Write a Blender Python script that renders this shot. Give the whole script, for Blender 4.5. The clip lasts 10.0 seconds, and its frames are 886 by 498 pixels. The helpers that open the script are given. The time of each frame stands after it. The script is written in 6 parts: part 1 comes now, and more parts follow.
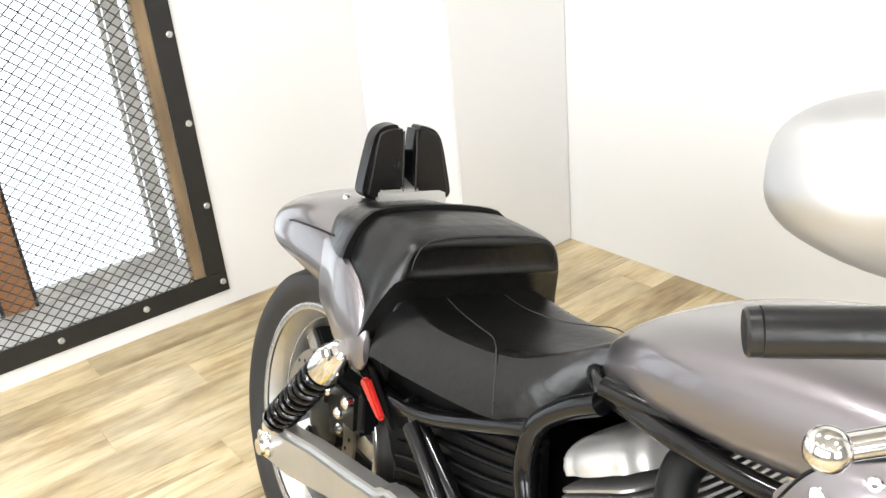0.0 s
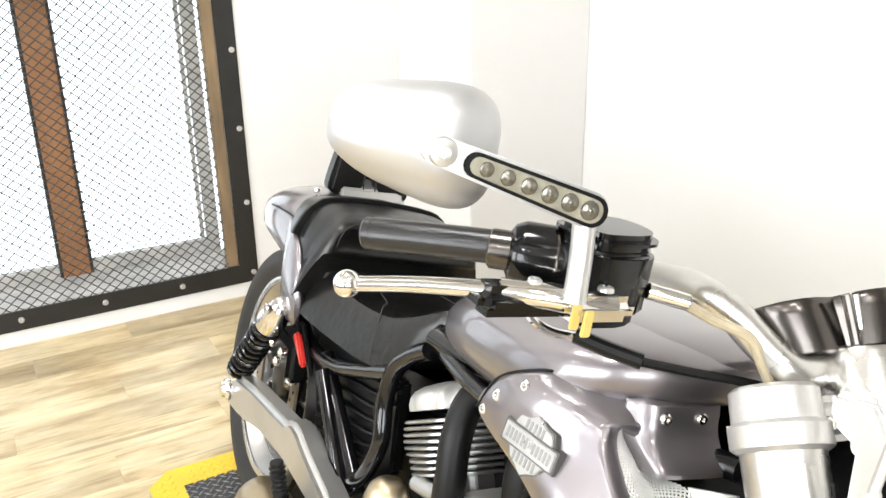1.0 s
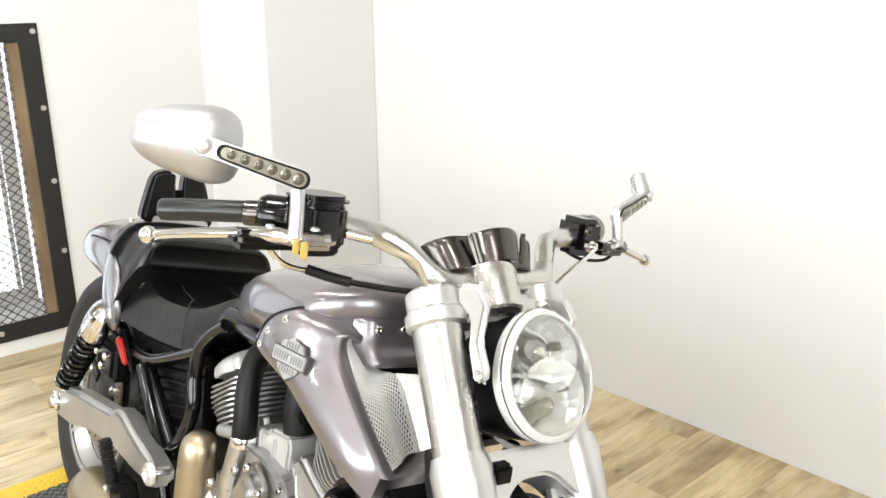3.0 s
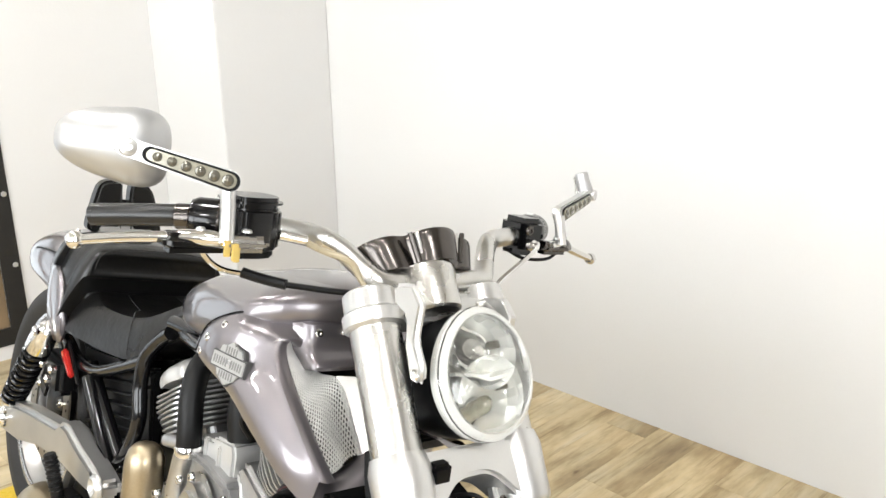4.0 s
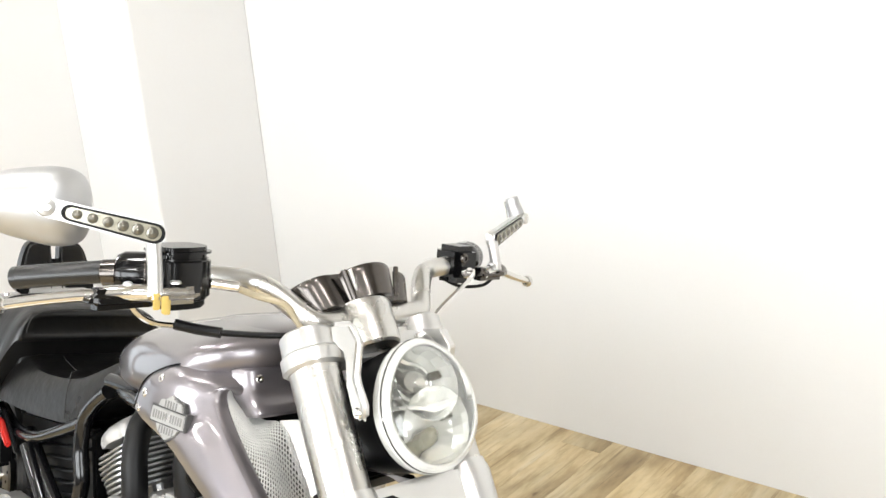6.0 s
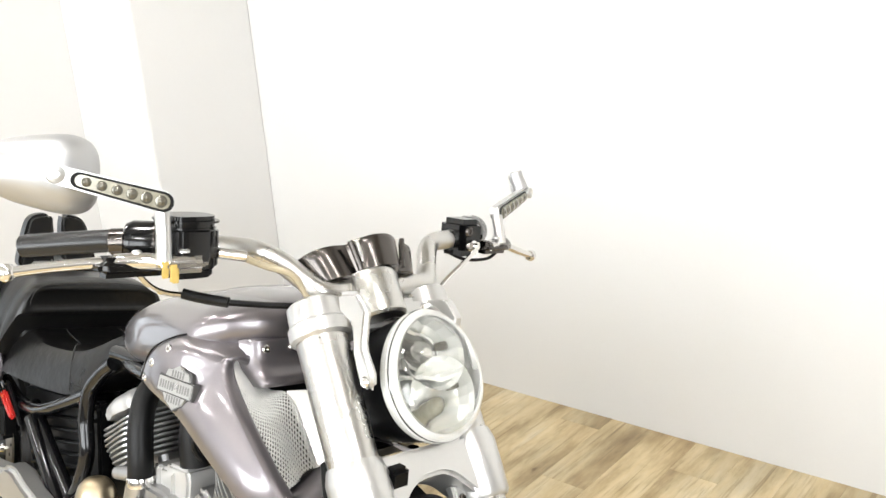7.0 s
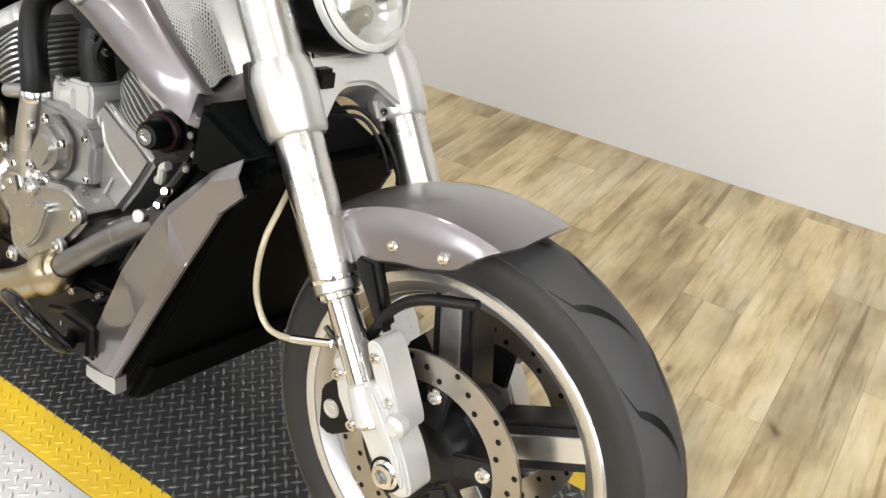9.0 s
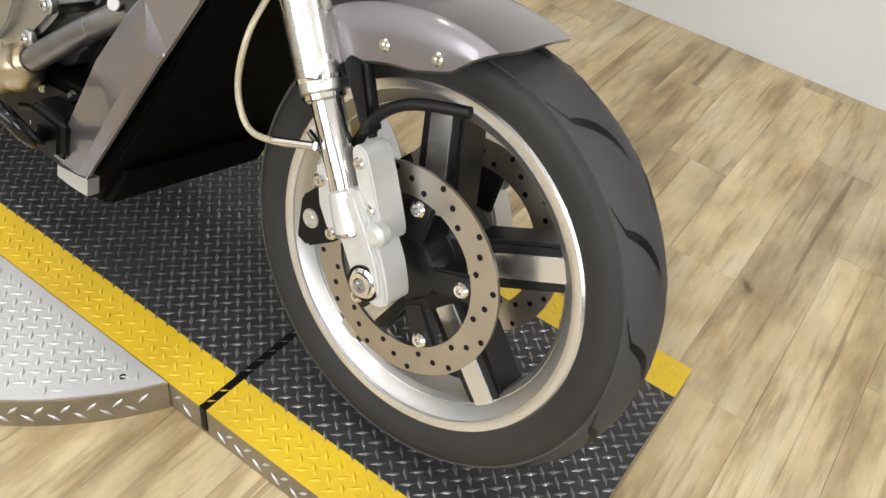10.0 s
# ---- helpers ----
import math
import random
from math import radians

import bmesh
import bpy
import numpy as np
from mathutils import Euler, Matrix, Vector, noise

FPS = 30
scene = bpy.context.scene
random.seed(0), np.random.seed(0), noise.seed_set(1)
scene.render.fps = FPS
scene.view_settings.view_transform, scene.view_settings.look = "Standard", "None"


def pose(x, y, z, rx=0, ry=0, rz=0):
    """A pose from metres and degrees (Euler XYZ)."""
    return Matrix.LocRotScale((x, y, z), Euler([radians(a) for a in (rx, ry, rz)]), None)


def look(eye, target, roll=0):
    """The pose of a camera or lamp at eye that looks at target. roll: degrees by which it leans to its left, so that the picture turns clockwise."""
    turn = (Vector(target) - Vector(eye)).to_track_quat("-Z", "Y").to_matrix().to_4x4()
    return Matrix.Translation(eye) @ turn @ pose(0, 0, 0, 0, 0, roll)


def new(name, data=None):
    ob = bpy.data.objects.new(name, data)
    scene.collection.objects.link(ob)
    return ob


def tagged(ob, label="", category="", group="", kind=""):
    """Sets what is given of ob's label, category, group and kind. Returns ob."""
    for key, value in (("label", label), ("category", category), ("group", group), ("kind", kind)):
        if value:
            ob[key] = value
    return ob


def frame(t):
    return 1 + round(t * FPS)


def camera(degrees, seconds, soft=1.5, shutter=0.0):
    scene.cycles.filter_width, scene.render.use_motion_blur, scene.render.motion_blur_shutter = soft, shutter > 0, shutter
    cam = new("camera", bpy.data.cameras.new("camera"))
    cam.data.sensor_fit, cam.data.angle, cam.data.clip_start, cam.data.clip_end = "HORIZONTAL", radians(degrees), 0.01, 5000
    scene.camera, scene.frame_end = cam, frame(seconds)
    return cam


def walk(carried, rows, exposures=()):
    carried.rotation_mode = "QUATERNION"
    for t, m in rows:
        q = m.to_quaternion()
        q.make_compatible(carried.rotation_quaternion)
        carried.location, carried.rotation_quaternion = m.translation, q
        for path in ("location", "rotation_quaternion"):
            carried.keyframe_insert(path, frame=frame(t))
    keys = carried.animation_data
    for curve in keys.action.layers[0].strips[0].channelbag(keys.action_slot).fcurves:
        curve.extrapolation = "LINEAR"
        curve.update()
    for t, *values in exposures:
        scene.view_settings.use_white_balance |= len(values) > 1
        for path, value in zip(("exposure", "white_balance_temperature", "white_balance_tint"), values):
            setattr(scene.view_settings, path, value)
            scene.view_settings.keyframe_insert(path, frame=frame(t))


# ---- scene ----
cam = camera(55.4, 10.0)
PATH = [
    (0, (0.1738, -0.2090, 1.3827), (-1.4432, 0.9845, 0.4906), -5.6),
    (0.4, (0.3311, -0.2068, 1.3882), (-1.3420, 0.9625, 0.5676), -3.5),
    (0.5, (0.3740, -0.1892, 1.3860), (-1.3343, 0.9449, 0.5885), -2.9),
    (1, (0.5962, -0.1331, 1.3849), (-1.1858, 0.8998, 0.6116), -0.9),
    (1.5, (0.7425, -0.2112, 1.3937), (-1.0835, 0.8096, 0.7117), 0.2),
    (1.6, (0.7656, -0.2387, 1.3871), (-1.0483, 0.7942, 0.6919), -0.4),
    (2, (0.8646, -0.3465, 1.4069), (-0.8624, 0.8569, 0.7667), -1.3),
    (2.2, (0.9031, -0.3597, 1.4047), (-0.7414, 0.9625, 0.7810), 0.1),
    (2.5, (0.9614, -0.3575, 1.4223), (-0.6688, 0.9999, 0.8426), -0.2),
    (3, (1.0153, -0.2948, 1.4069), (-0.5467, 1.1187, 0.7700), -0.6),
    (3.2, (1.0340, -0.2871, 1.4014), (-0.4961, 1.1583, 0.7601), -0.6),
    (4.3, (1.0494, -0.2563, 1.3926), (-0.4433, 1.2430, 0.7876), -2),
    (4.5, (1.0527, -0.2552, 1.3937), (-0.4279, 1.2650, 0.8129), -4.5),
    (5, (1.0626, -0.2563, 1.3981), (-0.4059, 1.2914, 0.8624), -4.2),
    (6.5, (1.0648, -0.2519, 1.3937), (-0.3366, 1.3497, 0.8371), -4.8),
    (7, (1.0582, -0.2684, 1.3849), (-0.3509, 1.3145, 0.7909), -4.4),
    (7.5, (1.0505, -0.3135, 1.3706), (-0.3333, 1.2595, 0.6963), -3.2),
    (8, (1.0428, -0.3410, 1.3376), (-0.1694, 1.2892, 0.4939), -1),
    (8.3, (1.0582, -0.3465, 1.3002), (-0.0440, 1.2925, 0.3300), 1.5),
    (8.5, (1.0428, -0.3520, 1.2793), (0.0198, 1.2606, 0.1859), 2.6),
    (9, (1.0373, -0.3663, 1.2463), (0.0594, 1.1726, 0.0154), 3.5),
    (9.5, (1.0428, -0.3784, 1.1902), (0.1892, 1.0901, -0.2090), 7.1),
    (10, (1.0428, -0.3850, 1.1660), (0.2508, 1.0307, -0.3201), 9.4),
]
walk(cam, [(t, look(eye, target, roll)) for t, eye, target, roll in PATH], [(0, 0.12), (1.5, 0.12), (3, -0.12), (4.5, -0.18), (6.5, -0.05), (7.5, -0.05), (8.5, -0.22), (9.2, -0.48), (10, -0.64)])

# ---- world and light ----
world = bpy.data.worlds.new("world")
scene.world = world
world.use_nodes = True
sky = world.node_tree.nodes.new("ShaderNodeTexSky")
sky.sky_type, sky.sun_disc, sky.sun_elevation, sky.sun_rotation = "NISHITA", False, radians(40), radians(200)
world.node_tree.links.new(sky.outputs[0], world.node_tree.nodes["Background"].inputs[0])
world.node_tree.nodes["Background"].inputs[1].default_value = 0.12


def area(name, place, target, sx, sy, watts, colour=(1, 1, 1)):
    d = bpy.data.lights.new(name, "AREA")
    d.shape, d.size, d.size_y, d.energy, d.color = "RECTANGLE", sx, sy, watts, colour
    ob = new(name, d)
    ob.matrix_world = look(place, target)
    return ob


# room: far wall y = YF, window wall x = XW, pillar face x = XP
XW, XP, YF, YP = -2.565, -2.007, 2.045, 1.50
XE, YN, H = 3.6, -3.4, 3.0
HP = 0.065          # top of the display platform


# ---- materials ----
def mat(name, colour, rough=0.5, metal=0.0, var=0.12, scale=6.0, bump=0.0, bscale=120.0, coat=0.0, spec=0.5, colour2=None, stretch=(1, 1, 1), rvar=0.1):
    """Principled surface with colour and roughness varied at two scales and a fine relief."""
    m = bpy.data.materials.new(name)
    m.use_nodes = True
    nt = m.node_tree
    N, L = nt.nodes, nt.links
    b = N["Principled BSDF"]
    co = N.new("ShaderNodeTexCoord")
    mp = N.new("ShaderNodeMapping")
    mp.inputs["Scale"].default_value = stretch
    L.new(co.outputs["Object"], mp.inputs[0])
    n1, n2 = N.new("ShaderNodeTexNoise"), N.new("ShaderNodeTexNoise")
    for n, sc, de in ((n1, scale, 4), (n2, bscale, 2)):
        n.inputs["Scale"].default_value, n.inputs["Detail"].default_value = sc, de
        L.new(mp.outputs[0], n.inputs[0])
    mix = N.new("ShaderNodeMix")
    mix.data_type = "RGBA"
    c2 = colour2 or tuple(c * (1 - 2 * var) for c in colour)
    mix.inputs[6].default_value, mix.inputs[7].default_value = (*colour, 1), (*c2, 1)
    add = N.new("ShaderNodeMath")
    add.operation = "MULTIPLY_ADD"
    add.inputs[1].default_value, add.inputs[2].default_value = 0.35, 0.0
    L.new(n2.outputs[0], add.inputs[0])
    sm = N.new("ShaderNodeMath")
    sm.operation = "MULTIPLY_ADD"
    sm.inputs[1].default_value = 1.3
    L.new(n1.outputs[0], sm.inputs[0])
    sb = N.new("ShaderNodeMath")
    sb.operation = "SUBTRACT"
    sb.inputs[1].default_value = 0.35
    L.new(add.outputs[0], sb.inputs[0])
    L.new(sb.outputs[0], sm.inputs[2])
    sm.use_clamp = True
    L.new(sm.outputs[0], mix.inputs[0])
    L.new(mix.outputs[2], b.inputs["Base Color"])
    rr = N.new("ShaderNodeMapRange")
    rr.inputs[3].default_value, rr.inputs[4].default_value = max(0.02, rough - rvar / 2), min(1, rough + rvar / 2)
    L.new(n1.outputs[0], rr.inputs[0])
    L.new(rr.outputs[0], b.inputs["Roughness"])
    b.inputs["Metallic"].default_value = metal
    b.inputs["Coat Weight"].default_value = coat
    b.inputs["Coat Roughness"].default_value = 0.08
    b.inputs["Specular IOR Level"].default_value = spec
    if bump:
        bp = N.new("ShaderNodeBump")
        bp.inputs["Strength"].default_value, bp.inputs["Distance"].default_value = bump, 0.002
        L.new(n2.outputs[0], bp.inputs["Height"])
        L.new(bp.outputs[0], b.inputs["Normal"])
    return m


WALL = mat("wall paint", (0.665, 0.663, 0.658), 0.6, colour2=(0.632, 0.623, 0.608), scale=1.1, bump=0.12, bscale=90, rvar=0.1)
# unseen ceiling and walls are darkened to put contrast into the metal's reflections
CEIL = mat("dimmed ceiling paint", (0.42, 0.415, 0.40), 0.8, var=0.05, scale=2)
WALL_GREY = mat("dimmed paint of unseen walls", (0.26, 0.255, 0.25), 0.6, var=0.06, scale=1.3, bump=0.12, bscale=90)
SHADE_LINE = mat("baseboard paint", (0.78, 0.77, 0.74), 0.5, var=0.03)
BLACK_IRON = mat("painted angle iron", (0.022, 0.021, 0.02), 0.45, 0.3, var=0.2, scale=12, bump=0.2, bscale=200)
RUST_WOOD = mat("weathered batten", (0.25, 0.17, 0.09), 0.7, var=0.35, scale=14, bump=0.5, bscale=60, colour2=(0.07, 0.05, 0.03), stretch=(1, 1, 0.25))
POST_WOOD = mat("stained post", (0.40, 0.19, 0.075), 0.55, var=0.2, scale=10, bump=0.3, bscale=50, colour2=(0.2, 0.085, 0.03), stretch=(1, 1, 0.2))
SILL = mat("dusty sill", (0.56, 0.545, 0.51), 0.8, var=0.25, scale=9, bump=0.4)
MESH_STEEL = mat("expanded steel", (0.035, 0.034, 0.033), 0.5, 0.2, var=0.3, scale=20)
JAMB = mat("jamb paint", (0.72, 0.71, 0.68), 0.6, var=0.06, scale=7)
PAINT = mat("mauve grey metallic lacquer", (0.215, 0.197, 0.207), 0.36, 0.85, var=0.05, scale=3, bscale=900, coat=0.9, rvar=0.04)
CHROME = mat("polished metal", (0.78, 0.77, 0.75), 0.12, 1.0, var=0.03, scale=9, bscale=300, rvar=0.08)
BRUSHED = mat("brushed aluminium", (0.60, 0.59, 0.565), 0.28, 1.0, var=0.06, scale=14, bump=0.05, bscale=240, rvar=0.12)
SILVER = mat("silver lacquered casting", (0.60, 0.595, 0.58), 0.30, 0.8, var=0.06, scale=16, bump=0.12, bscale=300, rvar=0.1)
ENGINE = mat("cast engine alloy", (0.46, 0.456, 0.45), 0.34, 0.85, var=0.14, scale=18, bump=0.25, bscale=260, rvar=0.16)
BRASSY = mat("heat tinted steel", (0.50, 0.43, 0.30), 0.34, 1.0, var=0.2, scale=5, colour2=(0.34, 0.27, 0.18), bscale=200)
BLACK = mat("satin black", (0.0025, 0.0025, 0.0027), 0.4, 0.0, var=0.1, scale=9, bump=0.06, spec=0.18)
GLOSS = mat("gloss black", (0.003, 0.003, 0.0033), 0.16, 0.0, var=0.1, scale=9, coat=0.1, spec=0.35)
DARK_METAL = mat("dark brushed metal", (0.11, 0.10, 0.093), 0.22, 1.0, var=0.08, scale=30, bscale=300)
LEATHER = mat("black leather", (0.0035, 0.0033, 0.0032), 0.31, 0.0, var=0.3, scale=9, bump=0.6, bscale=42, rvar=0.2, spec=0.40)
STITCH = mat("grey thread", (0.018, 0.017, 0.016), 0.7, var=0.1)
TYRE = mat("tyre rubber", (0.026, 0.0245, 0.023), 0.62, 0.0, var=0.22, scale=7, bump=0.25, bscale=220, rvar=0.2, spec=0.28)
TREAD = mat("worn tread rubber", (0.047, 0.046, 0.047), 0.55, 0.0, var=0.12, scale=9, bump=0.2, bscale=260, spec=0.28)
RUBBER = mat("hose rubber", (0.004, 0.004, 0.004), 0.42, var=0.2, scale=12, spec=0.22)
DISC = mat("brake disc steel", (0.46, 0.42, 0.36), 0.34, 1.0, var=0.12, scale=14, bscale=400, rvar=0.14)
SPOKE_SIDE = mat("dark spoke paint", (0.010, 0.010, 0.0105), 0.32, 0.0, var=0.1, spec=0.25)
DARK_RED = mat("dull red ring", (0.16, 0.012, 0.010), 0.4, var=0.1)
RED = mat("red lens plastic", (0.42, 0.02, 0.015), 0.2, var=0.08, coat=0.5)
YELLOW_TAG = mat("yellow tag plastic", (0.60, 0.44, 0.13), 0.45, var=0.15, scale=30)
CABLE_SLEEVE = mat("braided clear hose", (0.42, 0.36, 0.25), 0.35, 0.2, var=0.15, scale=60)
YELLOW = mat("yellow plate paint", (0.64, 0.44, 0.014), 0.42, var=0.25, scale=8, bump=0.1, colour2=(0.46, 0.30, 0.02))
PLATE_BLACK = mat("black plate paint", (0.040, 0.040, 0.041), 0.40, 0.1, var=0.25, scale=11, bump=0.2, bscale=160, colour2=(0.022, 0.022, 0.023), spec=0.28)
PLATE_WORN = mat("worn black tread bars", (0.32, 0.32, 0.32), 0.28, 0.7, var=0.3, scale=5, colour2=(0.03, 0.03, 0.031))
PLATE_SILVER = mat("bare tread plate", (0.60, 0.60, 0.60), 0.42, 0.6, var=0.08, scale=6, bump=0.15, bscale=200)
PLATE_EDGE = mat("dirty plate edge", (0.36, 0.31, 0.23), 0.42, 0.7, var=0.25, scale=14)
GRILLE = mat("wire mesh", (0.80, 0.79, 0.76), 0.35, 0.4, var=0.15, scale=40)
RIM = mat("machined wheel rim", (0.64, 0.637, 0.63), 0.25, 0.95, var=0.06, scale=9, bscale=300, rvar=0.1)
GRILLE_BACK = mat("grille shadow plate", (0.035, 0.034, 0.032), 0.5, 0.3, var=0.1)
LED = mat("smoked indicator", (0.40, 0.38, 0.30), 0.15, 0.3, var=0.3, scale=60, coat=0.7)
REFLECTOR = mat("lamp reflector", (0.90, 0.90, 0.88), 0.12, 0.7, var=0.02)
FROST = mat("frosted lamp rim", (0.52, 0.515, 0.49), 0.2, 0.1, var=0.05, scale=20, coat=0.6)
SHELL = mat("silver mirror lacquer", (0.46, 0.46, 0.46), 0.42, 0.8, var=0.03, scale=6, bscale=600, coat=0.05)
ALLOY = mat("polished casting", (0.50, 0.495, 0.485), 0.30, 1.0, var=0.10, scale=22, bump=0.10, bscale=180, rvar=0.18)
DULL = mat("dull black plastic", (0.0012, 0.0015, 0.0015), 0.6, 0.0, var=0.2, scale=9, spec=0.06)
GRIP = mat("grip rubber", (0.010, 0.010, 0.0105), 0.30, 0.0, var=0.15, scale=20, bump=0.15, bscale=160)
FRAME = mat("black frame enamel", (0.0035, 0.0035, 0.004), 0.13, 0.0, var=0.1, scale=9, spec=0.45)
HEAD = mat("silver head paint", (0.50, 0.495, 0.48), 0.32, 0.45, var=0.05, scale=12, bump=0.08, bscale=260)
CELL = mat("dark lamp cell", (0.17, 0.16, 0.13), 0.18, 0.6, var=0.2, scale=60, coat=0.6)
BARREL = mat("rim barrel", (0.50, 0.49, 0.475), 0.34, 0.9, var=0.08, scale=12, bscale=300)
CAST = mat("pale silver casting", (0.60, 0.595, 0.58), 0.34, 0.6, var=0.05, scale=16, bump=0.1, bscale=300)
PIPE = mat("dull steel pipe", (0.27, 0.255, 0.245), 0.36, 0.9, var=0.2, scale=14, bump=0.1, bscale=200, rvar=0.15)
CALIPER = mat("caliper silver paint", (0.56, 0.556, 0.54), 0.32, 0.4, var=0.07, scale=16, bump=0.12, bscale=300, rvar=0.12)
SWING = mat("swingarm alloy", (0.50, 0.495, 0.48), 0.33, 0.85, var=0.08, scale=10, bump=0.08, bscale=240)
MARK = mat("etched mark", (0.09, 0.088, 0.086), 0.5, 0.5, var=0.1)


ETCH = mat("pale etched mark", (0.26, 0.257, 0.25), 0.45, 0.8, var=0.1)


def glass(name, colour=(1, 1, 1), rough=0.0):
    m = bpy.data.materials.new(name)
    m.use_nodes = True
    b = m.node_tree.nodes["Principled BSDF"]
    b.inputs["Base Color"].default_value = (*colour, 1)
    b.inputs["Transmission Weight"].default_value = 1.0
    b.inputs["Roughness"].default_value = rough
    b.inputs["IOR"].default_value = 1.45
    return m


LENS = glass("clear lens", (0.97, 0.97, 0.95), 0.02)


def glow(name, colour, power):
    m = bpy.data.materials.new(name)
    m.use_nodes = True
    b = m.node_tree.nodes["Principled BSDF"]
    b.inputs["Base Color"].default_value = (0, 0, 0, 1)
    b.inputs["Emission Color"].default_value = (*colour, 1)
    b.inputs["Emission Strength"].default_value = power
    return m


DAY = glow("bright overcast outdoors", (0.88, 0.95, 1.0), 2.7)


def floor_mat():
    """Weathered oak plank: grain along x, tone by piece, knots and dark streaks."""
    m = bpy.data.materials.new("weathered oak plank")
    m.use_nodes = True
    N, L = m.node_tree.nodes, m.node_tree.links
    b = N["Principled BSDF"]
    co, inf = N.new("ShaderNodeTexCoord"), N.new("ShaderNodeObjectInfo")
    off = N.new("ShaderNodeVectorMath")
    off.operation = "MULTIPLY_ADD"
    off.inputs[1].default_value = (37, 91, 13)
    L.new(inf.outputs["Random"], off.inputs[0])
    L.new(co.outputs["Object"], off.inputs[2])

    def noi(stretch, scale, detail):
        mp, n = N.new("ShaderNodeMapping"), N.new("ShaderNodeTexNoise")
        mp.inputs["Scale"].default_value = stretch
        L.new(off.outputs[0], mp.inputs[0])
        L.new(mp.outputs[0], n.inputs[0])
        n.inputs["Scale"].default_value, n.inputs["Detail"].default_value = scale, detail
        n.inputs["Roughness"].default_value = 0.62
        return n.outputs[0]

    grain, patch, cloud = noi((1, 0.07, 1), 60, 6), noi((1, 0.24, 1), 9, 5), noi((1, 0.55, 1), 5, 3)

    def ramp(src, stops):
        r = N.new("ShaderNodeValToRGB")
        L.new(src, r.inputs[0])
        e = r.color_ramp.elements
        e[0].position, e[0].color = stops[0][0], (*stops[0][1], 1)
        e[1].position, e[1].color = stops[-1][0], (*stops[-1][1], 1)
        for p, c in stops[1:-1]:
            x = e.new(p)
            x.color = (*c, 1)
        return r.outputs[0]

    base = ramp(patch, ((0.27, (0.22, 0.150, 0.070)), (0.41, (0.375, 0.280, 0.148)), (0.53, (0.52, 0.415, 0.240)), (0.72, (0.64, 0.55, 0.375))))
    streak = ramp(grain, ((0.32, (0.56, 0.51, 0.44)), (0.47, (1, 1, 1)), (0.7, (1.08, 1.06, 1.02))))
    grey = ramp(cloud, ((0.33, (0.74, 0.75, 0.77)), (0.56, (1, 1, 1))))

    def mul(a, c, f=1.0):
        x = N.new("ShaderNodeMix")
        x.data_type, x.blend_type = "RGBA", "MULTIPLY"
        x.inputs[0].default_value = f
        L.new(a, x.inputs[6])
        L.new(c, x.inputs[7])
        return x.outputs[2]

    def cells(stretch, scale):
        mp, v = N.new("ShaderNodeMapping"), N.new("ShaderNodeTexVoronoi")
        mp.inputs["Scale"].default_value = stretch
        L.new(off.outputs[0], mp.inputs[0])
        wob = N.new("ShaderNodeTexNoise")
        wob.inputs["Scale"].default_value = 9
        L.new(mp.outputs[0], wob.inputs[0])
        ad = N.new("ShaderNodeVectorMath")
        ad.operation = "MULTIPLY_ADD"
        ad.inputs[1].default_value = (0.12, 0.12, 0.12)
        L.new(wob.outputs["Color"], ad.inputs[0])
        L.new(mp.outputs[0], ad.inputs[2])
        L.new(ad.outputs[0], v.inputs[0])
        v.inputs["Scale"].default_value = scale
        return v.outputs["Distance"]

    knot = ramp(cells((1, 0.62, 1), 5.5), ((0.03, (0.38, 0.32, 0.26)), (0.065, (0.80, 0.77, 0.72)), (0.12, (1, 1, 1))))
    crack = ramp(noi((1, 0.022, 1), 26, 3), ((0.335, (0.40, 0.33, 0.26)), (0.365, (1, 1, 1))))
    tone = N.new("ShaderNodeMapRange")
    tone.inputs[3].default_value, tone.inputs[4].default_value = 0.84, 1.10
    L.new(inf.outputs["Random"], tone.inputs[0])
    L.new(mul(mul(mul(mul(mul(base, streak, 0.7), grey), knot), crack, 0.6), tone.outputs[0]), b.inputs["Base Color"])
    b.inputs["Roughness"].default_value = 0.36
    bp = N.new("ShaderNodeBump")
    bp.inputs["Strength"].default_value, bp.inputs["Distance"].default_value = 0.25, 0.002
    L.new(grain, bp.inputs["Height"])
    L.new(bp.outputs[0], b.inputs["Normal"])
    return m


PLANK = floor_mat()


# ---- building helpers ----
SHIFT = Vector((0, 0, 0))      # moves the group of parts being built


def part(name, bm, material, parent=None, label="", smooth=True):
    """Links a bmesh as one mesh object, under parent if there is one."""
    me = bpy.data.meshes.new(name)
    bmesh.ops.recalc_face_normals(bm, faces=bm.faces)
    bmesh.ops.translate(bm, vec=SHIFT, verts=bm.verts)
    bm.to_mesh(me)
    bm.free()
    me.materials.append(material)
    ob = new(name, me)
    if smooth:
        me.shade_smooth()
        me.set_sharp_from_angle(angle=radians(35))
    if parent:
        ob.parent = parent
    if label:
        ob["label"] = label
    return ob


def bevel(bm, r, seg=2, angle=30):
    edges = [e for e in bm.edges if len(e.link_faces) == 2 and e.calc_face_angle(0) > radians(angle)]
    if r and edges:
        bmesh.ops.bevel(bm, geom=edges, offset=r, segments=seg, affect="EDGES", clamp_overlap=True)
    return bm


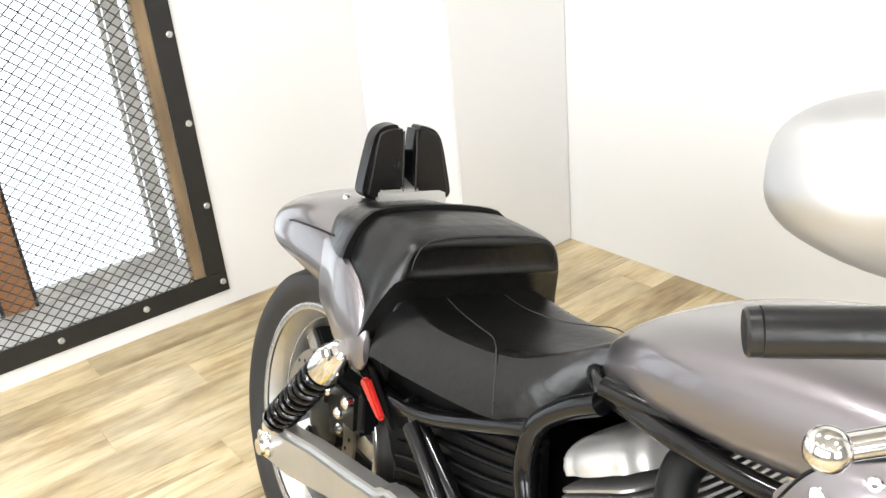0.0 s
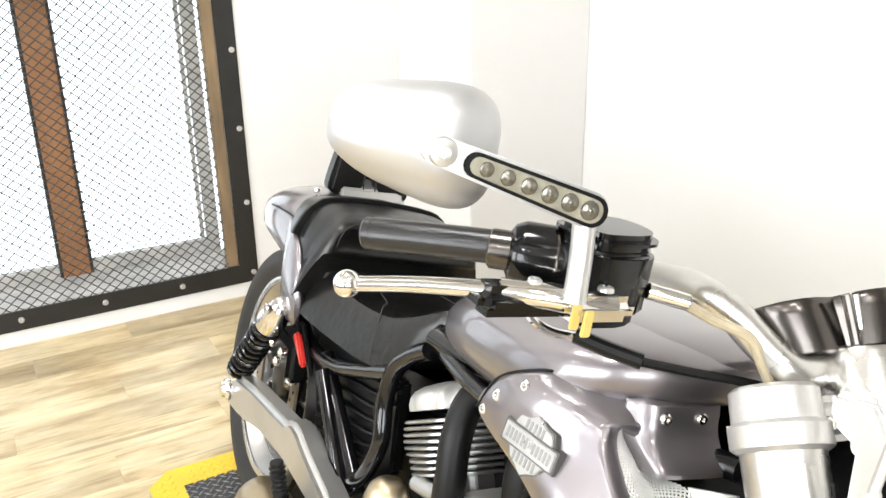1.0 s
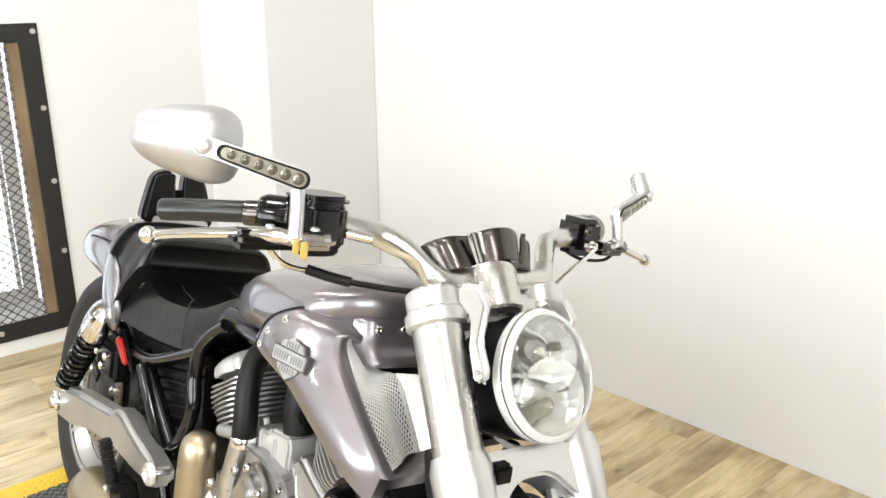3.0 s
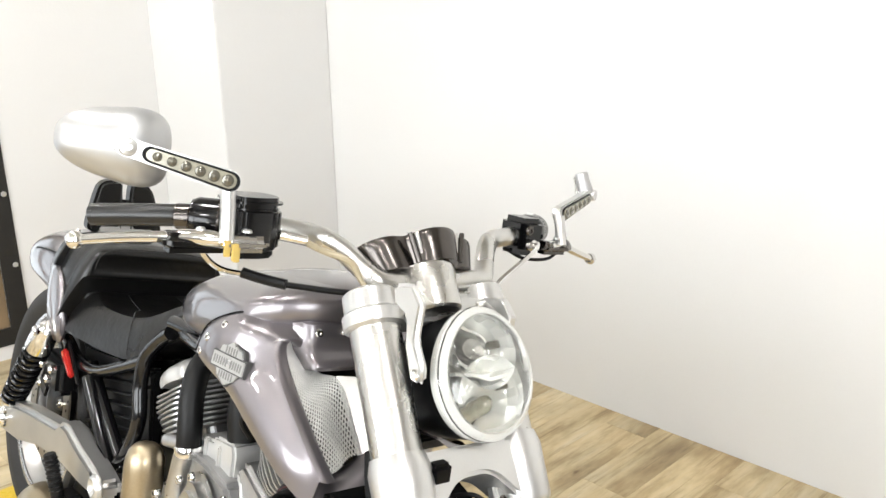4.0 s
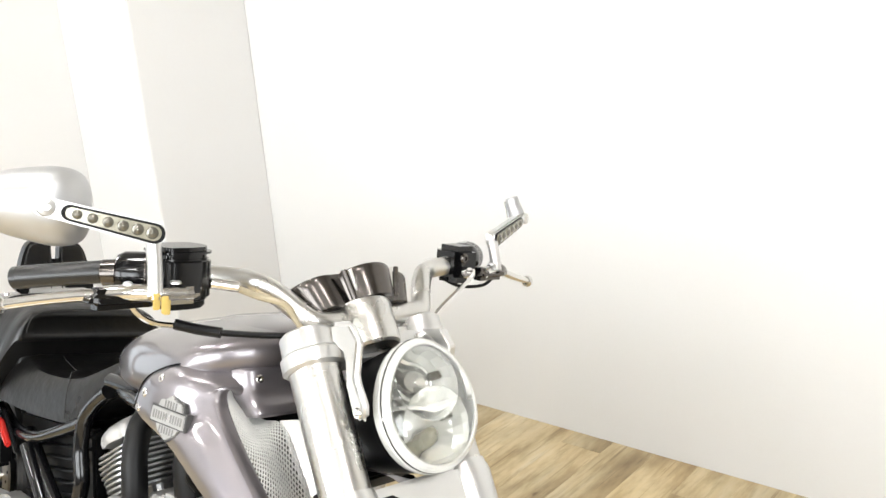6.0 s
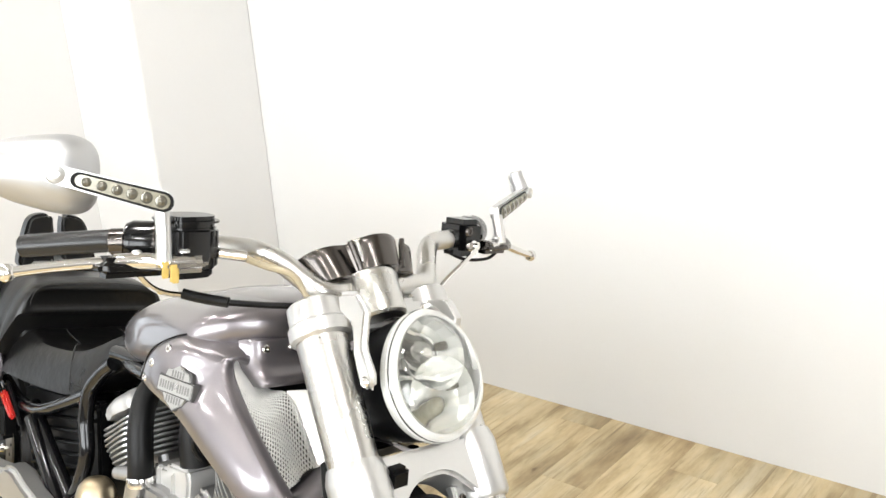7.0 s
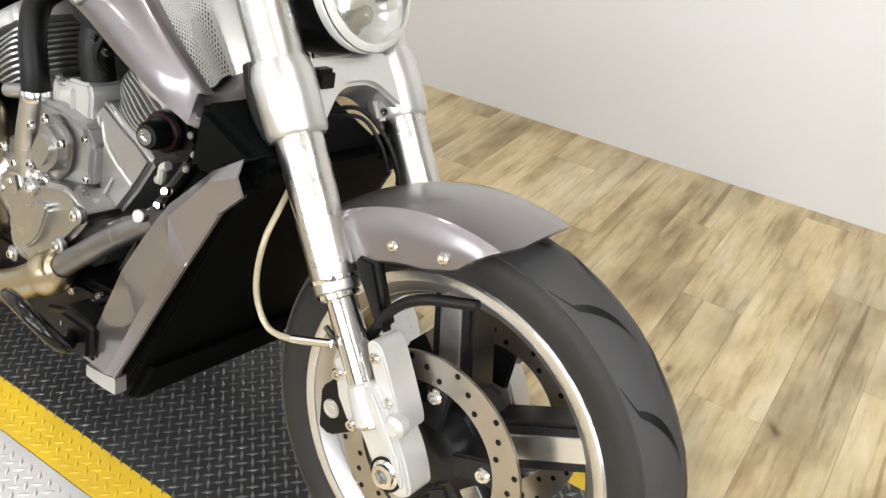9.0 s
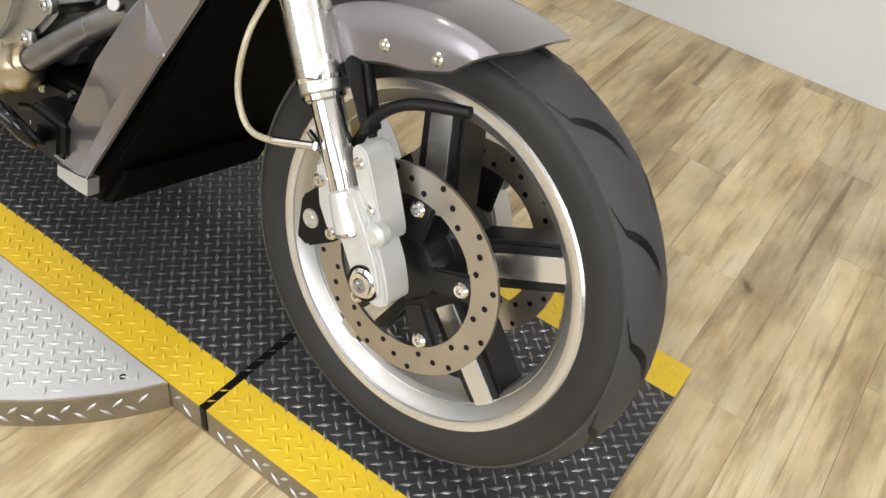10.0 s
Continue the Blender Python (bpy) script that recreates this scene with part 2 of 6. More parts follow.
def box(x0, y0, z0, x1, y1, z1, r=0.0, seg=2, bm=None, m=None):
    bm2 = bmesh.new()
    bmesh.ops.create_cube(bm2, size=1)
    for v in bm2.verts:
        v.co = Vector(((x0 + x1) / 2 + v.co.x * (x1 - x0), (y0 + y1) / 2 + v.co.y * (y1 - y0), (z0 + z1) / 2 + v.co.z * (z1 - z0)))
    bevel(bm2, r, seg)
    if m:
        bmesh.ops.transform(bm2, matrix=m, verts=bm2.verts)
    return join(bm, bm2)


def join(bm, other):
    if bm is None:
        return other
    me = bpy.data.meshes.new("tmp")
    other.to_mesh(me)
    other.free()
    bm.from_mesh(me)
    bpy.data.meshes.remove(me)
    return bm


def frame_of(d):
    """Two directions square to d, the first as level as can be."""
    d = Vector(d).normalized()
    u = Vector((0, 0, 1)).cross(d)
    u = u.normalized() if u.length > 1e-4 else Vector((1, 0, 0))
    return u, d.cross(u)


def rings(bm, loops, cap0=True, cap1=True, closed=True):
    """Skins loops of points, each of the same count, in turn."""
    vs = [[bm.verts.new(p) for p in lp] for lp in loops]
    n = len(loops[0])
    for a, b in zip(vs, vs[1:]):
        for i in range(n if closed else n - 1):
            j = (i + 1) % n
            bm.faces.new((a[i], a[j], b[j], b[i]))
    if cap0:
        bm.faces.new(vs[0][::-1])
    if cap1:
        bm.faces.new(vs[-1])
    return bm


def lathe(profile, p, axis, seg=24, bm=None, cap=False, turn=0.0):
    """Turns a profile of (along, radius) about axis through p."""
    bm2 = bmesh.new()
    u, v = frame_of(axis)
    d = Vector(axis).normalized()
    p = Vector(p)
    lo = [[p + d * a + (u * math.cos(t) + v * math.sin(t)) * max(r, 1e-4) for t in [turn + 2 * math.pi * i / seg for i in range(seg)]] for a, r in profile]
    rings(bm2, lo, cap, cap)
    return join(bm, bm2)


def rod(a, b, r, r2=None, seg=16, bm=None, edge=0.0):
    a, b = Vector(a), Vector(b)
    h = (b - a).length
    r2 = r if r2 is None else r2
    e = edge or min(r, r2) * 0.12
    return lathe([(0, r - e), (e, r), (h - e, r2), (h, r2 - e)], a, b - a, seg, bm, True)


def smooth_path(pts, n=8):
    """A Catmull-Rom line through pts."""
    P = [Vector(p) for p in pts]
    P = [2 * P[0] - P[1], *P, 2 * P[-1] - P[-2]]
    out = []
    for i in range(1, len(P) - 2):
        a, b, c, d = P[i - 1:i + 3]
        for k in range(n):
            t = k / n
            out.append(0.5 * (2 * b + (c - a) * t + (2 * a - 5 * b + 4 * c - d) * t * t + (3 * b - a - 3 * c + d) * t ** 3))
    return out + [P[-2]]


def tube(pts, r, seg=12, n=8, bm=None, r2=None, flat=1.0):
    """A round bar along a smooth line; r to r2 in radius."""
    bm2 = bmesh.new()
    line = smooth_path(pts, n) if n > 1 else [Vector(p) for p in pts]
    lo, u = [], None
    for i, p in enumerate(line):
        d = (line[min(i + 1, len(line) - 1)] - line[max(i - 1, 0)]).normalized()
        if u is None:
            u = frame_of(d)[0]
        u = (u - d * u.dot(d)).normalized()
        v = d.cross(u)
        rad = r + ((r2 if r2 is not None else r) - r) * i / (len(line) - 1)
        lo.append([p + (u * math.cos(t) + v * math.sin(t) * flat) * rad for t in [2 * math.pi * k / seg for k in range(seg)]])
    rings(bm2, lo)
    return join(bm, bm2)


def rounded(poly, times=2):
    """The closed outline with its corners cut to soft curves."""
    for _ in range(times):
        out = []
        for i, (x, y) in enumerate(poly):
            u, v = poly[(i + 1) % len(poly)]
            out += [(x * 0.8 + u * 0.2, y * 0.8 + v * 0.2), (x * 0.2 + u * 0.8, y * 0.2 + v * 0.8)]
        poly = out
    return poly


def slab(poly, y0, y1, r=0.0, seg=2, bm=None):
    """A plate with the outline poly of (x, z), from y0 to y1."""
    poly = rounded(poly) if seg > 3 else poly
    bm2 = bmesh.new()
    a = [bm2.verts.new((x, y0, z)) for x, z in poly]
    b = [bm2.verts.new((x, y1, z)) for x, z in poly]
    bm2.faces.new(a)
    bm2.faces.new(b[::-1])
    for i in range(len(poly)):
        j = (i + 1) % len(poly)
        bm2.faces.new((a[i], b[i], b[j], a[j]))
    bmesh.ops.recalc_face_normals(bm2, faces=bm2.faces)
    bevel(bm2, r, seg)
    return join(bm, bm2)


def oval(cx, cz, w, top, bot, n=28, p=2.4, cy=0.0):
    """A rounded section across the bike at x = cx: half width w, from bot to top."""
    h, zc = (top - bot) / 2, (top + bot) / 2
    out = []
    for i in range(n):
        t = 2 * math.pi * i / n
        c, s = math.cos(t), math.sin(t)
        out.append(Vector((cx, cy + w * math.copysign(abs(c) ** (2 / p), c), zc + h * math.copysign(abs(s) ** (2 / p), s))))
    return out


def loft(sections, n=28, p=2.4, steps=4):
    """Skins rounded sections (x, half width, top, bottom[, centre y]) with smooth steps between."""
    keys = [Vector((s[0], s[1], s[2])) for s in sections]
    more = [Vector((s[3], s[4] if len(s) > 4 else 0.0, 0)) for s in sections]
    A, Bq = smooth_path(keys, steps), smooth_path(more, steps)
    bm2 = bmesh.new()
    return rings(bm2, [oval(a.x, 0, max(a.y, 0.002), a.z, b.x, n, p, b.y) for a, b in zip(A, Bq)])


def hexbolt(p, axis, r=0.006, h=0.005, bm=None):
    return lathe([(0, r), (h * 0.6, r), (h, r * 0.75), (h, r * 0.45), (h * 0.5, r * 0.4)], p, axis, 10, bm, True)


def structure(ob, label, category):
    return tagged(ob, label, category, kind="structure")


def wall_with_hole(name, x0, x1, y0, y1, z0, z1, hole, label, paint):
    """A wall square to x with one opening (ya, yb, za, zb) through it."""
    ya, yb, za, zb = hole
    bm2 = box(x0, y0, z0, x1, ya, z1)
    box(x0, yb, z0, x1, y1, z1, bm=bm2)
    box(x0, ya, z0, x1, yb, za, bm=bm2)
    box(x0, ya, zb, x1, yb, z1, bm=bm2)
    return structure(part(name, bm2, paint, smooth=False), label, "wall")


# ---- room ----
WY0, WY1, WZ0, WZ1 = -1.45, 0.745, 0.135, 1.245      # clear opening of the caged window
ROUGH = (WY0 - 0.04, WY1 + 0.02, WZ0 - 0.02, WZ1 + 0.02)
wall_with_hole("wall_west", XW - 0.28, XW, YN - 0.2, YF + 0.2, -0.1, H, ROUGH, "off-white painted wall with a deep caged window", WALL)
structure(part("wall_pillar", box(XW, YP, 0, XP, YF, H, 0.004), WALL, smooth=False), "off-white painted boxed column in the room corner", "wall")
structure(part("wall_north", box(XW - 0.28, YF, -0.1, XE + 0.2, YF + 0.2, H), WALL, smooth=False), "plain off-white painted long wall", "wall")
# east window and lamp added out of view to light the east-facing walls
wall_with_hole("wall_east", XE, XE + 0.2, YN - 0.2, YF, -0.1, H, (-2.2, -0.2, 0.9, 2.6), "unseen plain grey end wall with an added window", WALL_GREY)
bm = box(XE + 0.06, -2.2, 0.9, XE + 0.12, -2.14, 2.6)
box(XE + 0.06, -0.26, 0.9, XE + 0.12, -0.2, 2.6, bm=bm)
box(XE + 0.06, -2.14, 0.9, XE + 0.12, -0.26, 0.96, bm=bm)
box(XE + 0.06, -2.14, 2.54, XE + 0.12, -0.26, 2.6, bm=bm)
structure(part("window_5", bm, JAMB, smooth=False), "unseen white framed window letting in light", "window")
area("unseen_window_lamp", (XE + 0.15, -1.2, 1.75), (0, -1.2, 1.4), 1.9, 1.6, 105, (0.96, 0.985, 1.0))
bm = box(XW, YN - 0.2, -0.1, XE, YN, 0.9)
box(XW, YN - 0.2, 2.7, XE, YN, H, bm=bm)
for xa, xb in ((XW, -1.9), (-0.55, -0.35), (1.0, 1.2), (2.55, XE)):
    box(xa, YN - 0.2, 0.9, xb, YN, 2.7, bm=bm)
structure(part("wall_south", bm, WALL_GREY, smooth=False), "unseen plain grey wall with three tall windows", "wall")
structure(part("ceiling", box(XW - 0.28, YN - 0.2, H, XE + 0.2, YF + 0.2, H + 0.15), CEIL, smooth=False), "plain ceiling out of view, darkened for reflections", "ceiling")
# south windows are unseen, placed behind the camera for frontal light
for i, (xa, xb) in enumerate(((-1.9, -0.55), (-0.35, 1.0), (1.2, 2.55))):
    bm = box(xa, YN - 0.12, 0.9, xa + 0.06, YN - 0.06, 2.7)
    box(xb - 0.06, YN - 0.12, 0.9, xb, YN - 0.06, 2.7, bm=bm)
    box(xa, YN - 0.12, 0.9, xb, YN - 0.06, 0.96, bm=bm)
    box(xa, YN - 0.12, 2.64, xb, YN - 0.06, 2.7, bm=bm)
    box((xa + xb) / 2 - 0.03, YN - 0.12, 0.96, (xa + xb) / 2 + 0.03, YN - 0.06, 2.64, bm=bm)
    structure(part(f"window_{i + 2}", bm, JAMB, smooth=False), "unseen white framed window letting in light", "window")
    area("unseen_window_lamp", ((xa + xb) / 2, YN - 0.15, 1.8), ((xa + xb) / 2, 0, 1.5), xb - xa - 0.1, 1.75, (88, 96, 88)[i], (0.96, 0.985, 1.0))
structure(part("backdrop", box(XW - 1.5, -3.2, -1.0, XW - 1.48, 2.6, 3.2), DAY, smooth=False), "bright hazy daylight outside the caged window", "backdrop")
for x in (-1.7, -0.2, 1.3, 2.8):
    for y in (-1.9, 0.1):
        d = bpy.data.lights.new("ceiling_lamp", "AREA")
        d.shape, d.size, d.energy, d.color = "DISK", 0.30, 24, (1.0, 0.99, 0.975)
        new("ceiling_lamp", d).matrix_world = look((x, y, H - 0.02), (x, y + 0.001, 0))

# window_1: angle iron cage with bolts, batten, mesh, reveal, sill and post
fo = (WY0 - 0.075, WY1 + 0.075, WZ0 - 0.075, WZ1 + 0.07)
bm = box(XW, fo[0], fo[2], XW + 0.008, fo[1], WZ0, 0.001)
box(XW, fo[0], WZ1, XW + 0.008, fo[1], fo[3], 0.001, bm=bm)
box(XW, WY1, WZ0, XW + 0.008, fo[1], WZ1, 0.001, bm=bm)
box(XW, fo[0], WZ0, XW + 0.008, WY0, WZ1, 0.001, bm=bm)
win = structure(part("window_1", bm, BLACK_IRON, smooth=False), "deep window behind expanded steel mesh in a bolted black frame", "window")
bm = box(XW - 0.035, WY1 - 0.045, WZ0, XW + 0.003, WY1, WZ1, 0.004)
part("batten", bm, RUST_WOOD, win, "weathered brown batten")
for k in range(5):
    bo = part("bolt", hexbolt((XW + 0.008, 0.80, 0.10 + 0.296 * k), (1, 0, 0), 0.011, 0.008), SILVER, win)
for k in range(1, 8):
    for z in (0.10, 1.284):
        part("bolt", hexbolt((XW + 0.008, 0.80 - 0.288 * k, z), (1, 0, 0), 0.011, 0.008), SILVER, win)
bm = box(XW - 0.28, WY0, WZ0 - 0.018, XW - 0.01, WY1, WZ0, 0.003)
part("window_sill", bm, SILL, win, "dusty grey sill")
xg = XW - 0.25
bm = box(xg - 0.03, WY0, WZ0, xg, WY1, WZ0 + 0.05)
box(xg - 0.03, WY0, WZ1 - 0.04, xg, WY1, WZ1, bm=bm)
box(xg - 0.03, WY1 - 0.05, WZ0 + 0.05, xg, WY1, WZ1 - 0.04, bm=bm)
box(xg - 0.025, WY1 - 0.075, WZ0 + 0.05, xg - 0.005, WY1 - 0.06, WZ1 - 0.04, bm=bm)
part("window_frame", bm, SILL, win, "grey weathered frame", smooth=False)
for y in (0.17, -0.62, -1.2):
    part("post", box(xg - 0.05, y - 0.05, WZ0, xg + 0.01, y + 0.05, WZ1 - 0.01, 0.004), POST_WOOD, win, "brown stained post")
    for s in (-0.062, 0.05):
        part("post_edge", box(xg - 0.03, y + s, WZ0, xg + 0.004, y + s + 0.012, WZ1 - 0.01), BLACK_IRON, win, smooth=False)


def expanded_mesh(x, y0, y1, z0, z1, w, h, t):
    """Diamond mesh: strands that zigzag along y, touching their neighbours."""
    verts, faces = [], []
    rows, cols = int((z1 - z0) / h), int((y1 - y0) / w * 2)
    for r in range(rows + 1):
        zc = z0 + h * r
        sgn = 1 if r % 2 else -1
        for c in range(cols + 1):
            z = zc + sgn * (h / 2 - t * 0.4) * (1 if c % 2 else -1)
            y = y0 + c * w / 2
            i = len(verts)
            verts += [(x, y, z - t), (x + 0.004, y, z - t * 0.3), (x + 0.001, y, z + t * 1.2)]
            if c:
                for k in range(3):
                    a, b2 = i - 3 + k, i - 3 + (k + 1) % 3
                    faces.append((a, b2, b2 + 3, a + 3))
    me = bpy.data.meshes.new("mesh_screen")
    me.from_pydata(verts, [], faces)
    me.materials.append(MESH_STEEL)
    ob = new("mesh_screen", me)
    ob.parent = win
    return tagged(ob, "dark expanded steel mesh", kind="stuff")


expanded_mesh(XW - 0.004, WY0, WY1, WZ0, WZ1, 0.042, 0.0185, 0.0025)

# ---- display platform with turntable ----
PX0, PX1, PY0, PY1 = -1.40, 0.962, 0.115, 0.715
PC, PR = (-0.22, 0.415), 0.613


def lozenges(name, cells, z, material, parent, size=0.0265):
    """Raised tread bars, alternately turned, at the given places."""
    verts, faces = [], []
    for k, (x, y, turn) in enumerate(cells):
        c, s = math.cos(turn), math.sin(turn)
        i = len(verts)
        for a, b2, h in ((-0.5, 0, 0), (0, -0.13, 0), (0.5, 0, 0), (0, 0.13, 0), (-0.28, 0, 0.0016), (0, -0.05, 0.002), (0.28, 0, 0.0016), (0, 0.05, 0.002)):
            a, b2 = a * size, b2 * size
            verts.append((x + a * c - b2 * s, y + a * s + b2 * c, z + h))
        for j in range(4):
            q = (j + 1) % 4
            faces.append((i + j, i + q, i + 4 + q, i + 4 + j))
        faces.append((i + 4, i + 5, i + 6, i + 7))
    me = bpy.data.meshes.new(name)
    me.from_pydata(verts, [], faces)
    me.materials.append(material)
    me.shade_smooth()
    ob = new(name, me)
    ob.parent = parent
    return tagged(ob, kind="stuff")


def grid_cells(inside, pitch=0.0190):
    """Places for tread bars on a lattice turned by 45 degrees, each bar pointing at the middle of the next."""
    out = []
    for i in range(-90, 110):
        for j in range(-90, 110):
            x, y = -0.2 + (i - j) * pitch * 0.7071, 0.4 + (i + j) * pitch * 0.7071
            if inside(x, y):
                out.append((x, y, radians(45 + (90 if (i + j) % 2 else 0))))
    return out


CH = 0.09            # cut corners of the platform


def in_plat(x, y, m=0.012):
    if not (PX0 + m < x < PX1 - m and PY0 + m < y < PY1 - m):
        return False
    return (x - PX0) + min(y - PY0, PY1 - y) > CH * 0.6 + m


def in_black(x, y):
    return PX0 + 0.09 < x < PX1 - 0.006 and PY0 + 0.083 < y < PY1 - 0.083


bm = bmesh.new()
outl = [(PX0 + CH * 0.6, PY0), (0.388, PY0), (0.388, PY1), (PX0 + CH * 0.6, PY1), (PX0, PY1 - CH * 0.6), (PX0, PY0 + CH * 0.6)]
front = [(0.394, PY0), (PX1, PY0), (PX1, PY1), (0.394, PY1)]


def prism(poly, z0, z1, r=0.002, bm=None):
    bm2 = bmesh.new()
    a = [bm2.verts.new((x, y, z0)) for x, y in poly]
    b = [bm2.verts.new((x, y, z1)) for x, y in poly]
    bm2.faces.new(a[::-1])
    bm2.faces.new(b)
    for i in range(len(poly)):
        j = (i + 1) % len(poly)
        bm2.faces.new((a[i], a[j], b[j], b[i]))
    bevel(bm2, r)
    return join(bm, bm2)


plat = tagged(part("display_platform", prism(outl, 0, HP - 0.004), PLATE_EDGE, smooth=False), "low tread-plate display platform, black with a yellow border", "platform")
part("end_section", prism(front, 0, HP - 0.004), PLATE_EDGE, plat, smooth=False)
for poly in ([(PX0 + CH * 0.6, PY0), (0.388, PY0), (0.388, PY0 + 0.08), (PX0 + 0.085, PY0 + 0.08)], [(0.394, PY0), (PX1, PY0), (PX1, PY0 + 0.08), (0.394, PY0 + 0.08)],
             [(PX0 + CH * 0.6, PY1), (PX0 + 0.085, PY1 - 0.08), (0.388, PY1 - 0.08), (0.388, PY1)], [(0.394, PY1 - 0.08), (PX1, PY1 - 0.08), (PX1, PY1), (0.394, PY1)],
             [(PX0 + CH * 0.6, PY0), (PX0 + 0.085, PY0 + 0.08), (PX0 + 0.085, PY1 - 0.08), (PX0 + CH * 0.6, PY1), (PX0, PY1 - CH * 0.6), (PX0, PY0 + CH * 0.6)]):
    part("yellow_border", prism(poly, HP - 0.004, HP, 0.0), YELLOW, plat, "worn yellow painted border", smooth=False)
for xa, xb in ((PX0 + 0.085, 0.388), (0.394, PX1)):
    part("deck", prism([(xa, PY0 + 0.08), (xb, PY0 + 0.08), (xb, PY1 - 0.08), (xa, PY1 - 0.08)], HP - 0.004, HP, 0.0), PLATE_BLACK, plat, "black painted deck", smooth=False)
part("seam_strip", box(0.384, PY0 - 0.002, 0.01, 0.398, PY1, HP + 0.0015, 0.001), BLACK, plat)
lozenges("black_tread", grid_cells(in_black), HP, PLATE_WORN, plat)
lozenges("yellow_tread", grid_cells(lambda x, y: in_plat(x, y) and not in_black(x, y) and abs(min(y - PY0, PY1 - y) - 0.08) > 0.012 and x < PX1 - 0.012), HP, YELLOW, plat)
seg = [2 * math.pi * i / 96 for i in range(96)]
disc = [(PC[0] + PR * math.cos(t), PC[1] + PR * math.sin(t)) for t in seg]
near = [q for q in disc if q[1] < PY0 - 0.002]
near.sort(key=lambda q: q[0])
far_half = [q for q in disc if q[1] > PY1 + 0.002]
far_half.sort(key=lambda q: -q[0])
NEAR_PLATE = None
for half, ye in ((near, PY0 - 0.002), (far_half, PY1 + 0.002)):
    edge = math.sqrt(PR ** 2 - (ye - PC[1]) ** 2)
    ends = [(PC[0] + edge, ye), (PC[0] - edge, ye)] if half is near else [(PC[0] - edge, ye), (PC[0] + edge, ye)]
    tt = tagged(part("turntable_plate", prism(half + ends, 0, HP - 0.003, 0.0), PLATE_EDGE, smooth=False), "round bare-metal tread-plate turntable edge beside the platform", "turntable", "turntable plates")
    NEAR_PLATE = tt if half is near else NEAR_PLATE
    inner = [(PC[0] + (x - PC[0]) * 0.995, PC[1] + (y - PC[1]) * 0.995) for x, y in half]
    part("top_plate", prism(inner + [(ends[0][0], ends[0][1]), ends[1]], HP - 0.003, HP, 0.0), PLATE_SILVER, tt, "bare silver tread plate", smooth=False)
    sgn = -1 if half is near else 1
    lozenges("plate_tread", grid_cells(lambda x, y: (x - PC[0]) ** 2 + (y - PC[1]) ** 2 < (PR - 0.018) ** 2 and sgn * (y - ye) > 0.014), HP, PLATE_SILVER, tt)
    for t in (-0.62, -0.98, -1.35, -1.8, -2.2, -2.55):
        p = (PC[0] + (PR - 0.03) * math.cos(t), PC[1] + sgn * (PR - 0.03) * math.sin(-t), HP)
        if sgn * (p[1] - ye) > 0.02:
            part("screw", lathe([(0, 0.006), (0.0015, 0.005), (0.0015, 0.002), (0.0005, 0.0015)], p, (0, 0, 1), 10, None, True), DARK_METAL, tt)

def side_bars(name, spots, material, parent):
    """Tread bars on upright faces: spots of (place, level direction, turn)."""
    verts, faces = [], []
    for p, d, turn in spots:
        p, d = Vector(p), Vector(d)
        n, z = Vector((d.y, -d.x, 0)), Vector((0, 0, 1))
        c, q = math.cos(turn), math.sin(turn)
        i = len(verts)
        for a, b2, h in ((-0.5, 0, 0), (0, -0.13, 0), (0.5, 0, 0), (0, 0.13, 0), (-0.28, 0, 0.0016), (0, -0.05, 0.002), (0.28, 0, 0.0016), (0, 0.05, 0.002)):
            a, b2 = a * 0.0265, b2 * 0.0265
            verts.append(tuple(p + d * (a * c - b2 * q) + z * (a * q + b2 * c) + n * h))
        for j in range(4):
            k = (j + 1) % 4
            faces.append((i + j, i + k, i + 4 + k, i + 4 + j))
        faces.append((i + 4, i + 5, i + 6, i + 7))
    me = bpy.data.meshes.new(name)
    me.from_pydata(verts, [], faces)
    me.materials.append(material)
    ob = new(name, me)
    ob.parent = parent
    return tagged(ob, kind="stuff")


spots = []
for k in range(120):
    x = PX0 + 0.08 + 0.019 * k
    if x < PX1 - 0.02 and abs(x - 0.391) > 0.02 and (x - PC[0]) ** 2 > PR ** 2 - (PY0 - PC[1]) ** 2:
        spots.append(((x, PY0 - 0.0005, 0.022 + 0.019 * (k % 2)), (1, 0, 0), radians(45 if k % 2 else -45)))
side_bars("side_tread", spots, PLATE_SILVER, plat)
spots = []
for k in range(150):
    t = 1.5 * math.pi + (k - 75) * 0.019 / PR
    x, y = PC[0] + (PR + 0.0005) * math.cos(t), PC[1] + (PR + 0.0005) * math.sin(t)
    if y < PY0 - 0.02:
        spots.append(((x, y, 0.022 + 0.019 * (k % 2)), (-math.sin(t), math.cos(t), 0), radians(45 if k % 2 else -45)))
side_bars("side_tread", spots, PLATE_SILVER, NEAR_PLATE)

# ---- motorcycle: x forward from the front axle, y to its left, z up from the tyres' feet ----
bike = new("motorcycle")
bike.matrix_world = pose(0.607, 0.280, HP + 0.001, 0, 0, -4.0) @ pose(0, 0, 0, -12.0, 0, 0)
tagged(bike, "mauve-grey metallic muscle cruiser motorcycle leaning on its stand", "motorcycle")
WR = 0.325
FA = Vector((0.0, 0.0, WR))          # front axle
RA = Vector((-1.757, 0.035, 0.317))   # rear axle
UP = Vector((-0.570, 0.085, 0.817))      # along the fork
NF = Vector((0.820, 0, 0.572))       # ahead of the fork
FORK = Matrix(((0, UP.x, NF.x, FA.x), (1, UP.y, 0, FA.y - 0.033), (0, UP.z, NF.z, FA.z), (0, 0, 0, 1)))   # (side, along, ahead)


def fk(side, along, ahead=0.0):
    return FORK @ Vector((side, along, ahead))


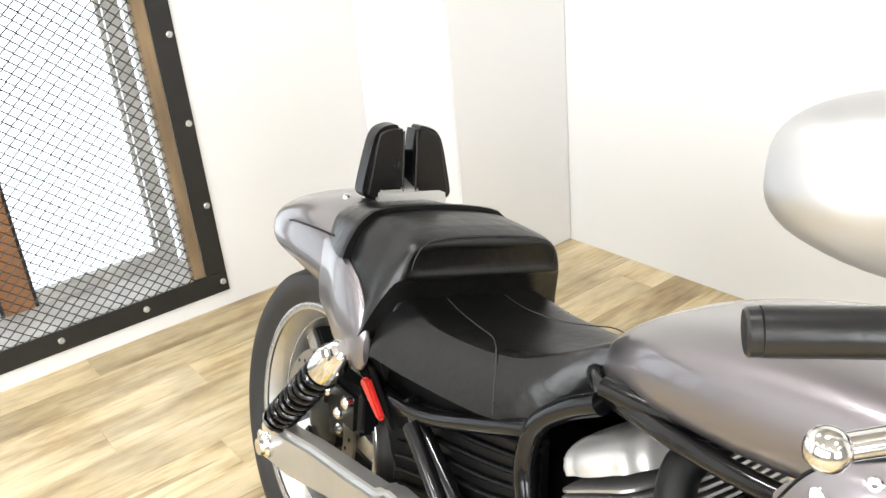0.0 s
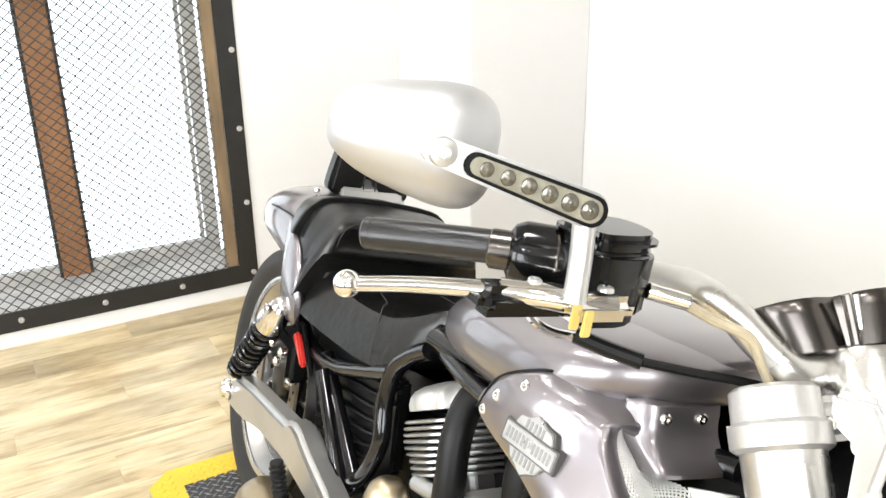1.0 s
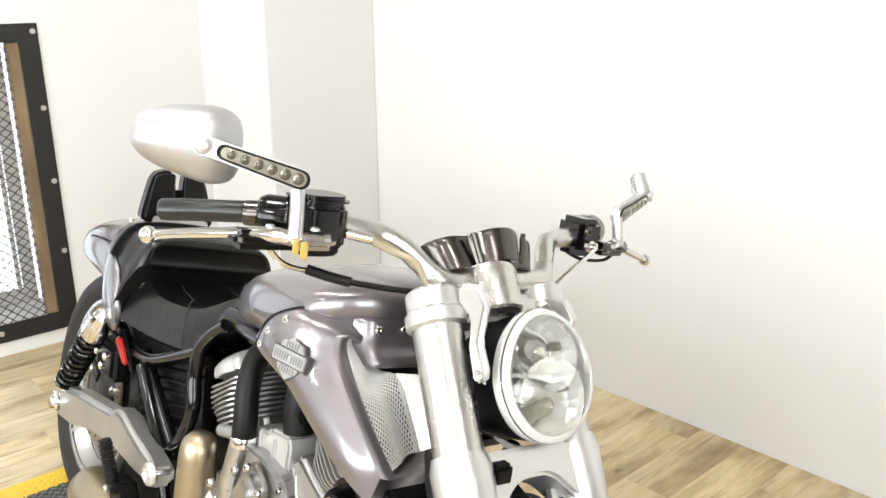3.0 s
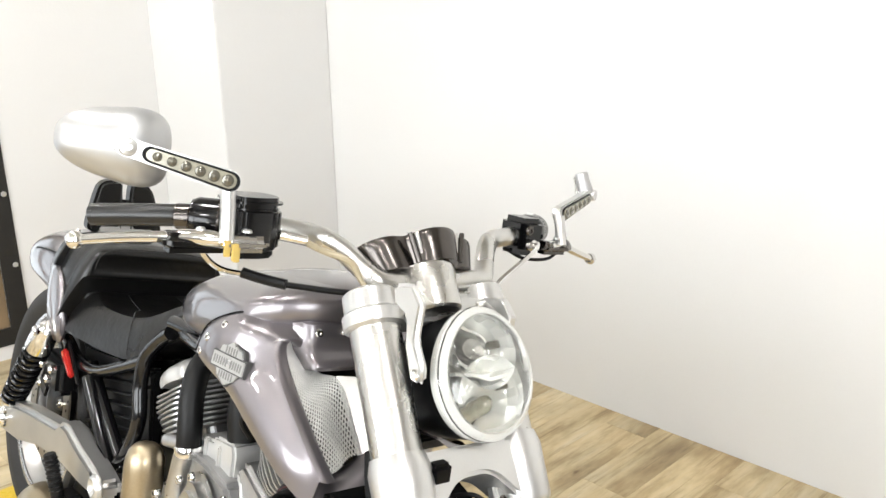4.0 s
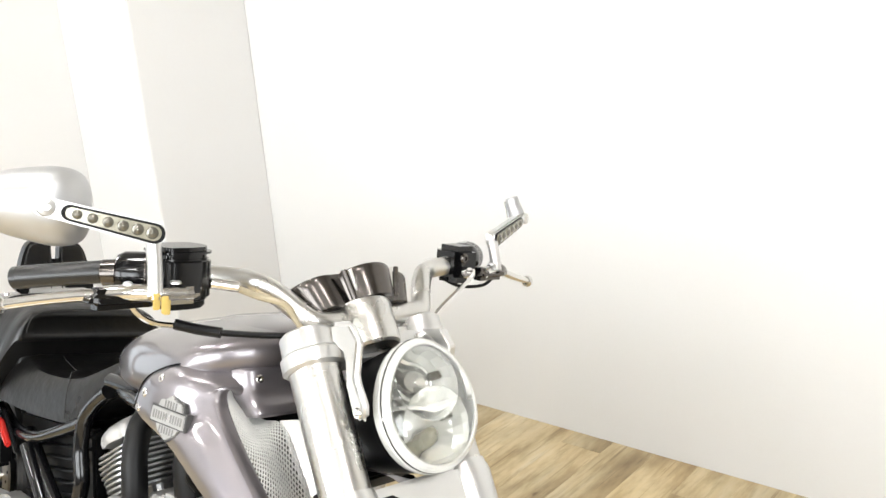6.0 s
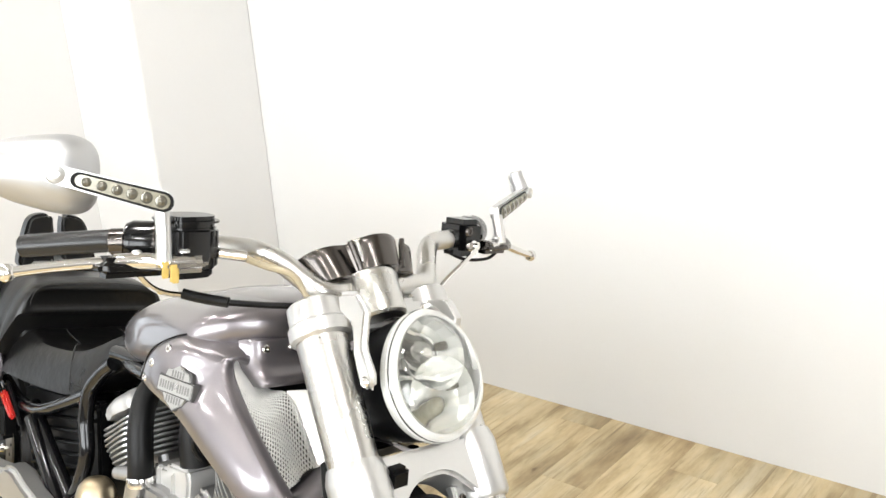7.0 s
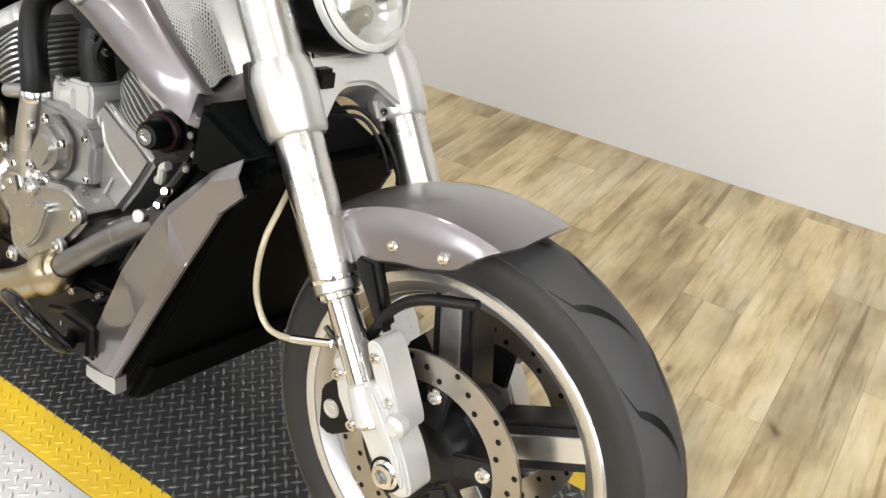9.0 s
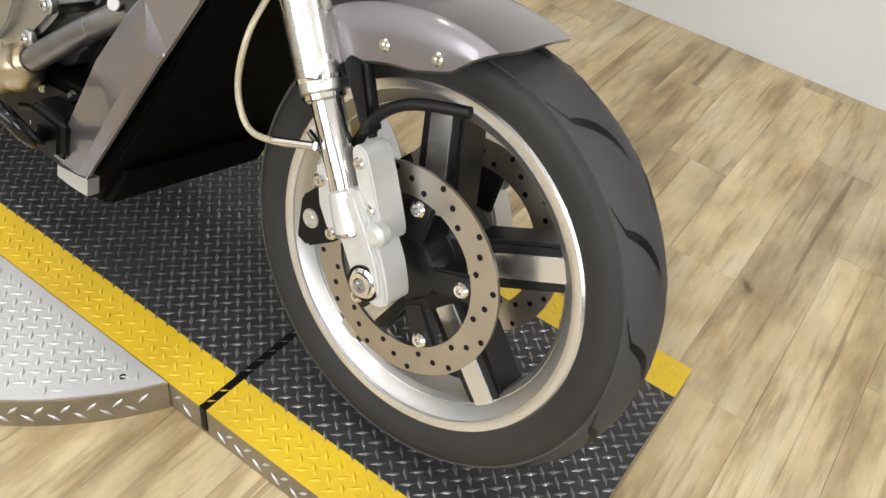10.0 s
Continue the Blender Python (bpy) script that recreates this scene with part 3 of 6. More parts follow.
def plate(poly, w0, w1, M, r=0.0, seg=2, bm=None):
    """A plate with outline (u, v) from w0 to w1 in the frame M."""
    poly = rounded(poly) if seg > 3 else poly
    bm2 = bmesh.new()
    a = [bm2.verts.new((u, v, w0)) for u, v in poly]
    b = [bm2.verts.new((u, v, w1)) for u, v in poly]
    bm2.faces.new(a[::-1])
    bm2.faces.new(b)
    for i in range(len(poly)):
        j = (i + 1) % len(poly)
        bm2.faces.new((a[i], a[j], b[j], b[i]))
    bmesh.ops.recalc_face_normals(bm2, faces=bm2.faces)
    bevel(bm2, r, seg)
    bmesh.ops.transform(bm2, matrix=M, verts=bm2.verts)
    return join(bm, bm2)


def ring_profile(prof, centre, n=64):
    """Closed profile (side, radius) turned about the wheel's axle."""
    bm2 = bmesh.new()
    lo = []
    for i in range(n):
        t = 2 * math.pi * i / n
        lo.append([centre + Vector((r * math.cos(t), y, r * math.sin(t))) for y, r in prof])
    vs = [[bm2.verts.new(p) for p in q] for q in lo]
    for i in range(n):
        a, b2 = vs[i], vs[(i + 1) % n]
        for k in range(len(prof)):
            q = (k + 1) % len(prof)
            bm2.faces.new((a[k], a[q], b2[q], b2[k]))
    return bm2


def arc(y0, r0, y1, r1, bulge, n=6):
    """Points from (y0, r0) to (y1, r1) bowed outward by bulge in radius."""
    return [(y0 + (y1 - y0) * k / n, r0 + (r1 - r0) * k / n + bulge * math.sin(math.pi * k / n)) for k in range(n + 1)]


def wheel(name, centre, rim_r, half, tyre_r, tyre_half, label, grooves):
    # rim with outer lips
    prof = [(-half, rim_r), (-half, rim_r + 0.012), (-half + 0.008, rim_r + 0.012), (-half * 0.55, rim_r - 0.004), (half * 0.55, rim_r - 0.004),
            (half - 0.008, rim_r + 0.012), (half, rim_r + 0.012), (half, rim_r), (half * 0.8, rim_r - 0.014), (half * 0.45, rim_r - 0.028), (-half * 0.45, rim_r - 0.028), (-half * 0.8, rim_r - 0.014)]
    w = part(name, ring_profile(prof, centre, 72), BARREL, bike, label)
    for sd in (-1, 1):
        lip = [(sd * half, rim_r - 0.003), (sd * (half + 0.002), rim_r + 0.002), (sd * (half + 0.002), rim_r + 0.011), (sd * (half - 0.001), rim_r + 0.0145), (sd * (half - 0.006), rim_r + 0.013), (sd * (half - 0.006), rim_r - 0.003)]
        part("rim_lip", ring_profile(lip if sd > 0 else lip[::-1], centre, 72), RIM, w, "bright machined rim lip")
        step = [(sd * half * 0.62, rim_r - 0.022), (sd * half * 0.66, rim_r - 0.017), (sd * half * 0.60, rim_r - 0.016), (sd * half * 0.56, rim_r - 0.022)]
        part("rim_step", ring_profile(step if sd > 0 else step[::-1], centre, 72), RIM, w)
    # tyre carcass
    ro = tyre_r
    sw = tyre_half
    prof = [(-half + 0.004, rim_r + 0.006), (-half * 1.02, rim_r + 0.018), (-sw * 0.97, rim_r + 0.032), (-sw, (rim_r + ro) / 2 + 0.004), (-sw * 0.97, ro - 0.030)]
    prof += arc(-sw * 0.86, ro - 0.022, sw * 0.86, ro - 0.022, 0.022, 8)
    prof += [(sw * 0.97, ro - 0.030), (sw, (rim_r + ro) / 2 + 0.004), (sw * 0.97, rim_r + 0.032), (half * 1.02, rim_r + 0.018), (half - 0.004, rim_r + 0.006)]
    part("tyre", ring_profile(prof, centre, 96), TYRE, w, "worn black tyre")
    th = sw * 0.90
    band = [(y * th / (sw * 0.86), r + 0.0008) for y, r in arc(-sw * 0.86, ro - 0.022, sw * 0.86, ro - 0.022, 0.022, 10)]
    part("tread", ring_profile(band + [(y * 0.98, r - 0.006) for y, r in band[::-1]], centre, 96), TREAD, w, "worn grey tread")
    # grooves laid as dark strips a hair proud of the tread, their shade in the colour
    if grooves:
        n = 14
        for side in (-1, 1):
            bm2 = bmesh.new()
            for k in range(n):
                t0 = 2 * math.pi * (k + (0.5 if side > 0 else 0)) / n
                line = []
                for q in range(9):
                    u = q / 8
                    y = side * sw * (0.10 + 0.78 * u ** 1.5)
                    t = t0 + 0.34 * u - 0.10 * u * u + (0.10 if u > 0.9 else 0)
                    r = ro - 0.022 + 0.022 * math.sin(math.pi * (y * 0.86 / 0.90 + sw * 0.86) / (2 * sw * 0.86)) + 0.0018
                    line.append((t, y, r, 0.0062 * (0.35 + math.sin(math.pi * min(1, u * 0.9 + 0.08)))))
                va = []
                for t, y, r, wd in line:
                    dt = wd / r
                    va.append([bm2.verts.new(centre + Vector((r * math.cos(t + s), y, r * math.sin(t + s)))) for s in (-dt, dt)])
                for a, b2 in zip(va, va[1:]):
                    bm2.faces.new((a[0], a[1], b2[1], b2[0]))
            part("dark_groove_strip", bm2, RUBBER, w)
    return w


def spokes(w, centre, count, hub_r, rim_r, half, start, taper=(0.022, 0.017)):
    for k in range(count):
        t = start + 2 * math.pi * k / count
        M = Matrix(((math.cos(t), -math.sin(t), 0, centre.x), (0, 0, -1, centre.y), (math.sin(t), math.cos(t), 0, centre.z), (0, 0, 0, 1)))
        # split dark spoke with a machined outer face
        a, b2 = hub_r * 0.75, rim_r - 0.02
        part("spoke", plate([(a, -taper[0] * 1.25), (b2, -taper[1] * 1.35), (b2 + 0.01, -taper[1] * 2.0), (b2 + 0.01, taper[1] * 2.0), (b2, taper[1] * 1.35), (a, taper[0] * 1.25)], -half * 0.62, half * 0.62, M, 0.006), SPOKE_SIDE, w, "black painted spoke")
        for s in (1, -1):
            part("spoke_face", plate([(hub_r * 1.25, -taper[0] * 0.62), (b2 + 0.012, -taper[1] * 0.72), (b2 + 0.012, taper[1] * 0.72), (hub_r * 1.25, taper[0] * 0.62)], s * half * 0.62 - 0.002, s * half * 0.62 + 0.004, M, 0.0015), RIM, w, "machined bright spoke face")


def brake_disc(w, centre, y, r0, r1, holes=36, arms=5):
    y -= centre.y
    prof = [(y - 0.0025, r0), (y - 0.0025, r1), (y + 0.0025, r1), (y + 0.0025, r0)]
    d = part("brake_disc", ring_profile(prof, centre, 72), DISC, w, "drilled steel brake disc")
    # black plugs a hair proud of the disc paint the dark of its holes
    bm2 = bmesh.new()
    for k in range(holes):
        t = 2 * math.pi * k / holes
        r = r0 + (r1 - r0) * (0.25, 0.55, 0.82)[k % 3]
        lathe([(-0.0031, 0.0042), (0.0031, 0.0042)], centre + Vector((r * math.cos(t), y, r * math.sin(t))), (0, 1, 0), 8, bm2, True)
    tagged(part("dark_hole_plug", bm2, BLACK, w), kind="stuff")
    for k in range(arms):
        t = 0.31 + 2 * math.pi * k / arms
        M = Matrix(((math.cos(t), -math.sin(t), 0, centre.x), (0, 0, -1, centre.y), (math.sin(t), math.cos(t), 0, centre.z), (0, 0, 0, 1)))
        part("disc_arm", plate([(0.045, -0.016), (r0 + 0.004, -0.020), (r0 + 0.004, 0.020), (0.045, 0.016)], -y - 0.006, -y + 0.002, M, 0.003), SPOKE_SIDE, w)
        part("disc_bolt", hexbolt(centre + Vector((math.cos(t) * (r0 - 0.012), y + math.copysign(0.002, y), math.sin(t) * (r0 - 0.012))), (0, math.copysign(1, y), 0), 0.011, 0.009), CHROME, w)
    return d


FWC = Vector((0.012, 0.008, WR))
fw = wheel("front_wheel", FWC, 0.234, 0.050, 0.321, 0.058, "bright five-spoke front wheel", True)
spokes(fw, FWC, 5, 0.055, 0.234, 0.048, radians(100), (0.027, 0.023))
part("hub", lathe([(-0.075, 0.03), (-0.07, 0.045), (-0.03, 0.05), (-0.02, 0.085), (0.02, 0.085), (0.03, 0.05), (0.07, 0.045), (0.075, 0.03)], FWC, (0, 1, 0), 28, None, True), SPOKE_SIDE, fw, "black hub")
for y in (-0.078, 0.078):
    brake_disc(fw, FWC, FWC.y + y, 0.108, 0.148)

rw = wheel("rear_wheel", RA, 0.230, 0.105, 0.327, 0.122, "bright wide five-spoke rear wheel", False)
spokes(rw, RA, 5, 0.07, 0.230, 0.08, radians(70), (0.03, 0.022))
part("hub", lathe([(-0.09, 0.04), (-0.085, 0.06), (0.085, 0.06), (0.09, 0.04)], RA, (0, 1, 0), 28, None, True), SPOKE_SIDE, rw)
brake_disc(rw, RA, RA.y - 0.095, 0.105, 0.146)
rw.matrix_local = Matrix.Translation(RA) @ Matrix.Rotation(radians(-4.6), 4, "X") @ Matrix.Translation(-RA)

# ---- fork ----
FY = 0.104
for s in (-1, 1):
    leg = part("fork_leg", rod(fk(s * FY, 0.235), fk(s * FY, 0.47), 0.030, 0.032, 28), BRUSHED, bike, "brushed aluminium fork leg")
    part("upper_tube", rod(fk(s * FY, 0.52), fk(s * FY, 0.715), 0.034, 0.036, 28), BRUSHED, leg)
    part("lower_collar", lathe([(0, 0.020), (0.004, 0.027), (0.010, 0.027), (0.014, 0.024), (0.018, 0.026), (0.026, 0.031), (0.03, 0.0315)], fk(s * FY, 0.226), UP, 28, None, True), CHROME, leg)
    part("slider", rod(fk(s * FY, 0.06, 0.006), fk(s * FY, 0.235, 0.002), 0.0205, None, 24), CHROME, leg, "polished slider tube")
    # lower casting that carries axle and caliper
    M = Matrix(((UP.x, NF.x, 0, 0), (0, 0, s, 0), (UP.z, NF.z, 0, 0), (0, 0, 0, 1)))
    M = Matrix.Translation(FA) @ M
    body = [(0.117, -0.004), (0.121, 0.024), (0.118, 0.042), (0.060, 0.046), (0.022, 0.048), (-0.010, 0.044), (-0.030, 0.038), (-0.032, 0.016), (-0.014, -0.006), (0.027, -0.010), (0.065, -0.012)]
    lo = part("axle_casting", plate(body, 0.098, 0.146, M, 0.013, 4), CALIPER, leg, "silver cast axle carrier")
    part("casting_ridge", plate([(0.112, 0.020), (0.114, 0.036), (0.070, 0.040), (0.020, 0.042), (-0.012, 0.036), (-0.020, 0.030), (0.012, 0.030), (0.070, 0.026)], 0.138, 0.152, M, 0.006, 3), CALIPER, lo)
    part("slider_socket", lathe([(0, 0.026), (0.006, 0.0265), (0.050, 0.024), (0.054, 0.020)], fk(s * FY, 0.066, 0.006), UP, 24, None, True), CALIPER, lo)
    part("axle_recess", lathe([(0, 0.024), (0.002, 0.024), (0.002, 0.019), (-0.004, 0.018)], M @ Vector((0.002, 0.011, 0.146)), (0, s, 0), 24), BLACK, lo)
    part("axle_nut", lathe([(0, 0.020), (0.006, 0.020), (0.008, 0.016), (0.013, 0.016), (0.013, 0.010), (0.004, 0.009)], M @ Vector((0.002, 0.011, 0.142)), (0, s, 0), 24, None, True), CHROME, lo)
    fc = part("caliper", plate([(0.168, 0.038), (0.170, 0.052), (0.158, 0.061), (0.120, 0.059), (0.081, 0.055), (0.056, 0.052), (0.044, 0.046), (0.050, 0.030), (0.12, 0.032)], 0.088, 0.136, M, 0.012, 4), CALIPER, leg, "silver brake caliper")
    part("caliper_bulge", lathe([(0, 0.016), (0.012, 0.015), (0.018, 0.009)], M @ Vector((0.060, 0.048, 0.132)), (0, s, 0), 18, None, True), CALIPER, fc)
    rc = part("caliper_rear", plate([(0.160, -0.036), (0.167, -0.006), (0.144, 0.000), (0.110, -0.004), (0.052, -0.024), (0.048, -0.040), (0.070, -0.050), (0.106, -0.052)], 0.082, 0.132, M, 0.008, 3), CALIPER, leg, "silver rear half of the caliper")
    part("caliper_badge_plate", plate([(0.126, -0.060), (0.114, -0.106), (0.060, -0.138), (0.044, -0.124), (0.046, -0.070), (0.075, -0.055)], 0.082, 0.105, M, 0.004), BLACK, leg, "black cast caliper bracket")
    part("caliper_emblem", lathe([(0, 0.014), (0.002, 0.013), (0.002, 0.010), (0.001, 0.009), (0.001, 0.006), (0.002, 0.005)], M @ Vector((0.082, -0.098, 0.105)), (0, s, 0), 20, None, True), SILVER, leg)
    for a, h, r in ((0.148, 0.048, 0.008), (0.090, 0.044, 0.008), (0.135, -0.030, 0.009), (0.108, -0.010, 0.007), (0.066, -0.036, 0.009)):
        part("caliper_bolt", hexbolt((M @ Vector((a, h, 0.132 if h < 0 else 0.136))), (0, s, 0), r, 0.006), CHROME, leg)
    part("bleed_nipple", rod(M @ Vector((0.166, -0.030, 0.115)), M @ Vector((0.196, -0.045, 0.116)), 0.0055, 0.004, 12), DARK_METAL, leg)
    part("guard", plate([(0.170, 0.030), (0.172, 0.056), (0.262, 0.072), (0.280, 0.044), (0.268, 0.030)], 0.088, 0.110, M, 0.008, 3), BLACK, leg, "black plastic guard")

# lower clamp: a wide silver bridge with an arch below
arch = [(-FY - 0.020, 0.448), (-FY + 0.030, 0.448), (-FY + 0.044, 0.462), (-FY + 0.065, 0.482), (-0.02, 0.490), (0.02, 0.490), (FY - 0.065, 0.482), (FY - 0.044, 0.462), (FY - 0.030, 0.448), (FY + 0.020, 0.448),
        (FY + 0.020, 0.520), (FY + 0.012, 0.532), (-FY - 0.012, 0.532), (-FY - 0.020, 0.520)]
bm = plate(arch, -0.032, 0.028, FORK, 0.012, 4)
for s in (-1, 1):
    lathe([(0, 0.036), (0.006, 0.040), (0.08, 0.042), (0.098, 0.037)], fk(s * FY, 0.438), UP, 28, bm, True)
lc = part("lower_fork_clamp", bm, SILVER, bike, "satin silver lower fork bridge")
part("clamp_lug", plate([(0.046, 0.440), (0.068, 0.440), (0.072, 0.466), (0.046, 0.476)], -0.012, 0.008, FORK, 0.005), SILVER, lc)
part("lug_bolt", hexbolt(fk(0.057, 0.451, 0.008), NF, 0.006, 0.004), DARK_METAL, lc)
# upper clamp
bm = plate([(-FY - 0.03, 0.712), (FY + 0.03, 0.712), (FY + 0.03, 0.745), (0.06, 0.752), (-0.06, 0.752), (-FY - 0.03, 0.745)], -0.04, 0.025, FORK, 0.010, 3)
for s in (-1, 1):
    lathe([(0, 0.038), (0.004, 0.043), (0.022, 0.043), (0.026, 0.039), (0.052, 0.038), (0.056, 0.033), (0.058, 0.015)], fk(s * FY, 0.708), UP, 28, bm, True)
uc = part("upper_fork_clamp", bm, SILVER, bike, "satin silver upper fork clamp")
for s in (-1, 1):
    part("clamp_bolt", hexbolt(fk(s * 0.07, 0.751, 0.012), UP, 0.008, 0.006), CHROME, uc)
    part("clamp_bolt", hexbolt(fk(s * 0.075, 0.728, 0.026), NF, 0.006, 0.004), CHROME, uc)

# ---- front fender ----
def fender(centre, yc, half, r, t0, t1, n=26, m=11):
    """A curved blade over the tyre from angle t0 to t1 (degrees), with drawn-down sides."""
    bm2 = bmesh.new()
    outer, inner = [], []
    for i in range(n + 1):
        u = i / n
        end = min(1.0, min(u * 7, (1 - u) * 4))
        drop = 0.026 + 0.030 * end ** 0.5
        lip = -0.006 * max(0, u - 0.75) / 0.25
        row_o, row_i = [], []
        for j in range(m + 1):
            v = j / m * 2 - 1
            y = half * math.sin(min(1, abs(v) / 0.62) * math.pi / 2) * (1 if v > 0 else -1) if abs(v) < 0.62 else math.copysign(half, v)
            d = 0.024 * (1 - math.cos(min(1, abs(v) / 0.62) * math.pi / 2)) + (0 if abs(v) < 0.62 else (abs(v) - 0.62) / 0.38 * drop)
            rr = r - d + lip * (1 - abs(v))
            t = radians(t0 + (t1 + 8 * max(0.0, abs(v) - 0.25) / 0.75 - t0) * u)
            row_o.append(centre + Vector((rr * math.cos(t), yc + y, rr * math.sin(t))))
            row_i.append(centre + Vector(((rr - 0.004) * math.cos(t), yc + y * 0.95, (rr - 0.004) * math.sin(t))))
        outer.append(row_o + row_i[::-1])
    rings(bm2, outer)
    return bm2


ff = part("front_fender", fender(Vector((0.012, 0, WR)), -0.020, 0.083, 0.353, 134, 78), PAINT, bike, "glossy mauve-grey front fender")
for x, z in ((-0.0712, 0.6065), (0.0022, 0.621)):
    part("fender_bolt", hexbolt((x, -0.103, z), (0, -1, 0), 0.008, 0.006), CHROME, ff)
    part("fender_bolt", hexbolt((x, 0.063, z), (0, 1, 0), 0.008, 0.006), CHROME, ff)

# ---- headlamp ----
LN = Vector((0.92, 0.0, 0.39)).normalized()
LU = Vector((0, 1, 0)).cross(LN) * -1
LU = LN.cross(Vector((0, 1, 0))) * -1 if LU.z < 0 else LU
LC = Vector((-0.298, 0.039, 0.866))


def lamp_ring(w, h, d, n=40, p=2.0):
    out = []
    w, h = w * 1.0, h * 0.85
    for i in range(n):
        t = 2 * math.pi * i / n
        y, z = math.cos(t), math.sin(t)
        narrow = 1 - 0.10 * z * (1 if z > 0 else 0.4)
        out.append(LC + Vector((0, 1, 0)) * (w * y * narrow) + LU * (h * z) + LN * d)
    return out


bm = rings(bmesh.new(), [lamp_ring(0.020, 0.03, -0.17), lamp_ring(0.055, 0.075, -0.15), lamp_ring(0.078, 0.098, -0.09), lamp_ring(0.084, 0.106, -0.02), lamp_ring(0.084, 0.106, 0.0), lamp_ring(0.078, 0.100, 0.0), lamp_ring(0.070, 0.09, -0.03)], True, False)
hl = part("headlamp", bm, BLACK, bike, "oval clear headlamp in a black shell")
bm = rings(bmesh.new(), [lamp_ring(0.068, 0.088, 0.002), lamp_ring(0.062, 0.080, -0.015), lamp_ring(0.054, 0.070, -0.040), lamp_ring(0.036, 0.046, -0.060), lamp_ring(0.008, 0.01, -0.066)], False, True)
part("reflector", bm, REFLECTOR, hl, "bright faceted reflector")
bm = rings(bmesh.new(), [lamp_ring(0.086, 0.108, -0.016), lamp_ring(0.087, 0.109, -0.004), lamp_ring(0.080, 0.101, 0.002), lamp_ring(0.072, 0.092, 0.004), lamp_ring(0.067, 0.087, 0.000)], False, False)
part("lens_rim", bm, FROST, hl, "pale clear rim round the reflector")
bm = rings(bmesh.new(), [lamp_ring(0.0875, 0.1095, -0.010), lamp_ring(0.0875, 0.1095, 0.002), lamp_ring(0.083, 0.104, 0.011), lamp_ring(0.070, 0.088, 0.020), lamp_ring(0.046, 0.058, 0.028), lamp_ring(0.02, 0.026, 0.032), lamp_ring(0.002, 0.003, 0.0325)], False, True)
bm2 = rings(bmesh.new(), [lamp_ring(0.0865, 0.1085, -0.010), lamp_ring(0.0865, 0.1085, 0.001), lamp_ring(0.082, 0.103, 0.0095), lamp_ring(0.0695, 0.0875, 0.018), lamp_ring(0.0455, 0.0575, 0.026), lamp_ring(0.02, 0.026, 0.030), lamp_ring(0.002, 0.003, 0.0305)], False, True)
bm = join(bm, bm2)
ln = part("lens", bm, LENS, hl, "clear lens")
ln.visible_shadow = False
LM = Matrix(((0, LU.x, LN.x, LC.x), (1, LU.y, LN.y, LC.y), (0, LU.z, LN.z, LC.z), (0, 0, 0, 1)))
# two faceted bowls that cut into one another, each with a bulb
for v, rad, n, label in ((0.026, 0.047, 18, "upper faceted bowl"), (-0.030, 0.052, 26, "lower fluted bowl")):
    p = LM @ Vector((-0.003, v, 0))
    part("bowl", lathe([(-0.062, 0.008), (-0.057, rad * 0.36), (-0.044, rad * 0.66), (-0.024, rad * 0.88), (-0.004, rad)], p, LN, n), REFLECTOR, hl, label, False)
p = LM @ Vector((-0.006, 0.026, -0.056))
part("bulb_shield", lathe([(0, 0.013), (0.020, 0.013), (0.026, 0.011), (0.030, 0.006)], p, LN, 20, None, True), CHROME, hl)
part("bulb_ring", lathe([(0.004, 0.021), (0.012, 0.022), (0.014, 0.019), (0.006, 0.0175)], p, LN, 24), REFLECTOR, hl)
p = LM @ Vector((-0.004, -0.034, -0.056))
part("bulb_shield", lathe([(0, 0.010), (0.024, 0.010), (0.030, 0.007), (0.033, 0.003)], p, LN, 18, None, True), LED, hl)
part("visor", plate([(-0.046, 0.004), (-0.025, 0.001), (0.0, -0.006), (0.025, -0.003), (0.046, 0.001), (0.046, -0.003), (0.025, -0.007), (0.0, -0.0105), (-0.025, -0.003), (-0.046, 0.000)], -0.050, -0.016, LM, 0.001), REFLECTOR, hl, "bright visor between the bowls")
for u, v in ((0.020, 0.030), (-0.040, -0.016), (0.024, -0.016)):
    part("lamp_slot", plate([(u - 0.009, v - 0.005), (u + 0.009, v - 0.004), (u + 0.008, v + 0.005), (u - 0.008, v + 0.004)], -0.044, -0.037, LM, 0.001), CELL, hl)
for s in (-1, 1):
    M = Matrix(((1, 0, 0, 0.010), (0, 0, s, 0.026), (0, 1, 0, 0), (0, 0, 0, 1)))
    tz = 0.0 if s < 0 else -0.025
    out = [(-0.392, 0.975 + tz), (-0.350, 0.984 + tz), (-0.328, 0.962 + tz), (-0.330, 0.912), (-0.310, 0.882), (-0.308, 0.864), (-0.318, 0.856), (-0.335, 0.862), (-0.352, 0.898), (-0.358, 0.939), (-0.385, 0.948)]
    br = part("headlamp_bracket", plate(out, 0.088 - 0.020 * (s > 0), 0.102 - 0.020 * (s > 0), M, 0.006, 3), SILVER, bike, "curved silver headlamp bracket")
    part("bracket_bolt", hexbolt((-0.310, 0.026 + s * (0.102 - 0.020 * (s > 0)), 0.870), (0, s, 0), 0.008, 0.004), CHROME, br)

# column and instrument pods
cy = 0.026
part("steering_column", lathe([(0, 0.036), (0.004, 0.040), (0.062, 0.041), (0.068, 0.038)], (-0.392, cy - 0.008, 0.925), UP, 32, None, True), BRUSHED, bike, "brushed aluminium riser column")
ga = Vector((-0.62, 0, 0.785)).normalized()
gf = Vector((0.785, 0, 0.62)).normalized()
PO = Vector((-0.446, cy + 0.012, 0.969))
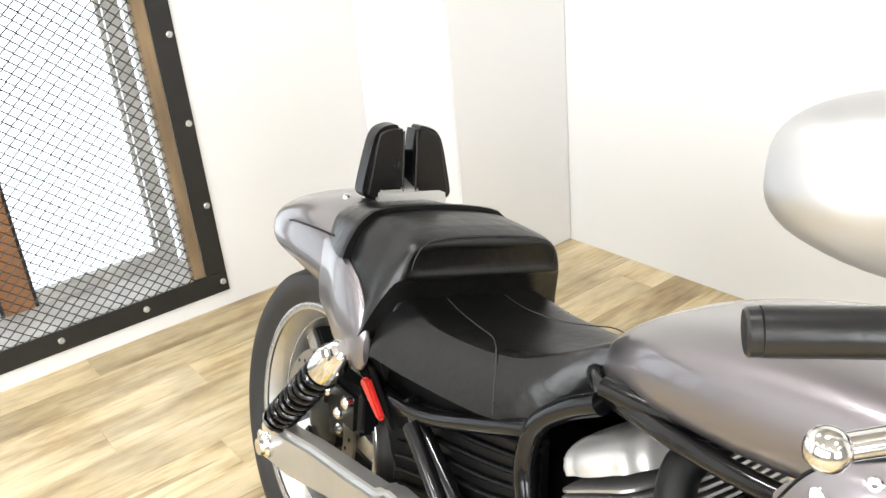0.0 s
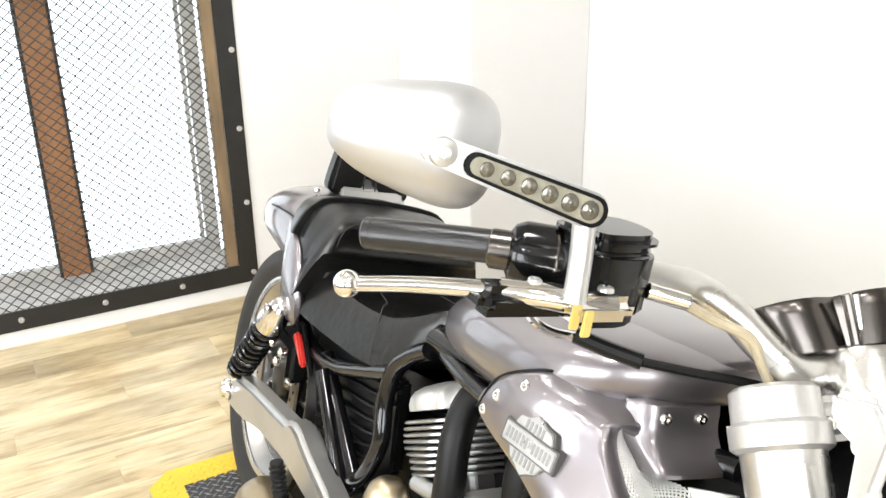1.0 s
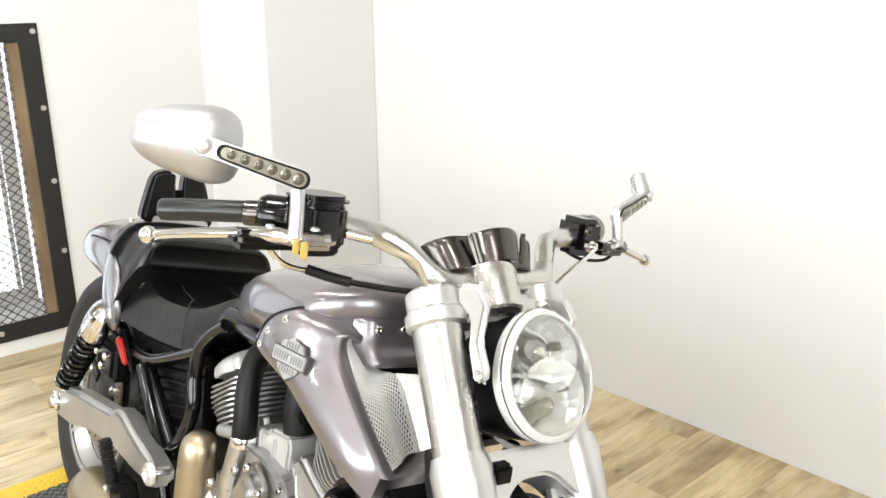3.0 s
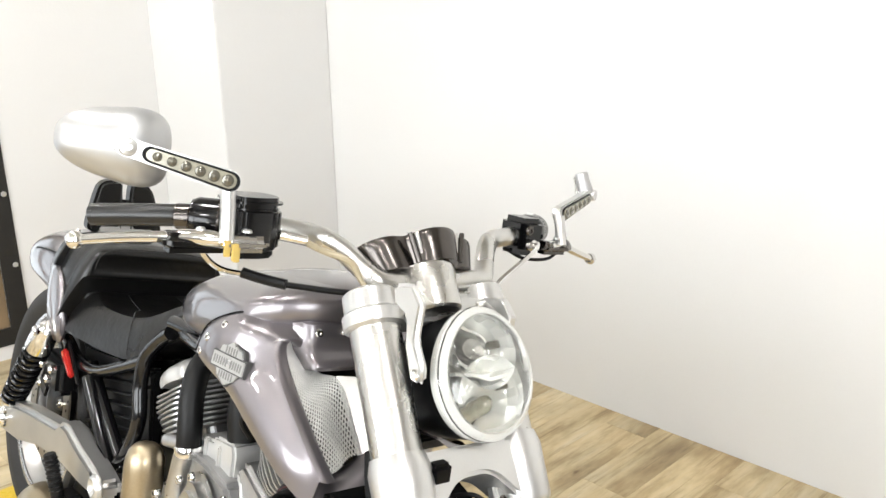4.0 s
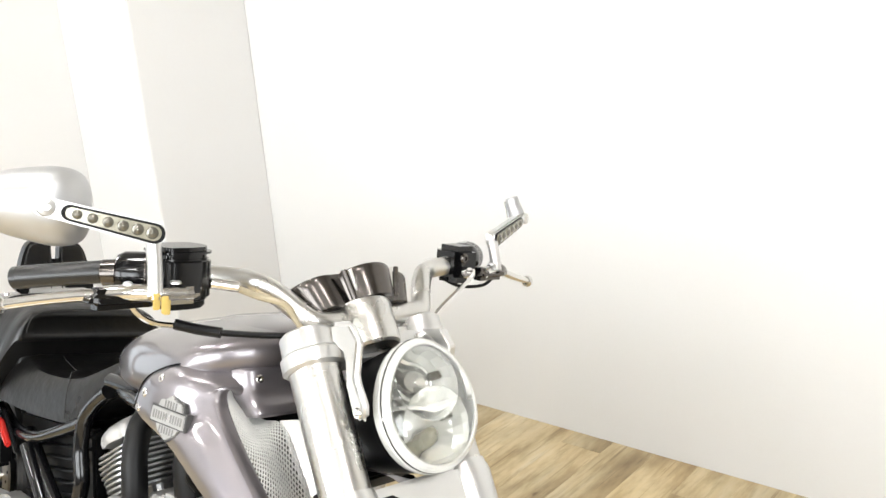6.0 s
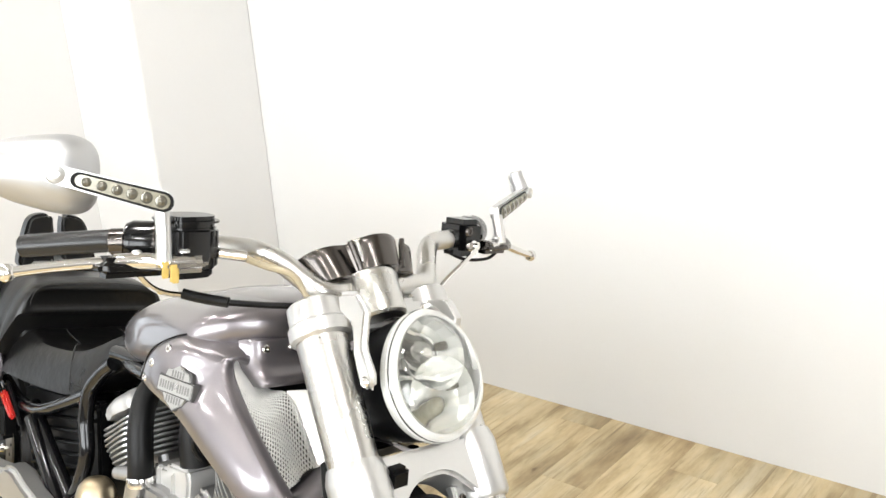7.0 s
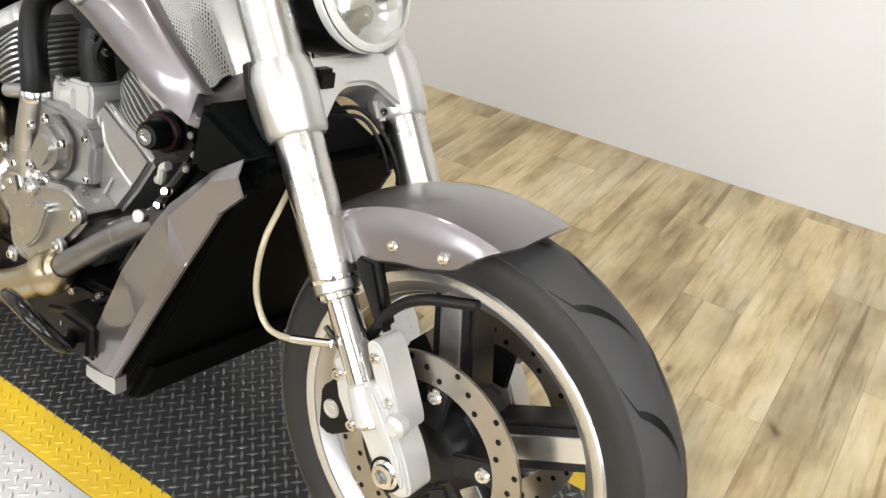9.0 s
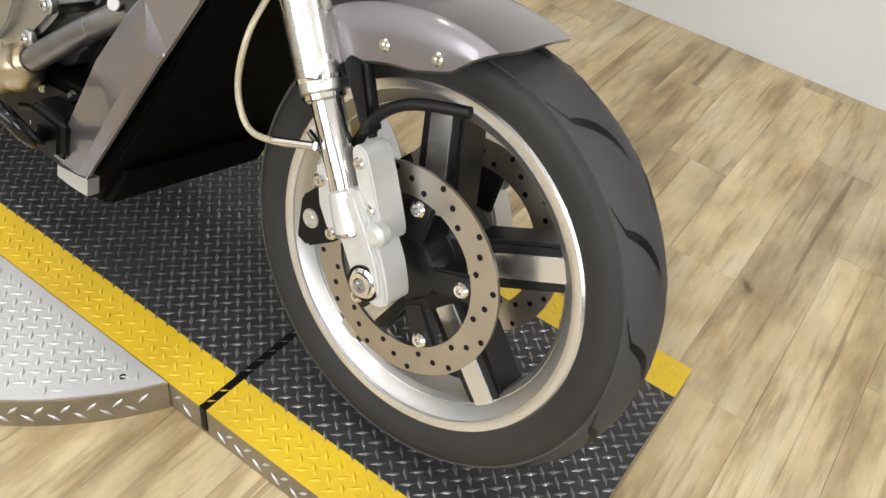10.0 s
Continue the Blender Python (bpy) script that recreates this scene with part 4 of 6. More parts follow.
LOBES = ((0.0, 0.0, 0.052), (-0.024, -0.064, 0.045), (-0.024, 0.060, 0.044))


def pod_outline(k, h, grow=0.0, n=72):
    """Outline of three joined round pods, scaled by k, h along the axis."""
    out = []
    for i in range(n):
        t = 2 * math.pi * i / n
        dx, dy = math.cos(t), math.sin(t)
        best = 0.0
        for a, b2, r in LOBES:
            a -= -0.012
            proj = a * dx + b2 * dy
            disc2 = (r + grow) ** 2 - (a * a + b2 * b2 - proj * proj)
            if disc2 > 0:
                best = max(best, proj + math.sqrt(disc2))
        out.append(PO + gf * (dx * best * k) + Vector((0, 1, 0)) * (dy * best * k) + ga * h)
    return out


gp = part("instrument_pod", rings(bmesh.new(), [pod_outline(0.80, 0.0), pod_outline(0.86, 0.002), pod_outline(0.98, 0.036), pod_outline(1.0, 0.042), pod_outline(1.0, 0.047), pod_outline(0.98, 0.049), pod_outline(0.94, 0.047)]), DARK_METAL, bike, "dark brushed metal triple instrument pod")
for a, b2, r in LOBES:
    p = PO + gf * (a + 0.012) + Vector((0, b2, 0)) + ga * 0.0475
    part("dial", lathe([(0, r - 0.005), (0.002, r - 0.006), (0.003, 0.002)], p, ga, 30, None, True), GLOSS, gp, "black dial glass")
for s in (-1, 1):
    a, b2 = PO + gf * 0.037 + Vector((0, s * 0.030, 0)) + ga * 0.004, PO + gf * 0.049 + Vector((0, s * 0.0385, 0)) + ga * 0.046
    part("pod_trim", tube([a, a.lerp(b2, 0.5), b2], 0.0035, 8, 4), BRUSHED, gp)
    part("pod_trim", tube([a + Vector((0, s * 0.010, 0)), (a + b2) / 2 + Vector((0, s * 0.011, 0)), b2 + Vector((0, s * 0.012, 0))], 0.004, 8, 4), DARK_METAL, gp)

# ---- handlebar ----
CB = 0.052           # middle of the bar
# half bar from the middle outwards: (distance from the middle, x, z)
HALF = [(0.0, -0.432, 0.964), (0.07, -0.432, 0.964), (0.106, -0.436, 0.965), (0.124, -0.452, 0.977), (0.148, -0.478, 1.001), (0.178, -0.499, 1.016), (0.21, -0.505, 1.021), (0.27, -0.525, 1.026), (0.33, -0.560, 1.026)]
bar = part("handlebar", tube([(x, CB - d, z) for d, x, z in HALF[::-1]] + [(x, CB + d - 0.014 * min(1, d / 0.1) * (d < 0.2), z) for d, x, z in HALF[1:]], 0.0158, 18, 6), BRUSHED, bike, "satin bright handlebar")
for s in (-1, 1):
    def P(d, x, z):
        return Vector((x, CB + s * d, z))
    reach, sag = (0.0, 0.0) if s < 0 else (0.016, -0.018)
    gr = part("grip", tube([P(0.345, -0.570, 1.027), P(0.385, -0.608, 1.020), P(0.426, -0.648, 1.012)], 0.0150, 18, 6), GRIP, bike, "black rubber hand grip")
    part("grip_collar", rod(P(0.332, -0.558, 1.027), P(0.350, -0.574, 1.025), 0.0175, None, 20), DARK_METAL, gr)
    part("grip_end", rod(P(0.425, -0.647, 1.0122), P(0.432, -0.654, 1.0105), 0.0146, None, 20), GRIP, gr)
    # lever: perch, pivot, blade with ball end
    tip = P(0.477 + reach, -0.571 + reach * 1.6, 0.992 + sag)
    lv = part("lever", tube([P(0.285, -0.478, 1.010), P(0.325, -0.488, 1.011), P(0.37, -0.512, 1.009 + sag * 0.3), P(0.43, -0.546 + reach, 1.001 + sag * 0.7), tip], 0.0112, 14, 6, r2=0.0078, flat=0.8), CHROME, bike, "polished hand lever with a ball end")
    bmb = bmesh.new()
    bmesh.ops.create_uvsphere(bmb, u_segments=16, v_segments=10, radius=0.0115)
    bmesh.ops.translate(bmb, vec=tip, verts=bmb.verts)
    part("ball_end", bmb, CHROME, lv)
    part("lever_perch", box(-0.500, min(P(0.265, 0, 0).y, P(0.335, 0, 0).y), 0.996, -0.466, max(P(0.265, 0, 0).y, P(0.335, 0, 0).y), 1.018, 0.009, 3), CHROME if s < 0 else DARK_METAL, lv)
    part("lever_knuckle", tube([P(0.315, -0.486, 1.010), P(0.345, -0.497, 1.011), P(0.372, -0.513, 1.009 + sag * 0.3)], 0.0145, 14, 5, r2=0.0125, flat=0.8), CHROME if s < 0 else DARK_METAL, lv)
    part("lever_screw", hexbolt(P(0.350, -0.500, 1.020), (0, 0, 1), 0.006, 0.004), SILVER, lv)
    part("pivot_bolt", hexbolt(P(0.30, -0.474, 1.023), (0, 0, 1), 0.007, 0.004), SILVER, lv)
    # switch housing clamped round the bar
    a, b2 = P(0.268, -0.522, 1.026), P(0.338, -0.563, 1.026)
    L0 = (b2 - a).length
    sw = part("switch_housing", lathe([(0, 0.018), (0.003, 0.026), (0.012, 0.0295), (L0 * 0.45, 0.031), (L0 * 0.55, 0.029), (L0 - 0.012, 0.0285), (L0 - 0.003, 0.024), (L0, 0.018)], a, b2 - a, 28, None, True), GLOSS, bike, "glossy black switch housing")
    part("housing_seam", lathe([(0, 0.0312), (0.0015, 0.0316), (0.003, 0.0312)], a.lerp(b2, 0.5), b2 - a, 28), DARK_METAL, sw)
    part("housing_screw", hexbolt(a.lerp(b2, 0.3) + Vector((0.0, 0, 0.030)), (0, 0, 1), 0.006, 0.003), SILVER, sw)
    part("switch_button", box(-0.520, min(a.y, b2.y) + 0.018, 1.006, -0.508, max(a.y, b2.y) - 0.030, 1.018, 0.004, 3), DARK_METAL, sw)
    # mirror: stalk, arm with a row of lamps, shell and glass
    stalk = [P(0.325, -0.478, 1.012), P(0.325, -0.482, 1.050), P(0.327, -0.486, 1.084)] if s < 0 else [P(0.314, -0.474, 1.012), P(0.318, -0.485, 1.040), P(0.322, -0.496, 1.064)]
    st = part("mirror", tube(stalk, 0.0095, 14, 4), SILVER, bike, "silver mirror on an arm with a row of small lamps")
    a, b2 = P(0.328, -0.481, 1.086), P(0.450, -0.512, 1.116)
    if s > 0:
        a, b2 = P(0.328, -0.497, 1.066), P(0.462, -0.544, 1.100)
    d = (b2 - a).normalized()
    nf = Vector((1, 0, 0)) - d * d.x
    nf.normalize()
    up = nf.cross(d)
    up = up if up.z > 0 else -up
    AM = Matrix(((d.x, up.x, nf.x, a.x), (d.y, up.y, nf.y, a.y), (d.z, up.z, nf.z, a.z), (0, 0, 0, 1)))
    L = (b2 - a).length

    def stadium(l, w0, w1, o=0.0, n=8):
        pts = [(o + w0 * math.cos(t), w0 * math.sin(t)) for t in [math.pi / 2 + math.pi * k / n for k in range(n + 1)]]
        return pts + [(l + w1 * math.cos(t), w1 * math.sin(t)) for t in [-math.pi / 2 + math.pi * k / n for k in range(n + 1)]]
    part("mirror_arm", plate(stadium(L, 0.0145, 0.011), -0.012, 0.006, AM, 0.003), SILVER, st, "silver mirror arm")
    part("lamp_strip", plate(stadium(L - 0.03, 0.0125, 0.0095), 0.006, 0.0085, AM, 0.001), BLACK, st, "black lamp strip")
    part("strip_lens", plate(stadium(L - 0.032, 0.0095, 0.0070, 0.002), 0.0085, 0.0098, AM, 0.0005), LED, st, "smoked yellowish strip")
    for k in range(6):
        p = AM @ Vector((0.004 + (L - 0.042) * k / 5, 0, 0.0098))
        part("small_lamp", lathe([(0, 0.0078 - 0.0004 * k), (0.0015, 0.0072 - 0.0004 * k), (0.0018, 0.004), (0.0028, 0.0025), (0.0034, 0.001)], p, nf, 14, None, True), CELL, st)
    part("arm_bolt", lathe([(0, 0.011), (0.004, 0.010), (0.005, 0.005), (0.003, 0.004)], AM @ Vector((L - 0.004, 0, 0.006)), nf, 16, None, True), SILVER, st)
    if s > 0:
        # the far one stands edge-on
        part("mirror_shell", tube([P(0.457, -0.552, 1.096), P(0.454, -0.556, 1.110), P(0.450, -0.561, 1.124), P(0.448, -0.563, 1.134), P(0.447, -0.564, 1.138)], 0.0190, 18, 5, r2=0.0135, flat=0.85), SHELL, st, "silver lacquered mirror shell")
        part("mirror_glass", tube([P(0.452, -0.566, 1.100), P(0.449, -0.570, 1.116), P(0.445, -0.574, 1.130)], 0.0150, 14, 5, r2=0.0110, flat=0.5), CHROME, st, "mirror glass")
        continue
    # shell: rounded pillow, deeper towards the rider
    mc = P(0.448, -0.564, 1.114)
    tn = Vector((0.80, -0.60, 0.08)).normalized()
    tu = Vector((0, 0, 1)) - tn * tn.z
    tu.normalize()
    ts = tu.cross(tn)
    ts = ts * s if ts.y > 0 else -ts * s

    def mring(w, h, dd, n=40, p=3.0):
        out = []
        w, h = w * 0.88, h * 0.90
        for i in range(n):
            t = 2 * math.pi * i / n
            c, q = math.cos(t), math.sin(t)
            u = w * math.copysign(abs(c) ** (2 / p), c)
            v = h * math.copysign(abs(q) ** (2 / p), q)
            v = v * (1 - 0.27 * (u / w)) + 0.20 * h * (u / w)
            out.append(mc + ts * u + tu * (v - 0.10 * u) + tn * dd)
        return out
    shell = rings(bmesh.new(), [mring(0.0722, 0.0460, -0.030), mring(0.0770, 0.0497, -0.026), mring(0.0770, 0.0497, -0.012), mring(0.0712, 0.0442, 0.008), mring(0.0551, 0.0331, 0.024), mring(0.0323, 0.0193, 0.033), mring(0.0057, 0.0037, 0.036)])
    part("mirror_shell", shell, SHELL, st, "silver lacquered mirror shell")
    part("mirror_glass", rings(bmesh.new(), [mring(0.0693, 0.0432, -0.0305), mring(0.0684, 0.0423, -0.0330)]), CHROME, st, "mirror glass")

SHIFT = Vector((0, 0, 0))
# brake reservoir and its fittings on the throttle side, clutch housing on the other
ID4 = Matrix(((1, 0, 0, 0), (0, 1, 0, 0), (0, 0, 1, 0), (0, 0, 0, 1)))
dee = [(-0.548, -0.262), (-0.548, -0.205), (-0.540, -0.190), (-0.520, -0.183), (-0.496, -0.186), (-0.482, -0.198), (-0.476, -0.218), (-0.476, -0.250), (-0.486, -0.262)]
bm = plate(dee, 0.998, 1.052, ID4, 0.004, 3)
rs = part("brake_reservoir", bm, GLOSS, bike, "glossy black brake fluid reservoir")
cxy = (-0.512, -0.224)
part("reservoir_cap", plate([(cxy[0] + (x - cxy[0]) * 1.015, cxy[1] + (y - cxy[1]) * 1.015) for x, y in dee], 1.0522, 1.067, ID4, 0.006, 4), GLOSS, rs, "glossy black cap")
part("reservoir_foot", plate([(cxy[0] + (x - cxy[0]) * 0.8, cxy[1] + (y - cxy[1]) * 0.85) for x, y in dee], 0.986, 0.9985, ID4, 0.003, 2), BLACK, rs)
part("master_cylinder", box(-0.530, -0.345, 0.990, -0.492, -0.255, 1.016, 0.010, 3), GLOSS, rs, "glossy black master cylinder")
part("cap_screw", hexbolt((-0.53, -0.250, 1.066), (0, 0, 1), 0.006, 0.003), SILVER, rs)
part("banjo_fitting", rod((-0.490, -0.190, 1.018), (-0.472, -0.158, 1.014), 0.0075, None, 14), CHROME, rs)
part("brake_hose", tube([(-0.474, -0.160, 1.012), (-0.466, -0.130, 1.0), (-0.450, -0.10, 0.99), (-0.445, -0.08, 0.965), (-0.435, -0.06, 0.935)], 0.005, 10, 8), CABLE_SLEEVE, bike, "clear sleeved brake hose")
for k, (dx, dz) in enumerate(((0.0, 0.0), (0.006, -0.004), (-0.004, -0.008))):
    part("yellow_tag", box(-0.472 + dx, -0.279 + 0.008 * k, 0.992 + dz, -0.469 + dx, -0.270 + 0.008 * k, 1.014 + dz, 0.001), YELLOW_TAG, bike, "small yellow cable-tie tag")
part("throttle_cable", tube([(-0.545, -0.270, 1.000), (-0.548, -0.270, 0.985), (-0.548, -0.255, 0.968), (-0.546, -0.235, 0.958), (-0.542, -0.205, 0.953)], 0.0042, 8, 8), CHROME, bike, "bent bright cable elbow")
part("cable_sleeve", tube([(-0.544, -0.210, 0.955), (-0.524, -0.188, 0.950), (-0.500, -0.165, 0.947)], 0.0075, 10, 6), RUBBER, bike, "black rubber cable sleeve")
part("throttle_cable", tube([(-0.500, -0.166, 0.947), (-0.482, -0.12, 0.943), (-0.462, -0.070, 0.940), (-0.44, -0.03, 0.935)], 0.0045, 8, 6), RUBBER, bike, "thin black cable")
SHIFT = Vector((0, 0, 0))
ch = part("clutch_housing", box(-0.540, 0.270, 0.992, -0.478, 0.324, 1.056, 0.010, 4), GLOSS, bike, "glossy black clutch lever housing")
part("housing_screw", hexbolt((-0.4785, 0.284, 1.036), (1, 0, 0), 0.009, 0.004), DARK_METAL, ch)
part("housing_fitting", lathe([(0, 0.010), (0.008, 0.010), (0.010, 0.006), (0.018, 0.005)], (-0.478, 0.290, 1.012), (1, 0, 0), 16, None, True), CHROME, ch)
part("housing_loop", tube([(-0.52, 0.27, 1.0), (-0.50, 0.30, 0.985), (-0.49, 0.35, 0.985), (-0.49, 0.38, 1.0)], 0.003, 8, 6), RUBBER, ch)
part("clutch_cable", tube([(-0.470, 0.300, 1.016), (-0.462, 0.285, 1.005), (-0.455, 0.255, 0.99), (-0.445, 0.20, 0.962), (-0.435, 0.16, 0.935)], 0.004, 8, 8), CHROME, bike, "thin clutch cable")

# ---- tank cover ----
tank = part("tank_cover", loft([(-1.075, 0.045, 0.758, 0.715, 0.06), (-1.06, 0.09, 0.790, 0.705, 0.058), (-0.99, 0.130, 0.838, 0.726, 0.05), (-0.88, 0.154, 0.880, 0.742, 0.036), (-0.76, 0.172, 0.907, 0.760, 0.034), (-0.66, 0.186, 0.920, 0.79, 0.038), (-0.62, 0.180, 0.924, 0.820, 0.04), (-0.587, 0.160, 0.924, 0.845, 0.04), (-0.563, 0.126, 0.920, 0.858, 0.04), (-0.549, 0.092, 0.912, 0.866, 0.04), (-0.541, 0.055, 0.902, 0.872, 0.04)], 44, 2.8, 5), PAINT, bike, "glossy mauve-grey tank cover")
part("tank_lid", loft([(-0.82, 0.030, 0.892, 0.860, 0.045), (-0.78, 0.070, 0.907, 0.87, 0.045), (-0.70, 0.098, 0.921, 0.88, 0.045), (-0.62, 0.110, 0.929, 0.885, 0.045), (-0.580, 0.098, 0.928, 0.885, 0.045), (-0.556, 0.072, 0.921, 0.885, 0.045), (-0.545, 0.040, 0.910, 0.885, 0.045)], 36, 2.2, 5), PAINT, tank, "raised smooth lid on the tank")
part("airbox", slab([(-0.74, 0.855), (-0.586, 0.855), (-0.584, 0.832), (-0.54, 0.800), (-0.50, 0.785), (-0.445, 0.705), (-0.47, 0.675), (-0.74, 0.715)], -0.112, 0.172, 0.004), BLACK, bike, "black airbox behind the grilles")
for s in (-1, 1):
    part("tank_trim", tube([(-1.075, 0.050 + s * 0.080, 0.738), (-1.03, 0.046 + s * 0.112, 0.736), (-0.96, 0.042 + s * 0.128, 0.742), (-0.88, 0.036 + s * 0.140, 0.750), (-0.80, 0.034 + s * 0.148, 0.758), (-0.74, 0.034 + s * 0.150, 0.764)], 0.012, 12, 6), GLOSS, tank, "black lower tank edge")


def curve_at(pts, u):
    line = smooth_path(pts, 6)
    f = u * (len(line) - 1)
    i = min(int(f), len(line) - 2)
    return line[i].lerp(line[i + 1], f - i)


def patch(rows, thick, way=None):
    """A shell through rows of points, thick towards the middle of the bike or along way."""
    bm2 = bmesh.new()
    n, m = len(rows), len(rows[0])
    top = [[bm2.verts.new(p) for p in r] for r in rows]
    low = [[bm2.verts.new(p + (way * thick if way else Vector((0, thick if p.y < 0 else -thick, 0)))) for p in r] for r in rows]
    for i in range(n - 1):
        for j in range(m - 1):
            bm2.faces.new((top[i][j], top[i][j + 1], top[i + 1][j + 1], top[i + 1][j]))
            bm2.faces.new((low[i][j], low[i + 1][j], low[i + 1][j + 1], low[i][j + 1]))
    for i in range(n - 1):
        bm2.faces.new((top[i][0], top[i + 1][0], low[i + 1][0], low[i][0]))
        bm2.faces.new((top[i][-1], low[i][-1], low[i + 1][-1], top[i + 1][-1]))
    for j in range(m - 1):
        bm2.faces.new((top[0][j], low[0][j], low[0][j + 1], top[0][j + 1]))
        bm2.faces.new((top[-1][j], top[-1][j + 1], low[-1][j + 1], low[-1][j]))
    return bm2


def scoop(s):
    """Side intake cowl: bulged outer panel with a rolled lip round a forward opening, grille, nose with two bolts, badge."""
    CY = 0.03

    def Y(p):
        return Vector((p[0], -p[1] if s < 0 else 2 * CY + p[1], p[2]))

    # outer panel between the seam on the tank and the lip of the opening
    seam = [(-0.566, 0.066, 0.8720), (-0.595, 0.098, 0.8745), (-0.625, 0.131, 0.8720), (-0.656, 0.1545, 0.8640), (-0.700, 0.1705, 0.8350), (-0.727, 0.1735, 0.7850), (-0.622, 0.1720, 0.7560), (-0.533, 0.1710, 0.7170), (-0.458, 0.1690, 0.6870), (-0.400, 0.1540, 0.6590)]
    ridge = [(-0.560, 0.084, 0.8485), (-0.561, 0.104, 0.8505), (-0.564, 0.122, 0.8505), (-0.567, 0.1345, 0.8430), (-0.560, 0.1390, 0.8290), (-0.540, 0.1425, 0.8110), (-0.508, 0.1460, 0.7870), (-0.465, 0.1490, 0.7570), (-0.420, 0.1510, 0.7260), (-0.388, 0.1500, 0.7040)]
    roll = ((0.0035, -0.0008, 0.001), (0.0068, -0.0035, 0.001), (0.0086, -0.0080, 0.0), (0.0088, -0.0130, 0.0), (0.0066, -0.0180, -0.001), (0.0010, -0.0215, -0.002), (-0.010, -0.0230, -0.003))
    N = 44
    rows = []
    for i in range(N + 1):
        u = i / N
        a, b2 = curve_at(seam, u), curve_at(ridge, u)
        row = []
        for k in range(12):
            v = k / 11
            p = a.lerp(b2, v)
            p.y += (0.017 * math.sin(math.pi * v) * math.sin(math.pi * min(1, u * 1.05)) ** 0.8 if 0 < u < 0.95 else 0.0)
            row.append(Y(p))
        for dx, dy, dz in roll:
            top = max(0.0, 1 - u / 0.3)          # along the top edge the lip rolls down instead of inwards
            row.append(Y(b2 + Vector((dx * (1 - 0.3 * top), dy * (1 - top), dz + dy * top))))
        rows.append(row)
    c = part("intake_cowl", patch(rows, 0.004), PAINT, bike, "flared mauve-grey intake cowl")
    # seam gap round the cowl on the tank
    part("cowl_seam", tube([Y(Vector(p) + Vector((-0.0015, 0.0008, 0.001))) for p in seam[:6]], 0.0016, 6, 6), BLACK, c)
    # lower edge of the opening, from the tip towards the middle
    lip = [(-0.388, 0.1500, 0.7040), (-0.399, 0.120, 0.6925), (-0.408, 0.085, 0.6955), (-0.415, 0.051, 0.707), (-0.420, 0.020, 0.7215), (-0.424, -0.011, 0.730)]
    low = [(-0.400, 0.1540, 0.6590), (-0.384, 0.1407, 0.6595), (-0.378, 0.1198, 0.6698), (-0.380, 0.0918, 0.6837), (-0.386, 0.0622, 0.6974), (-0.391, 0.0326, 0.7072)]
    rows = []
    for i in range(19):
        a, b2 = curve_at(low, i / 18), curve_at(lip, i / 18)
        f = min(1.0, i / 6)
        row = [Y(a + Vector((-0.012, 0, -0.010)) * f), Y(a + Vector((-0.003, 0, -0.006)) * f)]
        row += [Y(a.lerp(b2, k / 6) + Vector((0, 0, 0.005 * math.sin(math.pi * k / 6)))) for k in range(7)]
        row += [Y(b2 + Vector(d)) for d in ((-0.008, 0, 0.001), (-0.020, 0, -0.002))]
        rows.append(row)
    part("lower_lip", patch(rows, 0.004, Vector((-1, 0, 0))), PAINT, c)
    # nose that carries two bolts: an upright face above a ledge that kicks forward over the grille
    line = [(0.0885, -0.574), (0.0865, -0.563), (0.081, -0.556), (0.071, -0.552), (0.050, -0.549), (0.027, -0.546), (0.0, -0.545)]
    prof = ((-0.012, 0.8735), (-0.002, 0.8740), (0.003, 0.8715), (0.0055, 0.8640), (0.0065, 0.8560), (0.0085, 0.8480), (0.0130, 0.8400), (0.0205, 0.8330), (0.0300, 0.8270), (0.0380, 0.8215), (0.0415, 0.8165), (0.0400, 0.8110), (0.0280, 0.8070), (0.0100, 0.8050), (-0.020, 0.8040))
    rows = []
    for i in range(25):
        q = curve_at([(x, y, 0) for y, x in line], i / 24)
        near = max(0.0, 1 - i / 9) ** 2
        rows.append([Y((q.x + dx * (1 - 0.55 * near), q.y + max(0, dx) * 0.2 * (1 - near) + 0.011 * near * max(0.0, min(1.0, (z - 0.812) / 0.025)), z - 0.004 * near)) for dx, z in prof])
    part("nose_panel", patch(rows, 0.003, Vector((-1, 0, 0))), PAINT, c)

    # wire grille, recessed, with a pale duct wall beside it
    g0 = [(-0.572, 0.120, 0.846), (-0.564, 0.124, 0.829), (-0.519, 0.127, 0.795), (-0.464, 0.130, 0.750), (-0.408, 0.131, 0.700)]
    g1 = [(-0.574, 0.082, 0.846), (-0.562, 0.078, 0.822), (-0.534, 0.068, 0.800), (-0.494, 0.056, 0.796), (-0.432, 0.050, 0.710)]
    verts, faces = [], []
    nu, nv = 34, 15
    G = [[Y(curve_at(g0, i / nu).lerp(curve_at(g1, i / nu), k / nv) + Vector((0.006 * math.sin(2 * math.pi * k / nv), 0, 0))) for k in range(nv + 1)] for i in range(nu + 1)]

    def strand(a, b2, q):
        i = len(verts)
        dirn = (b2 - a).normalized()
        nn = Vector((0.75, s * 0.5, 0.35)).normalized()
        sd = dirn.cross(nn).normalized() * 0.00105
        for p in (a, b2):
            verts.extend((tuple(p + sd + nn * q), tuple(p - sd + nn * q), tuple(p + nn * (q + 0.0012))))
        for k in range(3):
            faces.append((i + k, i + (k + 1) % 3, i + 3 + (k + 1) % 3, i + 3 + k))
